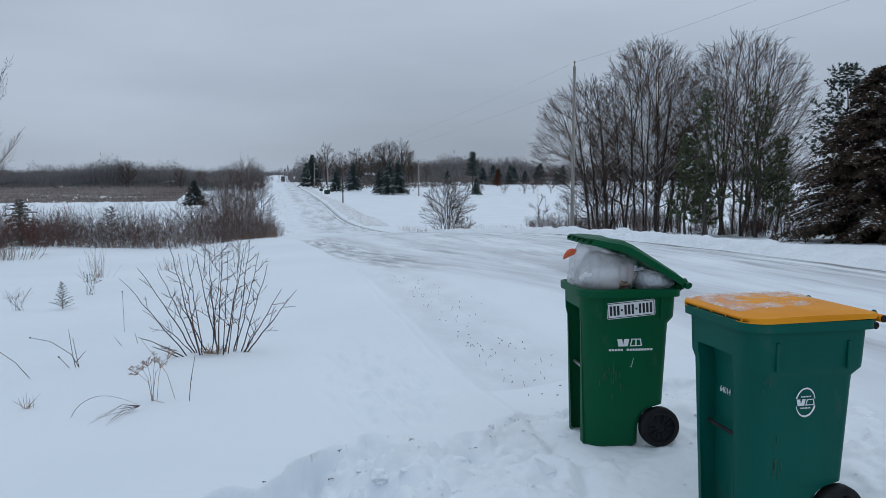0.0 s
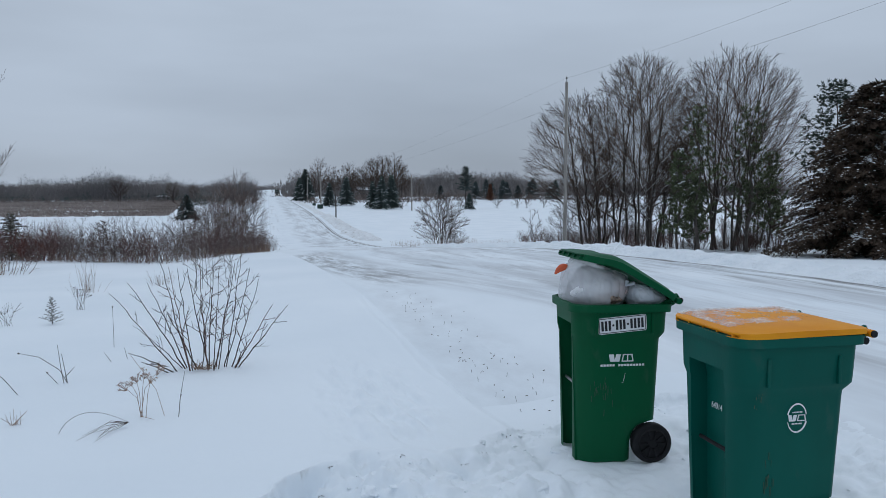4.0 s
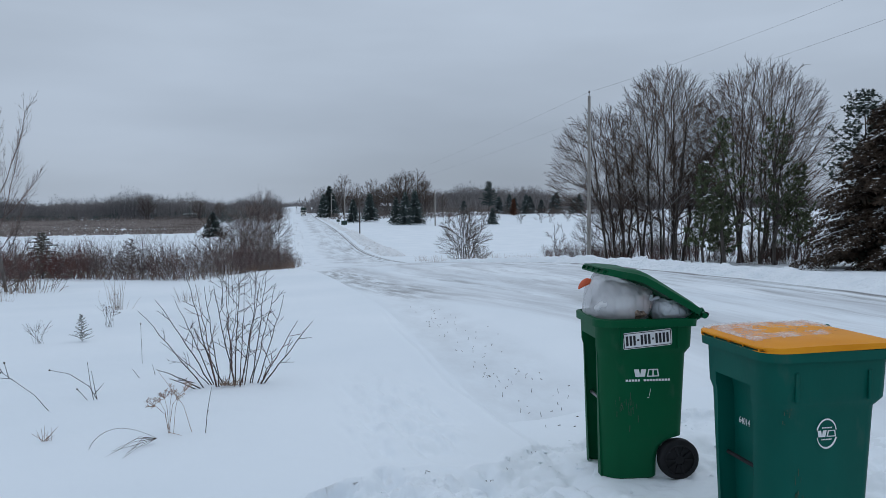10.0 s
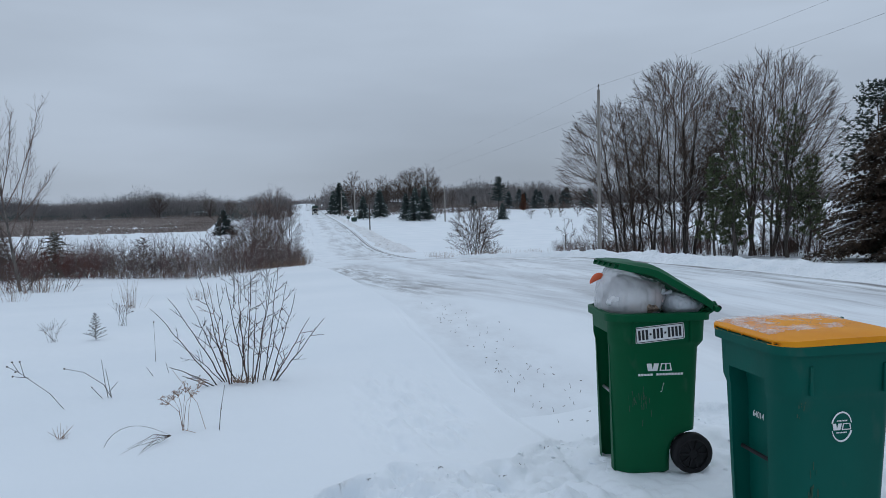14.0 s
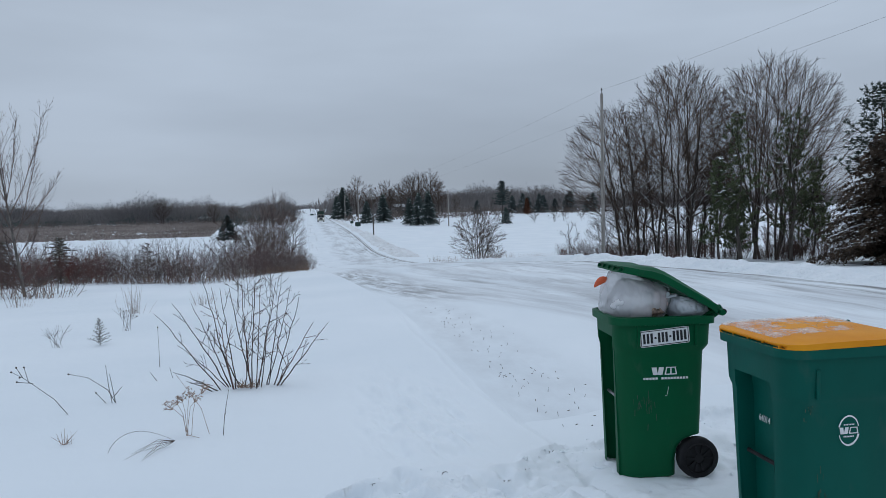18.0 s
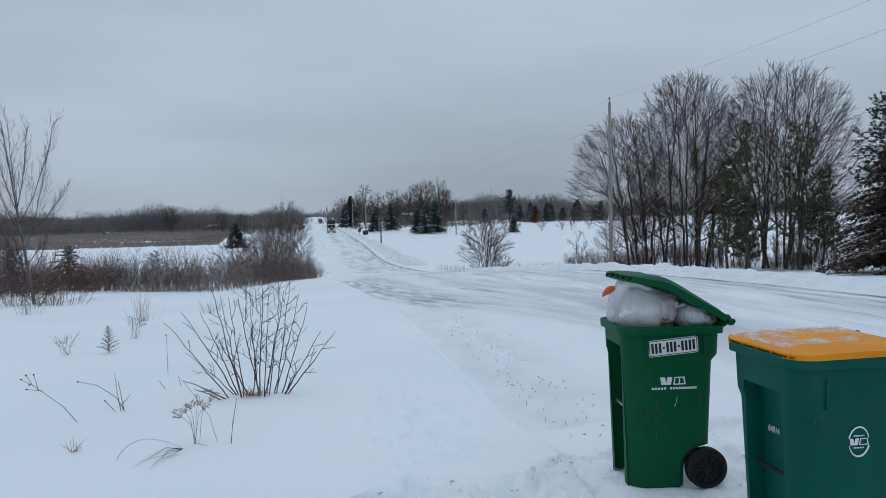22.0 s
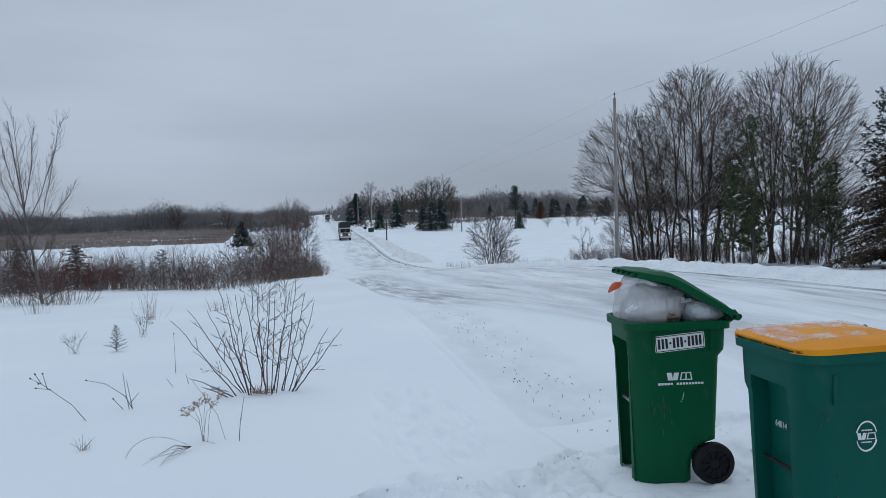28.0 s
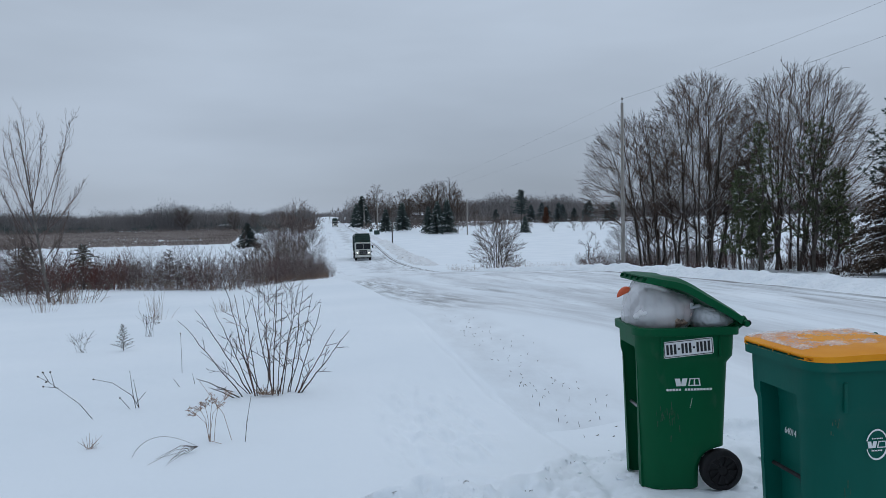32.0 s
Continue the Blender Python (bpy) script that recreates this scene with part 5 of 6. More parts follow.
def shrub(seed, h, stems, twig, label, group, r0=0.012, min_r=0.004, lean=14, splay=0.5, spec=BUSH, specks=0):
    rng = random.Random(seed)
    MIN_R[0], DOME[0] = min_r, (h * 0.4, h * (0.42 if h < 4 else 0.3) + splay * 0.5, h * 0.6)
    t = thing("shrub", label, "shrub", None, group)
    segs = []
    for k in range(stems):
        a, s = rng.uniform(0, 6.283), rng.random() ** 0.6
        p = Vector((math.cos(a) * splay * s, math.sin(a) * splay * s, -0.1))
        d = Vector((math.cos(a) * radians(lean) * s * 1.5, math.sin(a) * radians(lean) * s * 1.5, 1)).normalized()
        grow(rng, segs, p, d, h * rng.uniform(0.45 if h < 4 else 0.72, 1.05), r0 * rng.uniform(0.6, 1), 0, spec)
    part("crown", tube_mesh("crown", segs, twig, 3), twig, t)["kind"] = "stuff"
    DOME[0] = None
    if specks:
        v, f = [], []
        for k in range(specks):
            a, b, _, _ = segs[rng.randrange(len(segs))]
            p = a.lerp(b, rng.random())
            g = rng.uniform(0.01, 0.024)
            n = len(v)
            v += [tuple(p + Vector((math.cos(x) * g, math.sin(x) * g, 0.004))) for x in (0.3, 2.4, 4.5)] + [tuple(p + Vector((0, 0, g * 0.7)))]
            f += [(n, n + 1, n + 3), (n + 1, n + 2, n + 3), (n + 2, n, n + 3)]
        part("snow_load", quick_mesh("snow_load", v, f, M_SNOW), M_SNOW, t, "flecks of snow on the twigs")["kind"] = "stuff"
    return t


def scatter(protos, places, seed):
    rng = random.Random(seed)
    used = set()
    for x, y, s in places:
        k = rng.randrange(len(protos))
        m = ground_at(x, y) @ pose(0, 0, 0, 0, 0, rng.uniform(0, 360))
        if k not in used:
            used.add(k)
            ob = protos[k]
            ob.matrix_basis = m
        else:
            ob = copy_thing(protos[k], m)
        ob.scale = (s, s, s * rng.uniform(0.85, 1.1))
    for k, ob in enumerate(protos):
        if k not in used:
            ob.matrix_basis = ground_at(*places[0][:2])



def hedge_y(x):
    """The near edge of the hedge: it bulges towards the drive."""
    return np.interp(x, (-18, -10, -8, -6, -3.8, -2.9, -1.2, 0), (33.5, 31.5, 30.0, 28.0, 25.9, 26.4, 31.5, 34))


rng = random.Random(5)
lab_b, lab_r = "tangled leafless brown shrub rising from the snow", "tangled leafless reddish shrub rising from the snow"
row = [shrub(60 + k, 2.1, 15, M_TWIG_HEDGE if k % 3 else M_TWIG_RED, lab_b if k % 3 else lab_r, "hedge of shrubs", 0.011, 0.004, 26, 0.8, BUSH, 150) for k in range(6)]
places = []
for k in range(92):
    f = k / 91
    x = -17 + 16.2 * f + rng.uniform(-0.5, 0.5)
    y = float(hedge_y(x)) + 5.5 * rng.random() ** 1.4
    places.append((x, y, rng.uniform(0.48, 0.9) * (1.2 if rng.random() < 0.12 else 1)))
for k in range(14):
    places += [(-7.5, 22.7, 0.5), (-8.2, 22.4, 0.45), (-8.7, 23.4, 0.8), (-7.2, 23.6, 0.75), (-9.6, 23.8, 0.8)] if k == 0 else []
    places.append((rng.uniform(-2.2, -0.3), rng.uniform(33, 47), rng.uniform(0.4, 0.7)))
scatter(row, places, 7)
red = [shrub(66, 2.0, 34, M_TWIG_WINE, "dense leafless dark red shrub in the hedge", "", 0.011, 0.0045, 24, 0.7, BUSH, 60)]
scatter(red, [(-8.0, 30.2, 0.95), (-8.5, 30.9, 0.8), (-10.2, 30.0, 0.9), (-9.7, 29.2, 0.8), (-4.4, 28.5, 0.6), (-12.8, 33.0, 0.8)], 3)
tallrow = [domed_tree(70 + k, 4.4, 1.45, 10, 8, pose(0, 0, 0), 0.018, 0.0052, 0.62, "shrub", "tall dense leafless brown thicket shrub", "shrub", "tall thicket", base=0.6, waist=0.55, apart=False, first=0.1, twig=M_TWIG_HEDGE) for k in range(2)]
fringe_row = [shrub(170 + k, 1.7, 24, (M_TWIG_HEDGE, M_TWIG_RED)[k], lab_b, "brush at the thicket's foot", 0.010, 0.004, 26, 0.8, BUSH, 70) for k in range(2)]
scatter(fringe_row, [(-3.6, 33.5, 0.9), (-3.0, 32.0, 0.8), (-2.4, 33.2, 0.9), (-1.9, 34.4, 0.95), (-1.3, 36.0, 0.9), (-0.9, 37.4, 0.85), (-0.6, 39.0, 0.75), (-0.2, 40.5, 0.6), (-0.1, 42.5, 0.5), (-1.1, 43.0, 0.8), (-2.9, 35.5, 1.0), (-0.7, 35.2, 0.6), (0.0, 44.5, 0.4)], 17)
scatter(tallrow, [(-3.3, 38.0, 0.52), (-2.2, 38.5, 0.9), (-2.9, 40.8, 0.68), (-1.5, 41.5, 0.98), (-0.9, 40.0, 0.65), (-2.0, 36.0, 0.6),
                  (-10.8, 28.5, 0.5), (-12.0, 28.2, 0.6), (-13.2, 30.0, 0.6), (-11.4, 30.5, 0.5)], 8)
rg = random.Random(44)
segs = []
for k in range(1500):
    u = rg.random()
    x, y = (-15 + 15 * u + rg.uniform(-0.6, 0.3), 0) if k < 900 else (rg.uniform(-2.5, 0.1), rg.uniform(31, 48))
    y = y or float(hedge_y(x)) - 0.4 + rg.uniform(0, 4)
    p = Vector((x, y, float(land_z(x, y)) - 0.03))
    h = rg.uniform(0.15, 0.5)
    segs.append((p, p + Vector((rg.uniform(-.15, .15), rg.uniform(-.1, .1), h)), 0.006, 0.002))
for cx, cy in ((11.9, 45), (12.4, 47), (12.0, 50), (12.8, 53), (13.4, 55), (12.3, 58), (13.8, 51), (12.1, 64), (12.5, 72), (16.5, 47), (15.6, 49), (14.8, 48), (-0.2, 62), (-0.5, 70), (0.1, 80), (-0.4, 92), (0.2, 105), (-0.6, 118)):
    for k in range(40):
        p = Vector((cx + rg.gauss(0, 0.45), cy + rg.gauss(0, 0.6), 0))
        p.z = float(land_z(p.x, p.y)) - 0.03
        segs.append((p, p + Vector((rg.uniform(-.25, .25), rg.uniform(-.2, .2), rg.uniform(0.25, 0.7))), 0.007, 0.003))
tagged(new("verge_grass", tube_mesh("verge_grass", segs, M_STRAW, 3)), "thin dry grass stems along hedge and verge", "grass", kind="stuff")
rbush = [shrub(76 + k, 1.5, 22, M_TWIG_RED if k else M_TWIG, "low leafless roadside undergrowth", "undergrowth by the stand", 0.011, 0.0045, 18, 0.6) for k in range(3)]
scatter(rbush, [(rng.uniform(17, 35), rng.uniform(44, 50), rng.uniform(0.4, 0.85)) for k in range(34)] + [(rng.uniform(21, 40), rng.uniform(50, 62), rng.uniform(0.8, 1.6)) for k in range(34)] + [(rng.uniform(28.5, 33.5), rng.uniform(39.5, 44), rng.uniform(0.7, 1.3)) for k in range(9)], 9)
domed_tree(80, 3.7, 2.1, 9, 9, ground_at(12.6, 55.0), 0.034, 0.0082, 0.62, "shrub", "rounded leafless shrub at the field's edge", "shrub", "")
for k, (x, y) in enumerate(((13.6, 53.5), (13.2, 54.6), (11.9, 54.5))):
    domed_tree(86 + k, 1.2, 0.75, 7, 5, ground_at(x, y), 0.012, 0.006, 0.4, "shrub", "low leafless brush at the field's edge", "shrub", "brush at the field's edge", base=0.7, apart=False)
domed_tree(83, 2.7, 0.75, 2, 6, ground_at(17.2, 47.5), 0.022, 0.008, 0.35, "shrub", "small leafless shrub among dry roadside grass", "shrub", "")


# ---------------------------------------------------------------- near plants in the snow
def stalk(segs, pts, r0, r1):
    n = len(pts) - 1
    for k in range(n):
        segs.append((Vector(pts[k]), Vector(pts[k + 1]), r0 + (r1 - r0) * k / n, r0 + (r1 - r0) * (k + 1) / n))


front = thing("bare_shrub", "leafless multi-stemmed shrub standing in smooth snow", "shrub", ground_at(-0.585, 7.35))
rng = random.Random(21)
MIN_R[0] = 0.003
TWIGS = ((4, 2, 38, 0.5, 0.04, 0.35), (3, 0, 0, 0, 0.04, 0))


def shrub_stem(x, tip, high, bow, kids):
    """One stem from its foot at x, arching to its tip, with short side twigs."""
    segs = []
    y0, y1 = rng.uniform(-0.08, 0.1), rng.uniform(-0.3, 0.3)
    a, c = Vector((0.025 + x * 0.75, y0, -0.08)), Vector((0.015 + tip * 0.9, y0 + y1, high * 0.95))
    b = (a + c) / 2 + Vector((0, 0, bow))
    pts = []
    for k in range(11):
        f = k / 10
        p = a.lerp(b, f).lerp(b.lerp(c, f), f)
        pts.append(p + Vector((rng.uniform(-1, 1), rng.uniform(-1, 1), 0)) * 0.009)
    r = rng.uniform(0.0055, 0.0078)
    stalk(segs, pts, r, r * 0.32)
    size = (c - a).length
    for k in range(max(1, kids - 1)):
        f = 0.28 + 0.68 * (k + rng.random()) / kids
        i = min(9, int(f * 10))
        d = (pts[i + 1] - pts[i]).normalized()
        d.rotate(Matrix.Rotation(radians(rng.choice((-1, 1)) * rng.uniform(25, 60)), 3, Vector((rng.uniform(-0.5, 0.5), 1, 0)).normalized()))
        grow(rng, segs, pts[i].lerp(pts[i + 1], f * 10 - i), d, size * rng.uniform(0.12, 0.3) * (1.25 - 0.7 * f), r * 0.5, 0, TWIGS)
    wood = M_TWIG_RED if rng.random() < 0.15 else M_TWIG_DARK
    part("stem", tube_mesh("stem", segs, wood, 5), wood, front)


for row in ((-.29, -.94, .77, .02, 3), (-.23, -.76, .87, .03, 4), (-.23, -.58, .86, .03, 4), (-.2, -.44, 1.09, 0, 4), (-.2, -.34, 1.03, 0, 4), (-.17, -.24, 1.03, 0, 5), (0, -.18, 1.0, 0, 5), (0, -.04, 1.06, 0, 5), (0, .1, 1.1, 0, 6), (.06, .12, 1.0, 0, 5), (.06, .3, 1.06, -.02, 6), (.18, .36, 1.1, -.02, 6), (.18, .46, 1.03, -.03, 6)):
    shrub_stem(*row)
for row in ((.25, .54, .9, -.04, 6), (.25, .67, .64, -.03, 5), (.28, .83, .61, .0, 4), (-.23, -.74, .44, .04, 3), (-.29, -.73, .24, .05, 2), (-.35, -.62, .13, .04, 2), (-.23, -.66, .0, .08, 1), (.28, .43, .28, .03, 2), (.28, .4, .2, .03, 2), (0, -.08, .7, 0, 4), (-.11, -.37, .6, .02, 3), (.06, .21, .64, 0, 3), (-.08, .04, .9, 0, 5), (.12, .24, .95, 0, 5)):
    shrub_stem(*row)
segs = []
for k in range(40):
    a = rng.uniform(0, 6.283)
    p = Vector((rng.uniform(-0.1, 0.08), rng.uniform(-0.12, 0.0), 0.02))
    segs.append((p, p + Vector((math.cos(a) * 0.07, math.sin(a) * 0.05, rng.uniform(0.0, 0.09))), 0.004, 0.001))
part("leaf_litter", tube_mesh("leaf_litter", segs, M_STRAW, 3), M_STRAW, front, "tan dead leaves at the base")


domed_tree(84, 0.85, 0.38, 5, 5, ground_at(-1.25, 15.2), 0.007, 0.0026, 0.3, "shrub", "small thin leafless shrub in the snow", "shrub", "", base=0.5, apart=False)
domed_tree(85, 0.6, 0.3, 4, 4, ground_at(-0.8, 16.2), 0.006, 0.0026, 0.3, "shrub", "small thin leafless shrub in the snow", "shrub", "", base=0.5, apart=False)


def weed(name, label, x, y, lines, heads=(), material=None, r=0.003, category="dead plant", head_r=0.009):
    t = thing(name, label, category, ground_at(x, y))
    segs = []
    for pts in lines:
        stalk(segs, pts, r, r * 0.5)
    part("stalk", tube_mesh("stalk", segs, material or M_TWIG_DARK, 4), material or M_TWIG_DARK, t)
    for p in heads:
        bm = bmesh.new()
        bmesh.ops.create_icosphere(bm, subdivisions=1, radius=head_r)
        part("seed_head", bm, material or M_TWIG_DARK, t, "", Matrix.Translation(p))
    return t


def dried_umbel(x, y, seed, h):
    rg = random.Random(seed)
    lines = []
    for k in range(6):
        tx, ty = -0.12 + 0.046 * k + rg.uniform(-0.02, 0.02), rg.uniform(-0.08, 0.08)
        hh = h * rg.uniform(0.5, 1.05)
        base = (rg.uniform(-0.02, 0.02), 0, -0.05)
        mid_ = (base[0] + tx * 0.3, ty * 0.3, hh * 0.6)
        lines.append([base, mid_, (tx, ty, hh)])
        for j in range(9):
            a = rg.uniform(0, 6.283)
            e = (tx + 0.03 * math.cos(a), ty + 0.045 * math.sin(a), hh + rg.uniform(-0.03, 0.03))
            lines.append([(tx * 0.8, ty * 0.8, hh * 0.85), e])
            for q in range(4):
                lines.append([e, (e[0] + rg.uniform(-0.02, 0.02), e[1] + rg.uniform(-0.02, 0.02), e[2] + rg.uniform(-0.015, 0.015))])
    lines.append([(0.16, 0.0, -0.03), (0.1, 0, 0.2), (-0.08, 0, 0.48)])
    lines.append([(0.0, -0.05, 0.02), (0.14, -0.1, -0.01)])
    return weed("dried_umbel", "tan dried flower stalks with ragged heads", x, y, lines, (), M_UMBEL, 0.0021)


dried_umbel(-0.915, 5.84, 3, 0.34)
weed("thin_twig", "short bare twig poking from snow", -0.66, 5.77, [[(0, 0, -0.05), (0.02, 0, 0.15), (0.055, 0, 0.34)], [(0.02, 0, 0.15), (0.03, 0, 0.17)]])


def bent_grass(x, y, w, h, tail, seed):
    rg = random.Random(seed)
    lines = [[(-0.05 + w * f, 0.05 * f, h * math.sin(math.pi * 0.88 * f ** 0.7) - 0.02) for f in [k / 16 for k in range(17)]]]
    ex, ez = lines[0][-1][0], lines[0][-1][2]
    for k in range(9):
        a = rg.uniform(-0.9, 0.2)
        ln = tail * rg.uniform(0.4, 1.0)
        lines.append([(ex, 0.05, ez), (ex - ln * 0.4, 0.02 + a * 0.05, ez - 0.01 + rg.uniform(-0.02, 0.04)), (ex - ln * 0.8, a * 0.3 - 0.05, max(0.0, ez - 0.03 + rg.uniform(-0.03, 0.02)))])
    return weed("bent_grass", "arching dried grass stem bowed onto the snow", x, y, lines, (), M_TWIG, 0.0017, "dead plant")


bent_grass(-1.37, 5.55, 0.45, 0.15, 0.36, 5)
weed("grass_tuft", "small dry tuft almost buried in snow", -1.76, 5.82, [[(rng.uniform(-.04, .04), 0, -0.02), (rng.uniform(-.09, .09), rng.uniform(-.05, .05), rng.uniform(0.03, 0.12))] for k in range(14)], (), M_UMBEL, 0.0018)
weed("seed_stalk", "leaning stalk with small dark seed heads", -1.98, 6.74, [[(0, 0, -0.05), (-0.14, 0.0, 0.14), (-0.38, 0.02, 0.33), (-0.47, 0.03, 0.38)], [(-0.38, 0.02, 0.33), (-0.42, 0, 0.42)], [(-0.30, 0.01, 0.28), (-0.42, 0, 0.30)], [(-0.33, 0, 0.29), (-0.36, 0, 0.42)]],
     [(-0.47, 0.03, 0.38), (-0.42, 0, 0.42), (-0.42, 0, 0.30), (-0.36, 0, 0.42), (-0.40, 0.01, 0.335)])
weed("seed_stalk", "forked dead stalk with dark tips", -1.74, 7.08, [[(0, 0, -0.05), (-0.03, 0, 0.14), (-0.05, 0, 0.34)], [(0.03, 0, -0.02), (-0.04, 0, 0.12), (-0.2, 0, 0.24), (-0.36, 0, 0.28)], [(0.02, 0, 0), (-0.02, 0, 0.26)], [(-0.06, 0, 0), (-0.14, 0, 0.1)], [(0, 0, 0.05), (0.08, 0, 0.14)]],
     [(-0.36, 0, 0.28), (-0.14, 0, 0.1)], None, 0.0034, "dead plant", 0.009)
weed("thin_twig", "single upright dry stem in the snow", -1.64, 8.7, [[(0, 0, -0.05), (0, 0, 0.2), (-0.005, 0, 0.44)]], [(-0.005, 0, 0.44)], M_TWIG, 0.0026, "dead plant", 0.01)
weed("thin_twig", "short slanting twigs poking from snow", -1.5, 7.9, [[(0, 0, -0.03), (-0.08, 0, 0.09)], [(0.12, 0.1, -0.03), (0.09, 0.1, 0.11)]], (), None, 0.003)
conifer("spruce_seedling", "tiny conifer seedling poking from the snow", 90, 0.37, 0.17, 44, 16, 0.03, M_SEEDLING, ground_at(-2.83, 10.95), droop=0.0, rise=0.35)
for x, y, s, seed in ((-3.40, 11.0, 0.3, 91), (-2.83, 12.4, 0.36, 92)):
    rg = random.Random(seed)
    lines, heads = [], []
    for k in range(11):
        tx = rg.uniform(-0.22, 0.22)
        hh = s * rg.uniform(0.6, 1.1)
        lines.append([(0.012 * k - 0.04, 0, -0.03), (tx * 0.5, 0.02, hh * 0.6), (tx, 0.05, hh)])
        for j in range(3):
            e = (tx * 0.7 + rg.uniform(-0.08, 0.08), 0.02 + rg.uniform(-0.06, 0.06), hh * rg.uniform(0.6, 1.05))
            lines.append([(tx * 0.5, 0.02, hh * 0.6), e])
            heads.append(e)
    weed("weed_clump", "dead weed clump with dark seed heads", x, y, lines, heads[:9] if y > 12 else (), None, 0.0016, "dead plant", 0.011)
for x, y, h, seed in ((-3.3, 15.4, 0.55, 95), (-2.2, 16.5, 0.3, 96), (-6.5, 18.5, 0.5, 97)):
    rg = random.Random(seed)
    lines = [[(b * 0.7, c, -0.03), (b, c, q * 0.6), (b * 1.2 + rg.gauss(0, 0.05), c, q)] for b, c, q in [(rg.gauss(0, 0.14), rg.uniform(-.1, .1), h * rg.uniform(0.35, 1.1)) for k in range(34)]]
    weed("dry_grass", "clump of tan dry grass", x, y, lines, (), M_STRAW, 0.0019)

# stubble along the shoulder, too many to count
rg = random.Random(33)
segs = []
for k in range(95):
    y = 5.4 + 7.5 * rg.random() ** 1.2
    x = 1.80 + abs(rg.gauss(0, 0.3)) + 0.02 * (y - 5)
    z = float(shoulder_z(x, np.array(y)))
    z = max(z, float(snow_z(np.array([x]), np.array([y]))[0]))
    h = rg.uniform(0.01, 0.045) if rg.random() < 0.35 else 0.008
    a = rg.uniform(0, 6.283)
    ln = 0.028 if h < 0.02 else 0.010
    segs.append((Vector((x, y, z - 0.005)), Vector((x + ln * math.cos(a), y + ln * math.sin(a), z + h)), 0.0022 if h > 0.01 else 0.004, 0.0014 if h > 0.01 else 0.003))
tagged(new("grass_stubble", tube_mesh("grass_stubble", segs, M_TWIG_DARK, 4)), "dark grass stubble and dirt crumbs along the shoulder", "stubble", kind="stuff")

# crumbs and clods of broken snow crust, too many to count
rg = random.Random(71)
clod_v, clod_f = [], []
for k in range(380):
    x = rg.uniform(-1.1, 3.0)
    edge = float(ridge_y(np.array([x]))[0])
    y = edge - abs(rg.gauss(0, 0.35)) if k % 2 else rg.uniform(2.9, edge)
    r = 0.004 + 0.014 * rg.random() ** 3
    z = float(snow_z(np.array([x]), np.array([y]))[0]) 
    n = len(clod_v)
    for a, b, c in ((1, 0, 0), (-1, 0, 0), (0, 1, 0), (0, -1, 0), (0, 0, 1), (0, 0, -1), (.6, .6, .5), (-.6, .6, .5), (-.6, -.6, .5), (.6, -.6, .5)):
        w = r * rg.uniform(0.75, 1.25)
        clod_v.append((x + a * w, y + b * w, z + c * w * 0.75))
    for a, b, c in ((0, 2, 6), (2, 1, 7), (1, 3, 8), (3, 0, 9), (4, 9, 6), (4, 6, 7), (4, 7, 8), (4, 8, 9), (0, 6, 9), (2, 7, 6), (1, 8, 7), (3, 9, 8)):
        clod_f.append((n + a, n + b, n + c))
tagged(new("snow_crumbs", quick_mesh("snow_crumbs", clod_v, clod_f, M_SNOW, True)), "loose crumbs and clods of broken snow crust", "snow", kind="stuff")

for k, (x, y, r, flat) in enumerate(((0.78, 4.27, 0.14, 0.5), (0.72, 3.97, 0.08, 0.6), (0.54, 4.08, 0.09, 0.6), (0.26, 4.06, 0.13, 0.35), (1.02, 4.3, 0.11, 0.5), (1.27, 4.05, 0.1, 0.5), (1.5, 3.95, 0.09, 0.45), (0.0, 3.95, 0.08, 0.5), (1.85, 4.28, 0.1, 0.45), (1.87, 4.43, 0.11, 0.5), (1.98, 4.17, 0.06, 0.35))):
    clod = thing("snow_clod", "broken lump of snow crust beside the bins", "snow", ground_at(x, y, -0.025), "clods by the bins")
    bm = bmesh.new()
    bmesh.ops.create_icosphere(bm, subdivisions=4, radius=1)
    for v in bm.verts:
        p = v.co
        q = p * 1.4 + Vector((k * 3.0, 0, 0))
        w = 0.8 + 0.45 * noise.noise(q) + 0.2 * abs(noise.noise(q * 2.5)) + 0.1 * noise.noise(q * 6)
        v.co = Vector((p.x * 1.25, p.y * 0.8, p.z * flat * 0.75)) * (r * w)
    part("lump", bm, M_SNOW, clod, "", pose(0, 0, 0, 0, 0, k * 37), True)

# bits of dead grass that stick out of the broken crust
for x, y in ((-0.3, 3.86), (-0.1, 4.0), (0.05, 4.1), (0.27, 4.3), (0.5, 4.3), (1.15, 4.42), (-0.22, 3.93), (0.34, 4.46), (0.78, 4.5), (1.3, 4.5), (1.55, 4.75)):
    weed("grass_scrap", "scrap of dead grass in the broken snow crust", x, y, [[(0.02 * k, 0, -0.03), (0.02 * k + rg.uniform(-.01, .01), 0, 0.01), (0.02 * k + rg.uniform(-.025, .025), rg.uniform(-.02, .02), rg.uniform(0.003, 0.018))] for k in range(2)], (), M_TWIG_DARK, 0.0022)

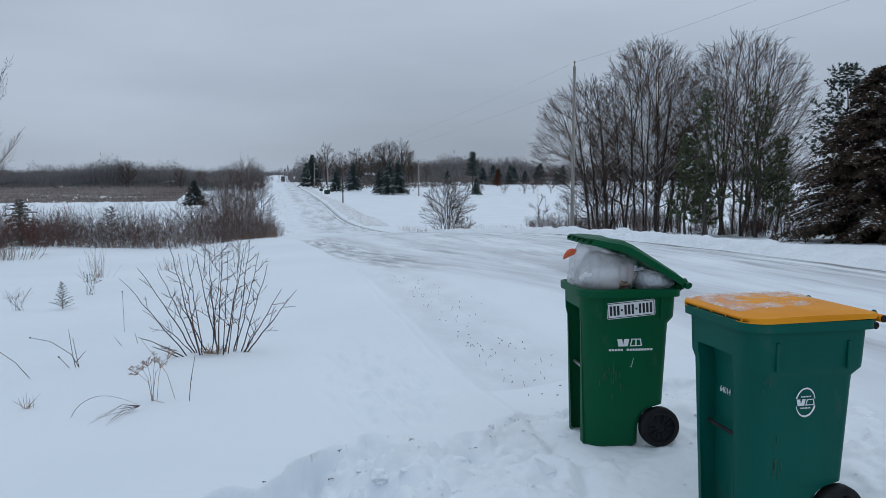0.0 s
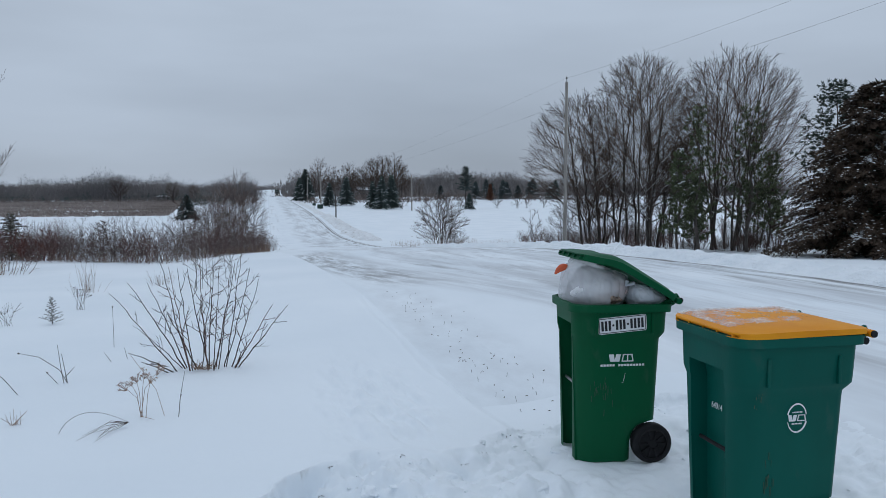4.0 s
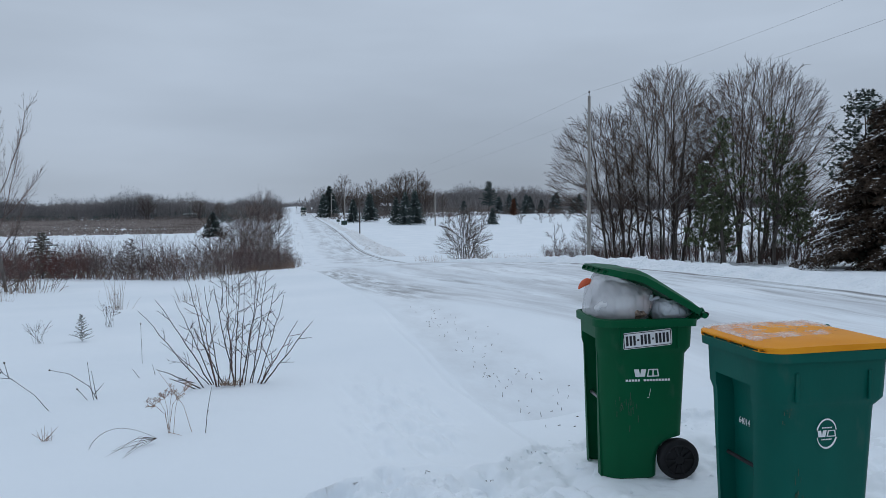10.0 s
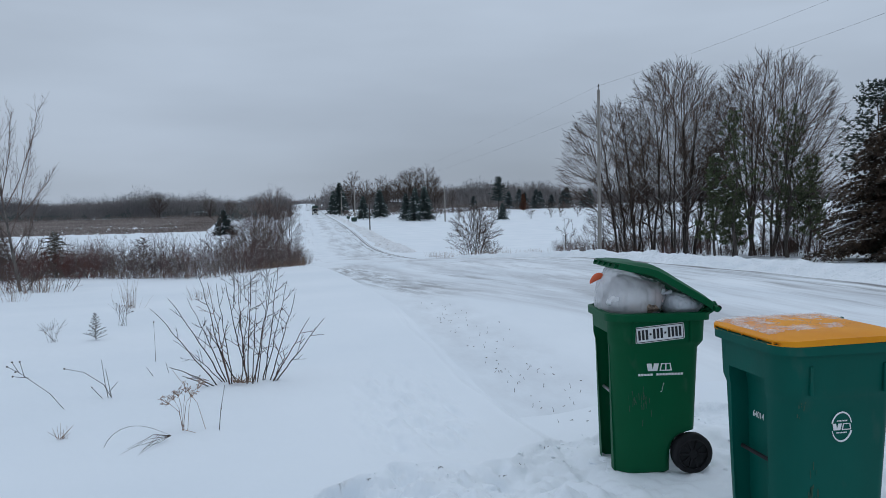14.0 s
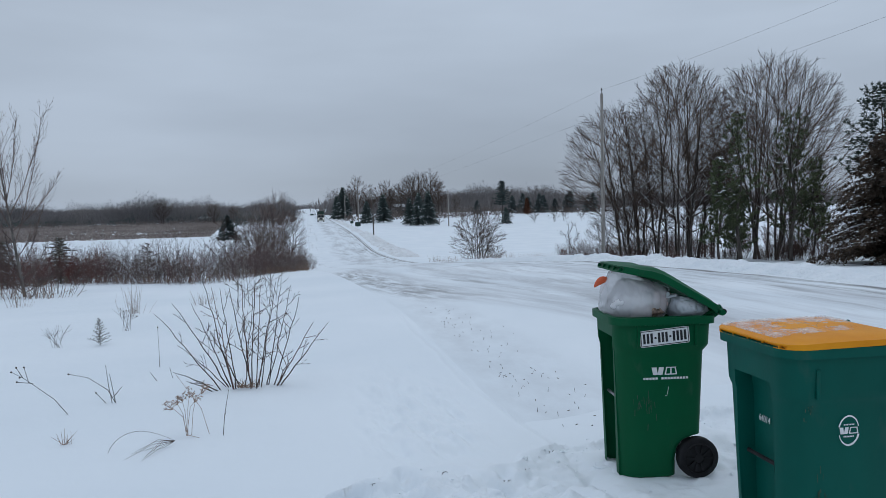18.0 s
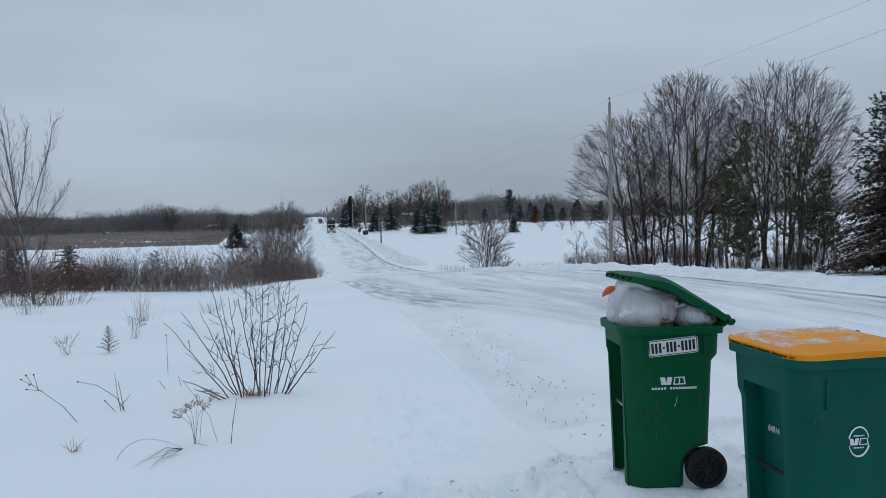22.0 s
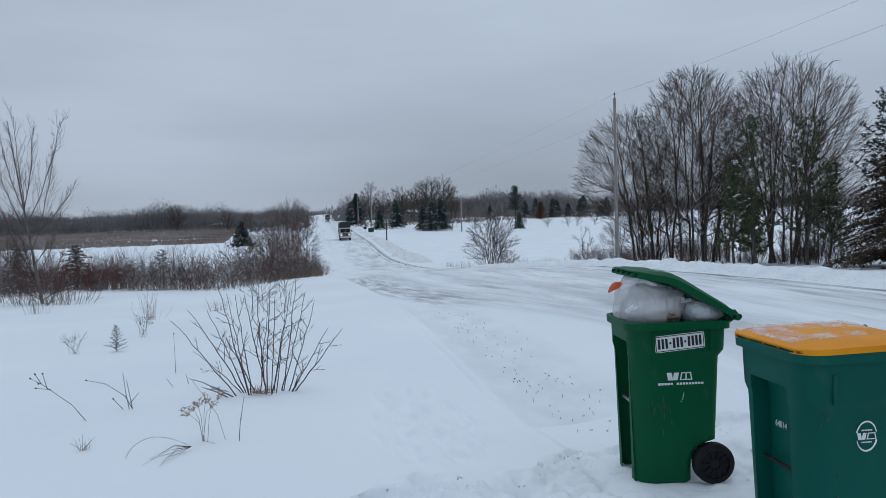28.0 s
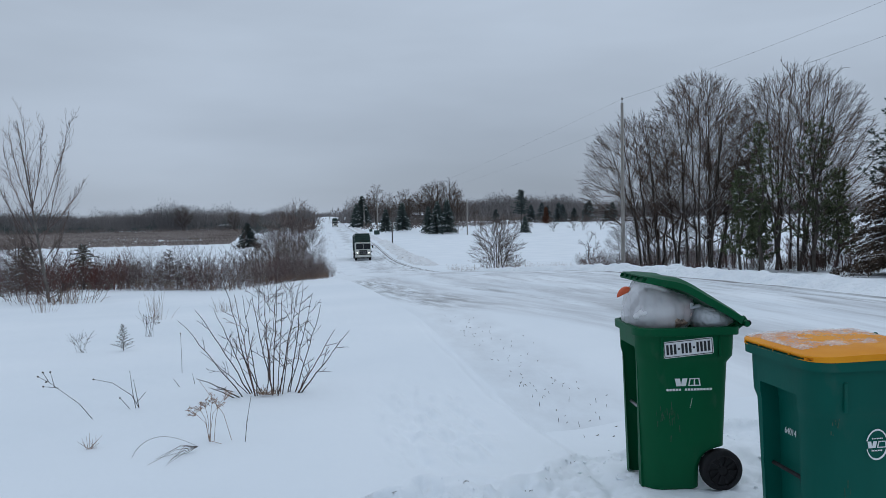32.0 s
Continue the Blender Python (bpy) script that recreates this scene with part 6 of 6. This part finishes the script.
# young conifers and a bare sapling in the hedge
for k, (x, y, h, r) in enumerate(((-9.7, 32.2, 1.8, 1.15), (-10.9, 29.6, 1.7, 1.1), (-13, 29, 2.2, 1.2), (-11.9, 27.6, 1.2, 1.0))):
    conifer("young_spruce", "young conifer with snow-dusted sparse boughs", 100 + k, h, r, 60, 80, 0.13, M_NEEDLE_YOUNG, ground_at(x, y), droop=0.2, rise=0.15, snow=0.9, group="young conifers", shape=0.75, ragged=0.25)
conifer("young_larch", "thin bare brown young conifer in the hedge", 108, 1.5, 0.85, 34, 30, 0.11, M_TWIG, ground_at(-6.2, 31.3), droop=-0.05, rise=0.2, snow=0.06, shape=0.7, ragged=0.3)
domed_tree(131, 2.4, 0.8, 2, 7, ground_at(-3.1, 30.6), 0.014, 0.0048, 0.4, "bare_sapling", "small leafless sapling standing out of the hedge", "tree", "")


def forked_sapling(x, y, seed):
    """A slender sapling: a leaning stem that forks into long upswept limbs."""
    rg = random.Random(seed)
    t = thing("bare_sapling", "slender leafless sapling with spreading upswept limbs", "tree", ground_at(x, y))
    MIN_R[0] = 0.003
    segs = []
    line = bend(Vector((0, 0, -0.2)), Vector((-0.3, 0, 2.0)), Vector((-0.75, 0.1, 5.2)), 14)
    trunk = part("trunk", rod_mesh("trunk", line, 0.05, 0.008, M_BARK_PALE), M_BARK_PALE, t)
    fine = ((5, 4, 32, 0.5, 0.05, 0.2), (3, 3, 30, 0.5, 0.05, 0.2), (2, 0, 0, 0, 0.04, 0))
    for k in range(10):
        f = 0.62 + 0.36 * (k + rg.random()) / 10
        i = min(13, int(f * 14))
        d = (line[i + 1] - line[i]).normalized() + Vector((rg.uniform(-1, 1), rg.uniform(-1, 1), 0)) * 0.6
        twigs = []
        grow(rg, twigs, line[i], d.normalized(), rg.uniform(0.5, 1.1) * (1.4 - f), 0.008, 0, fine)
        part("limb", tube_mesh("limb", twigs, M_TWIG_HEDGE, 3), M_TWIG_HEDGE, trunk)["kind"] = "stuff"
    for f, tx, ty, tz in ((0.48, -1.2, 0.2, 4.4), (0.5, 0.62, 0.2, 5.2), (0.44, 0.96, 0.1, 3.4), (0.55, -0.45, -0.3, 5.3), (0.6, -1.05, 0.3, 4.9), (0.36, -1.2, -0.2, 3.4), (0.3, 0.7, -0.3, 2.6), (0.25, -1.0, 0.3, 2.4),
                          (0.62, 0.1, -0.4, 5.0), (0.4, 0.35, 0.4, 4.4), (0.1, 0.75, 0.0, 0.65), (0.08, -0.7, -0.1, 0.7), (0.14, -0.9, 0.2, 1.5), (0.16, 0.6, 0.1, 1.5), (0.2, -0.6, 0.3, 1.9), (0.05, 0.45, -0.2, 0.5), (0.22, 0.5, -0.3, 2.0)):
        k = int(f * 14)
        at, tip = line[k], Vector((tx, ty, tz))
        size = (tip - at).length
        arm = bend(at, (at + tip) / 2 + Vector(((tx - at.x) * 0.16, 0, -0.07 * size)), tip, 9)
        segs = []
        stalk(segs, [p + Vector((rg.uniform(-1, 1), rg.uniform(-1, 1), rg.uniform(-1, 1))) * 0.025 for p in arm], 0.016, 0.006)
        for q in range(18):
            g = 0.15 + 0.83 * (q + rg.random()) / 18
            i = min(8, int(g * 9))
            d = (arm[i + 1] - arm[i]).normalized()
            d = (d + Vector((rg.uniform(-1, 1), rg.uniform(-1, 1), rg.uniform(-0.2, 0.8))) * 0.55).normalized()
            grow(rg, segs, arm[i].lerp(arm[i + 1], g * 9 - i), d, size * rg.uniform(0.16, 0.34) * (1.2 - 0.6 * g), 0.0065, 0, fine)
        part("limb", tube_mesh("limb", segs, M_TWIG_HEDGE, 3), M_TWIG_HEDGE, trunk)["kind"] = "stuff"
    return t


forked_sapling(-7.86, 23.0, 117)
weed("dry_grass", "bent tan grass at the sapling's foot", -7.2, 22.0, [[(b, c, -0.03), (b * 1.15, c, q * 0.7), (b * 1.3 + rg.uniform(-.12, .12), c, q)] for b, c, q in [(rg.gauss(0, 0.45), rg.uniform(-.3, .3), rg.uniform(0.1, 0.5)) for k in range(60)]], (), M_STRAW, 0.005)

# ---------------------------------------------------------------- poles and wires
def pole(x, y, z0, z1, r, arm=True, label="weathered grey wooden utility pole beside the road"):
    t = thing("utility_pole", label, "utility pole", pose(x, y, z0), "roadside poles")
    part("shaft", cyl(r, z1 - z0 + 0.3, pose(0, 0, -0.3), 14, r * 0.72), M_POLE if arm else M_BARK, t)
    if arm:
        part("top_pin", cyl(0.03, 0.25, pose(0, 0, z1 - z0 - 0.02), 8), M_STEEL, t)
        part("insulator", cyl(0.06, 0.14, pose(0, 0, z1 - z0 + 0.2), 10, 0.03), M_BARK, t)
        part("bracket", box(0.1, 0.22, 0.1, pose(0, 0.1, z1 - z0 - 1.55), 0.01), M_STEEL, t)
    return t


def wire(points, sag, r):
    segs = []
    for a, b in zip(points, points[1:]):
        a, b = Vector(a), Vector(b)
        n = 18
        pts = [a.lerp(b, k / n) + Vector((0, 0, -sag * 4 * (k / n) * (1 - k / n))) for k in range(n + 1)]
        stalk(segs, pts, r, r)
    return tagged(new("overhead_wire", tube_mesh("overhead_wire", segs, M_WIRE, 4)), "thin overhead power line between the poles", "wire")


pole(18.8, 45.8, -1.7, 8.95, 0.125)
pole(13.87, 158, -3.4, 4.58, 0.14, False, "short dark wooden pole beside the road")
pole(16.2, 237, -2.9, 7.6, 0.2)
pole(15.3, 300, -1.6, 9.1, 0.2)
pole(16.8, 520, 1.0, 11.9, 0.2)
pole(42.1, 222, -2.9, 8.0, 0.2)
pole(19.6, -18, -0.2, 10.6, 0.17)
wire([(19.6, -18, 11.3), (18.8, 45.8, 9.2), (16.2, 237, 7.8), (15.3, 300, 9.3)], 1.1, 0.0042)
wire([(19.6, -18, 10.3), (18.9, 45.8, 7.65), (16.2, 237, 6.3), (15.3, 300, 7.7)], 0.9, 0.0045)

# ---------------------------------------------------------------- far roadside things
def mailbox(x, y, m_body, w=0.9, low=0.85):
    t = thing("mailbox", "dark green box on a post beside the snowy road", "mailbox", pose(x, y, float(land_z(x, y, False))), "roadside boxes")
    part("post", box(0.12, 0.12, 1.0, pose(0, 0, -0.1), 0.01), M_POLE, t)
    bm = box(w, w * 1.1, w * 0.78, pose(0, 0, low), 0.08)
    part("box", bm, m_body, t)
    return t


mailbox(13.2, 222, M_TBODY)
mailbox(14.4, 214, M_TBODY, 1.5, 0.3)
wheelie_bin("wheelie_bin", "dark wheeled bin far along the road", pose(12.0, 330, float(land_z(12.0, 330, False)), 0, 0, 60), M_TEAL, M_BLACK, 0)
wheelie_bin("wheelie_bin", "dark wheeled bin far along the road", pose(11.9, 326, float(land_z(11.9, 326, False)), 0, 0, 80), M_BLACK, M_BLACK, 0)


def house(x, y, w, d, h, turn):
    t = thing("farmhouse", "low house with snow-covered roof among trees", "house", ground_at(x, y) @ pose(0, 0, 0, 0, 0, turn))
    part("wall", box(w, d, h, pose(0, 0, -0.5)), M_WALL, t)
    bm = bmesh.new()
    hw, hd = w / 2 + 0.4, d / 2 + 0.5
    vs = [bm.verts.new(p) for p in ((-hw, -hd, h - 0.6), (hw, -hd, h - 0.6), (hw, hd, h - 0.6), (-hw, hd, h - 0.6), (-hw, 0, h + 0.9), (hw, 0, h + 0.9))]
    for f in ((0, 1, 5, 4), (2, 3, 4, 5), (0, 4, 3), (1, 2, 5), (0, 3, 2, 1)):
        bm.faces.new([vs[i] for i in f])
    part("roof", bm, M_ROOF, t, "snow-covered roof")
    for k in range(4):
        wx = -w / 2 + w * (k + 0.6) / 4.2
        win = part("window", box(1.2, 0.08, 1.3, pose(wx, -d / 2, 0.9), 0.02), M_WHITE, t)
        part("pane", box(1.0, 0.04, 1.1, pose(wx, -d / 2 - 0.06, 1.0)), M_GLASS, win)
    part("door", box(1.0, 0.08, 2.0, pose(0.2, -d / 2 - 0.01, -0.2), 0.02), M_TWIG_RED, t)
    return t


house(53.6, 432, 6.4, 6, 4.6, 8)
house(-80, 640, 10, 9, 4, -12)

conifer("spruce_tree", "dark green conical spruce on the snowy field", 119, 6.3, 3.3, 170, 130, 0.42, M_NEEDLE_FIELD, ground_at(-19.6, 197), droop=0.2, rise=0.05, snow=0.3, shape=0.85)
# spruces and bare trees round the far farm
far_spruce = [conifer("spruce_tree", "dark green conical spruce dusted with snow", 120 + k, 10, 3.4, 170, 80, 0.55, M_NEEDLE_SPRUCE, pose(0, 0, 0), droop=0.25, rise=0.05, snow=0.22, group="spruces by the field", shape=0.8) for k in range(3)]
scatter(far_spruce, [(32.2, 236, 0.8), (34.7, 233, 0.95), (38.2, 236, 1.08), (20.0, 252, 0.85), (26.6, 262, 1.1), (13.4, 332, 1.0), (15.4, 318, 1.3), (17.6, 330, 0.95), (61.5, 228, 0.6)], 11)
# their paler needles carry the distance haze in the colour
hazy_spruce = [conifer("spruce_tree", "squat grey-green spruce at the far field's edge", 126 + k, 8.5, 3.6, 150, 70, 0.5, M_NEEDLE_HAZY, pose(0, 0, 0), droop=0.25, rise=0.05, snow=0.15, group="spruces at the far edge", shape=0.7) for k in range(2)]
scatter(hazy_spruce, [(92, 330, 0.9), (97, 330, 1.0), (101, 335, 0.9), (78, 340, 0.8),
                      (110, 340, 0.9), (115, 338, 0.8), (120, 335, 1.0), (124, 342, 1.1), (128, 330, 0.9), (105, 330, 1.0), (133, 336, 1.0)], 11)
conifer("white_pine", "tall dark far-off pine with open crown", 130, 13.4, 3.9, 60, 50, 0.7, M_NEEDLE_FIELD, ground_at(62.5, 236), droop=0.05, rise=0.25, bare=0.42, shape=0.6, ragged=0.3)
far_tree = [domed_tree(140 + k, 14.5, (4.6, 3.6, 5.2)[k], (4, 3, 5)[k], 13, pose(0, 0, 0), 0.22, 0.024, 1.5, "bare_tree", "large leafless round-crowned tree behind the farm", "tree", "trees behind the farm", base=0.12, waist=0.56, apart=False) for k in range(3)]
scatter(far_tree, [(23, 345, 1.3), (29, 350, 1.2), (34, 342, 1.05), (38, 352, 1.15), (48, 345, 1.3), (52, 350, 1.52), (57.5, 348, 1.38), (20, 350, 0.9), (62, 355, 1.05), (66, 365, 0.8), (40, 365, 1.0), (31, 368, 1.0), (72, 360, 0.7), (46, 372, 1.0),
                   (-50, 560, 1.0), (-66, 570, 1.1), (-105, 590, 1.4), (-18, 420, 0.7), (-10, 400, 0.6), (-20, 380, 0.65)], 12)
smalls = [domed_tree(150 + k, 4.5, 1.7, 3, 7, pose(0, 0, 0), 0.05, 0.017, 0.9, "bare_tree", "small leafless tree at the field's edge", "tree", "field edge saplings", base=0.15, apart=False) for k in range(2)]
scatter(smalls, [(41, 232, 1.0), (60, 233, 0.8), (65, 236, 0.9), (72, 232, 1.0), (80, 236, 1.2), (84, 238, 1.2), (90, 238, 0.8), (96, 232, 0.9), (102, 235, 0.9), (108, 236, 1), (50, 240, 0.8), (113, 230, 1.0), (118, 236, 0.9)], 13)
conifer("rust_tree", "small rust-brown leafy tree", 160, 7, 1.8, 60, 50, 0.7, M_RUST, ground_at(90, 300), droop=0.0, rise=0.5, shape=0.6, category="tree")


# far woods, stuff
def woods(name, label, rows, seed, h0, h1, material=M_WOODS_HAZY, twig=0.16, per=58):
    rg = np.random.default_rng(seed)
    v, f = [], []
    for (x0, y0), (x1, y1), depth, count in rows:
        for k in range(count):
            u = rg.random()
            x, y = x0 + (x1 - x0) * u, y0 + (y1 - y0) * u + depth * rg.random()
            z = float(land_z(x, y, False))
            h = rg.uniform(h0, h1) * (1.2 if rg.random() < 0.1 else 1) * (0.88 + 0.12 * math.sin(x * 0.045 + seed) + 0.08 * math.sin(x * 0.13))
            n = per
            u = rg.normal(0, 1, (n, 3))
            u *= (rg.random((n, 1)) ** 0.62) / np.linalg.norm(u, axis=1, keepdims=True)
            wide = h * rg.uniform(0.26, 0.42)
            base = np.array([x, y, z + h * 0.56]) + u * np.array([wide, wide, h * 0.38])
            way = u * np.array([0.8, 0.8, 0.5]) + rg.normal(0, 0.35, (n, 3)) + np.array([0, 0, 0.3])
            tip = base + way * h * 0.07
            low = np.arange(n) % 5 < 2
            base[low] = np.array([x, y, z]) + np.stack([rg.normal(0, wide, low.sum()), rg.normal(0, wide, low.sum()), h * 0.45 * rg.random(low.sum())], 1)
            tip[low] = base[low] + np.stack([rg.normal(0, 0.4, low.sum()), rg.normal(0, 0.4, low.sum()), h * rg.uniform(0.08, 0.22, low.sum())], 1)
            side = rg.normal(0, 0.6, (n, 3)) * twig * np.where(low, 1.5, 1.0)[:, None]
            v.append(np.concatenate([base - side, base + side, tip]))
            f.append((n, x, y, z, h))
    verts, faces, off = [], [], 0
    for arr, (n, x, y, z, h) in zip(v, f):
        r = h * 0.012
        trunk = np.array([(x - r, y, z - 1), (x + r, y - r, z - 1), (x, y, z + h * 0.8)])
        verts += [arr, trunk]
        i = np.arange(n)
        faces.append(np.stack([off + i, off + n + i, off + 2 * n + i], 1))
        off += 3 * n
        faces.append(np.array([[off, off + 1, off + 2]]))
        off += 3
    return tagged(new(name, quick_mesh(name, np.concatenate(verts), np.concatenate(faces), material)), label, "woods", kind="stuff")


woods("far_woods", "distant band of bare grey-brown woods", [((-420, 560), (-60, 640), 110, 760), ((-60, 640), (-14, 720), 90, 90)], 1, 13, 23, M_WOODS_HAZY, 0.19, 330)
woods("far_woods", "distant bare woods beyond the snowy field", [((60, 420), (170, 470), 60, 260), ((100, 480), (420, 520), 140, 420), ((15, 420), (70, 430), 60, 90)], 2, 12, 18, M_WOODS_HAZY, 0.17, 330)
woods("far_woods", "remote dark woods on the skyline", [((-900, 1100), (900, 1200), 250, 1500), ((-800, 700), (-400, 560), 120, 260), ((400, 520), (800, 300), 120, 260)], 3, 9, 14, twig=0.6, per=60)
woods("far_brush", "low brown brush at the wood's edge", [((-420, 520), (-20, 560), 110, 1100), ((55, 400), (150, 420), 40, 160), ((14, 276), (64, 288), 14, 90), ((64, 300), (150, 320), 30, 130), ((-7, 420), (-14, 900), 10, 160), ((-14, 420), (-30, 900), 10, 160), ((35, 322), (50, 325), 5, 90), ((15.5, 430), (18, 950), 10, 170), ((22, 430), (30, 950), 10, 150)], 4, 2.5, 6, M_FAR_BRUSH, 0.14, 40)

woods("far_evergreens", "dark evergreens among the far woods", [((-330, 566), (-60, 625), 30, 34), ((-40, 420), (-15, 520), 30, 6)], 6, 7, 12, M_NEEDLE_SPRUCE, 0.14, 260)


def marsh():
    rg = np.random.default_rng(9)
    n = 62000
    x = rg.uniform(-380, -10, n)
    y = 235 + np.clip(0.22 * (x + 60), -25, 12) + 400 * rg.random(n)
    x = np.minimum(x, -0.09 * y - 8 - 12 * rg.random(n))
    keep = (0.6 * np.sin(x * 0.03 + y * 0.02) + 1.3 * np.sin(y * 0.055 + 1 + x * 0.012) + 0.8 * np.sin(x * 0.013 - y * 0.03 + 2) + 0.5 * np.sin(x * 0.07 + y * 0.05) + rg.normal(0, .6, n) > -2.75)
    x, y = x[keep], y[keep]
    z = land_z(x, y, False)
    h = rg.uniform(0.15, 0.9, len(x))
    a = rg.uniform(0, 6.283, len(x))
    w = 0.8
    p0 = np.stack([x - w * np.cos(a), y - w * np.sin(a), z - 0.1], 1)
    p1 = np.stack([x + w * np.cos(a), y + w * np.sin(a), z - 0.1], 1)
    p2 = np.stack([x + rg.normal(0, .4, len(x)), y, z + h], 1)
    i = np.arange(len(x))
    return tagged(new("marsh_grass", quick_mesh("marsh_grass", np.concatenate([p0, p1, p2]), np.stack([i, i + len(x), i + 2 * len(x)], 1), M_MARSH)), "wide band of tan dried marsh grass", "grass", kind="stuff")


marsh()


# ---------------------------------------------------------------- refuse trucks
def truck(label):
    t = thing("refuse_truck", label, "truck", Matrix(), "refuse trucks")
    cab = part("cab", box(2.35, 1.9, 1.75, pose(0, 3.2, 0.95), 0.12), M_CAB, t, "cream cab-over cab")
    part("roof_visor", box(2.2, 0.4, 0.16, pose(0, 4.0, 2.62), 0.05), M_CAB, cab)
    for x in (-0.54, 0.54):
        part("windscreen", box(1.04, 0.03, 0.84, pose(x, 4.15, 1.74), 0.01), M_GLASS, cab, "dark windscreen half")
    part("grille", box(1.15, 0.05, 0.66, pose(0, 4.16, 0.95), 0.02), M_BLACK, cab)
    part("windscreen_post", box(0.05, 0.05, 0.84, pose(0, 4.16, 1.74), 0.01), M_CAB, cab)
    part("step", box(2.3, 0.3, 0.1, pose(0, 4.1, 0.42), 0.02), M_BLACK, t)
    for k in range(4):
        part("grille_bar", box(0.95, 0.03, 0.03, pose(0, 4.2, 1.07 + 0.12 * k)), M_STEEL, cab)
    part("bumper", box(2.45, 0.28, 0.36, pose(0, 4.22, 0.55), 0.05), M_CAB, t, "pale steel bumper")
    for x in (-0.86, 0.86):
        lamp = part("headlight", box(0.24, 0.06, 0.18, pose(x, 4.17, 1.13), 0.02), M_LAMP, t, "lit headlight")
        part("bezel", box(0.44, 0.04, 0.28, pose(x, 4.15, 1.08), 0.02), M_STEEL, lamp)
        part("side_window", box(0.03, 0.9, 0.62, pose(x * 1.37, 3.4, 1.85), 0.01), M_GLASS, cab)
        arm = part("mirror_arm", box(0.3, 0.04, 0.04, pose(x * 1.5, 4.1, 2.25)), M_BLACK, t)
        part("mirror", box(0.2, 0.1, 0.45, pose(x * 1.66, 4.1, 1.9), 0.03), M_BLACK, arm)
        part("door", box(0.03, 1.1, 1.35, pose(x * 1.375, 3.35, 1.15), 0.01), M_CAB, cab)
        part("wiper", box(0.5, 0.02, 0.02, pose(x * 0.6, 4.18, 1.83, 0, 12)), M_BLACK, cab)
        part("marker_light", box(0.12, 0.05, 0.05, pose(x * 0.5, 4.2, 2.74), 0.01), M_ORANGE, cab)
    part("chassis", box(0.9, 8.2, 0.3, pose(0, -0.2, 0.7), 0.02), M_BLACK, t)
    hop = part("body", box(2.45, 5.9, 2.75, pose(0, -1.2, 1.05), 0.18, 0.97), M_TBODY, t, "dark green packer body")
    for k in range(6):
        for x in (-1.23, 1.23):
            part("side_rib", box(0.08, 0.12, 2.3, pose(x, 1.2 - 1.0 * k, 1.2), 0.02), M_TBODY, hop)
    part("hopper_front", box(2.3, 0.5, 1.0, pose(0, 1.95, 2.75), 0.08), M_TBODY, t, "dark green hopper front")
    for k in range(3):
        part("hopper_rib", box(2.32, 0.06, 0.07, pose(0, 2.2, 2.85 + 0.3 * k), 0.02), M_TBODY, t)
    part("canopy", box(2.2, 1.0, 0.3, pose(0, 1.6, 3.75), 0.1), M_TBODY, t)
    part("tailgate", box(2.4, 0.8, 2.6, pose(0, -4.5, 1.1), 0.2), M_TBODY, t)
    for x in (-1.3, 1.3):
        part("lift_arm", box(0.12, 3.0, 0.22, pose(x, 2.2, 1.2), 0.03), M_TBODY, t, "folded lift arm")
    part("mud_guard", box(2.4, 0.06, 0.5, pose(0, -3.3, 0.5), 0.01), M_BLACK, t)
    wheels = []
    for x in (-1.05, 1.05):
        for y in (3.2, -1.9, -3.2):
            w = part("wheel", cyl(0.5, 0.34, pose(-0.17, 0, 0, 0, 90), 24, bevel=0.04), M_BLACK, t, "black tyre", pose(x, y, 0.5), True)
            part("rim", cyl(0.28, 0.36, pose(-0.18, 0, 0, 0, 90), 16, bevel=0.03), M_STEEL, w)
            wheels.append(w)
    return t, wheels


truck1, wheels1 = truck("dark green refuse truck with cream cab, headlights lit, on snowy road")
truck2, wheels2 = truck("second dark green refuse truck following far behind, headlights lit")
T1 = ((0, 500), (5.5, 430), (13, 341), (19, 277), (23, 232), (25.5, 203), (28, 170), (30, 141), (32, 117))
T2 = ((0, 650), (10, 632), (15, 612), (17, 592), (19, 559), (21, 527), (23, 500), (25.5, 450), (28, 405), (30, 380), (32, 350))


def place(table, t):
    ts, ys = zip(*table)
    return float(np.mean([np.interp(t + o, ts, ys) for o in (-0.8, -0.4, 0, 0.4, 0.8)])) if 0.8 < t < 31.2 else float(np.interp(t, ts, ys))


def drive(vehicle, wheels, table, x):
    rows = []
    for k in range(65):
        t = k * 0.5
        y = place(table, t)
        z = float(road_z(x, np.array(y)))
        slope = (float(road_z(x, np.array(y - 2.6))) - float(road_z(x, np.array(y + 2.6)))) / 5.2
        rows.append((t, pose(x, y, z, math.degrees(math.atan(slope)), 0, 180)))
    walk(vehicle, rows)
    y0 = place(table, 0)
    spin = [(k / 30, math.degrees((y0 - place(table, k / 30)) / 0.5)) for k in range(961)]
    for w in wheels:
        at = w.matrix_basis.translation.copy()
        walk(w, [(t, Matrix.Translation(at) @ pose(0, 0, 0, -a)) for t, a in spin])


def motions():
    drive(truck1, wheels1, T1, 5.5)
    drive(truck2, wheels2, T2, 4.5)


motions()
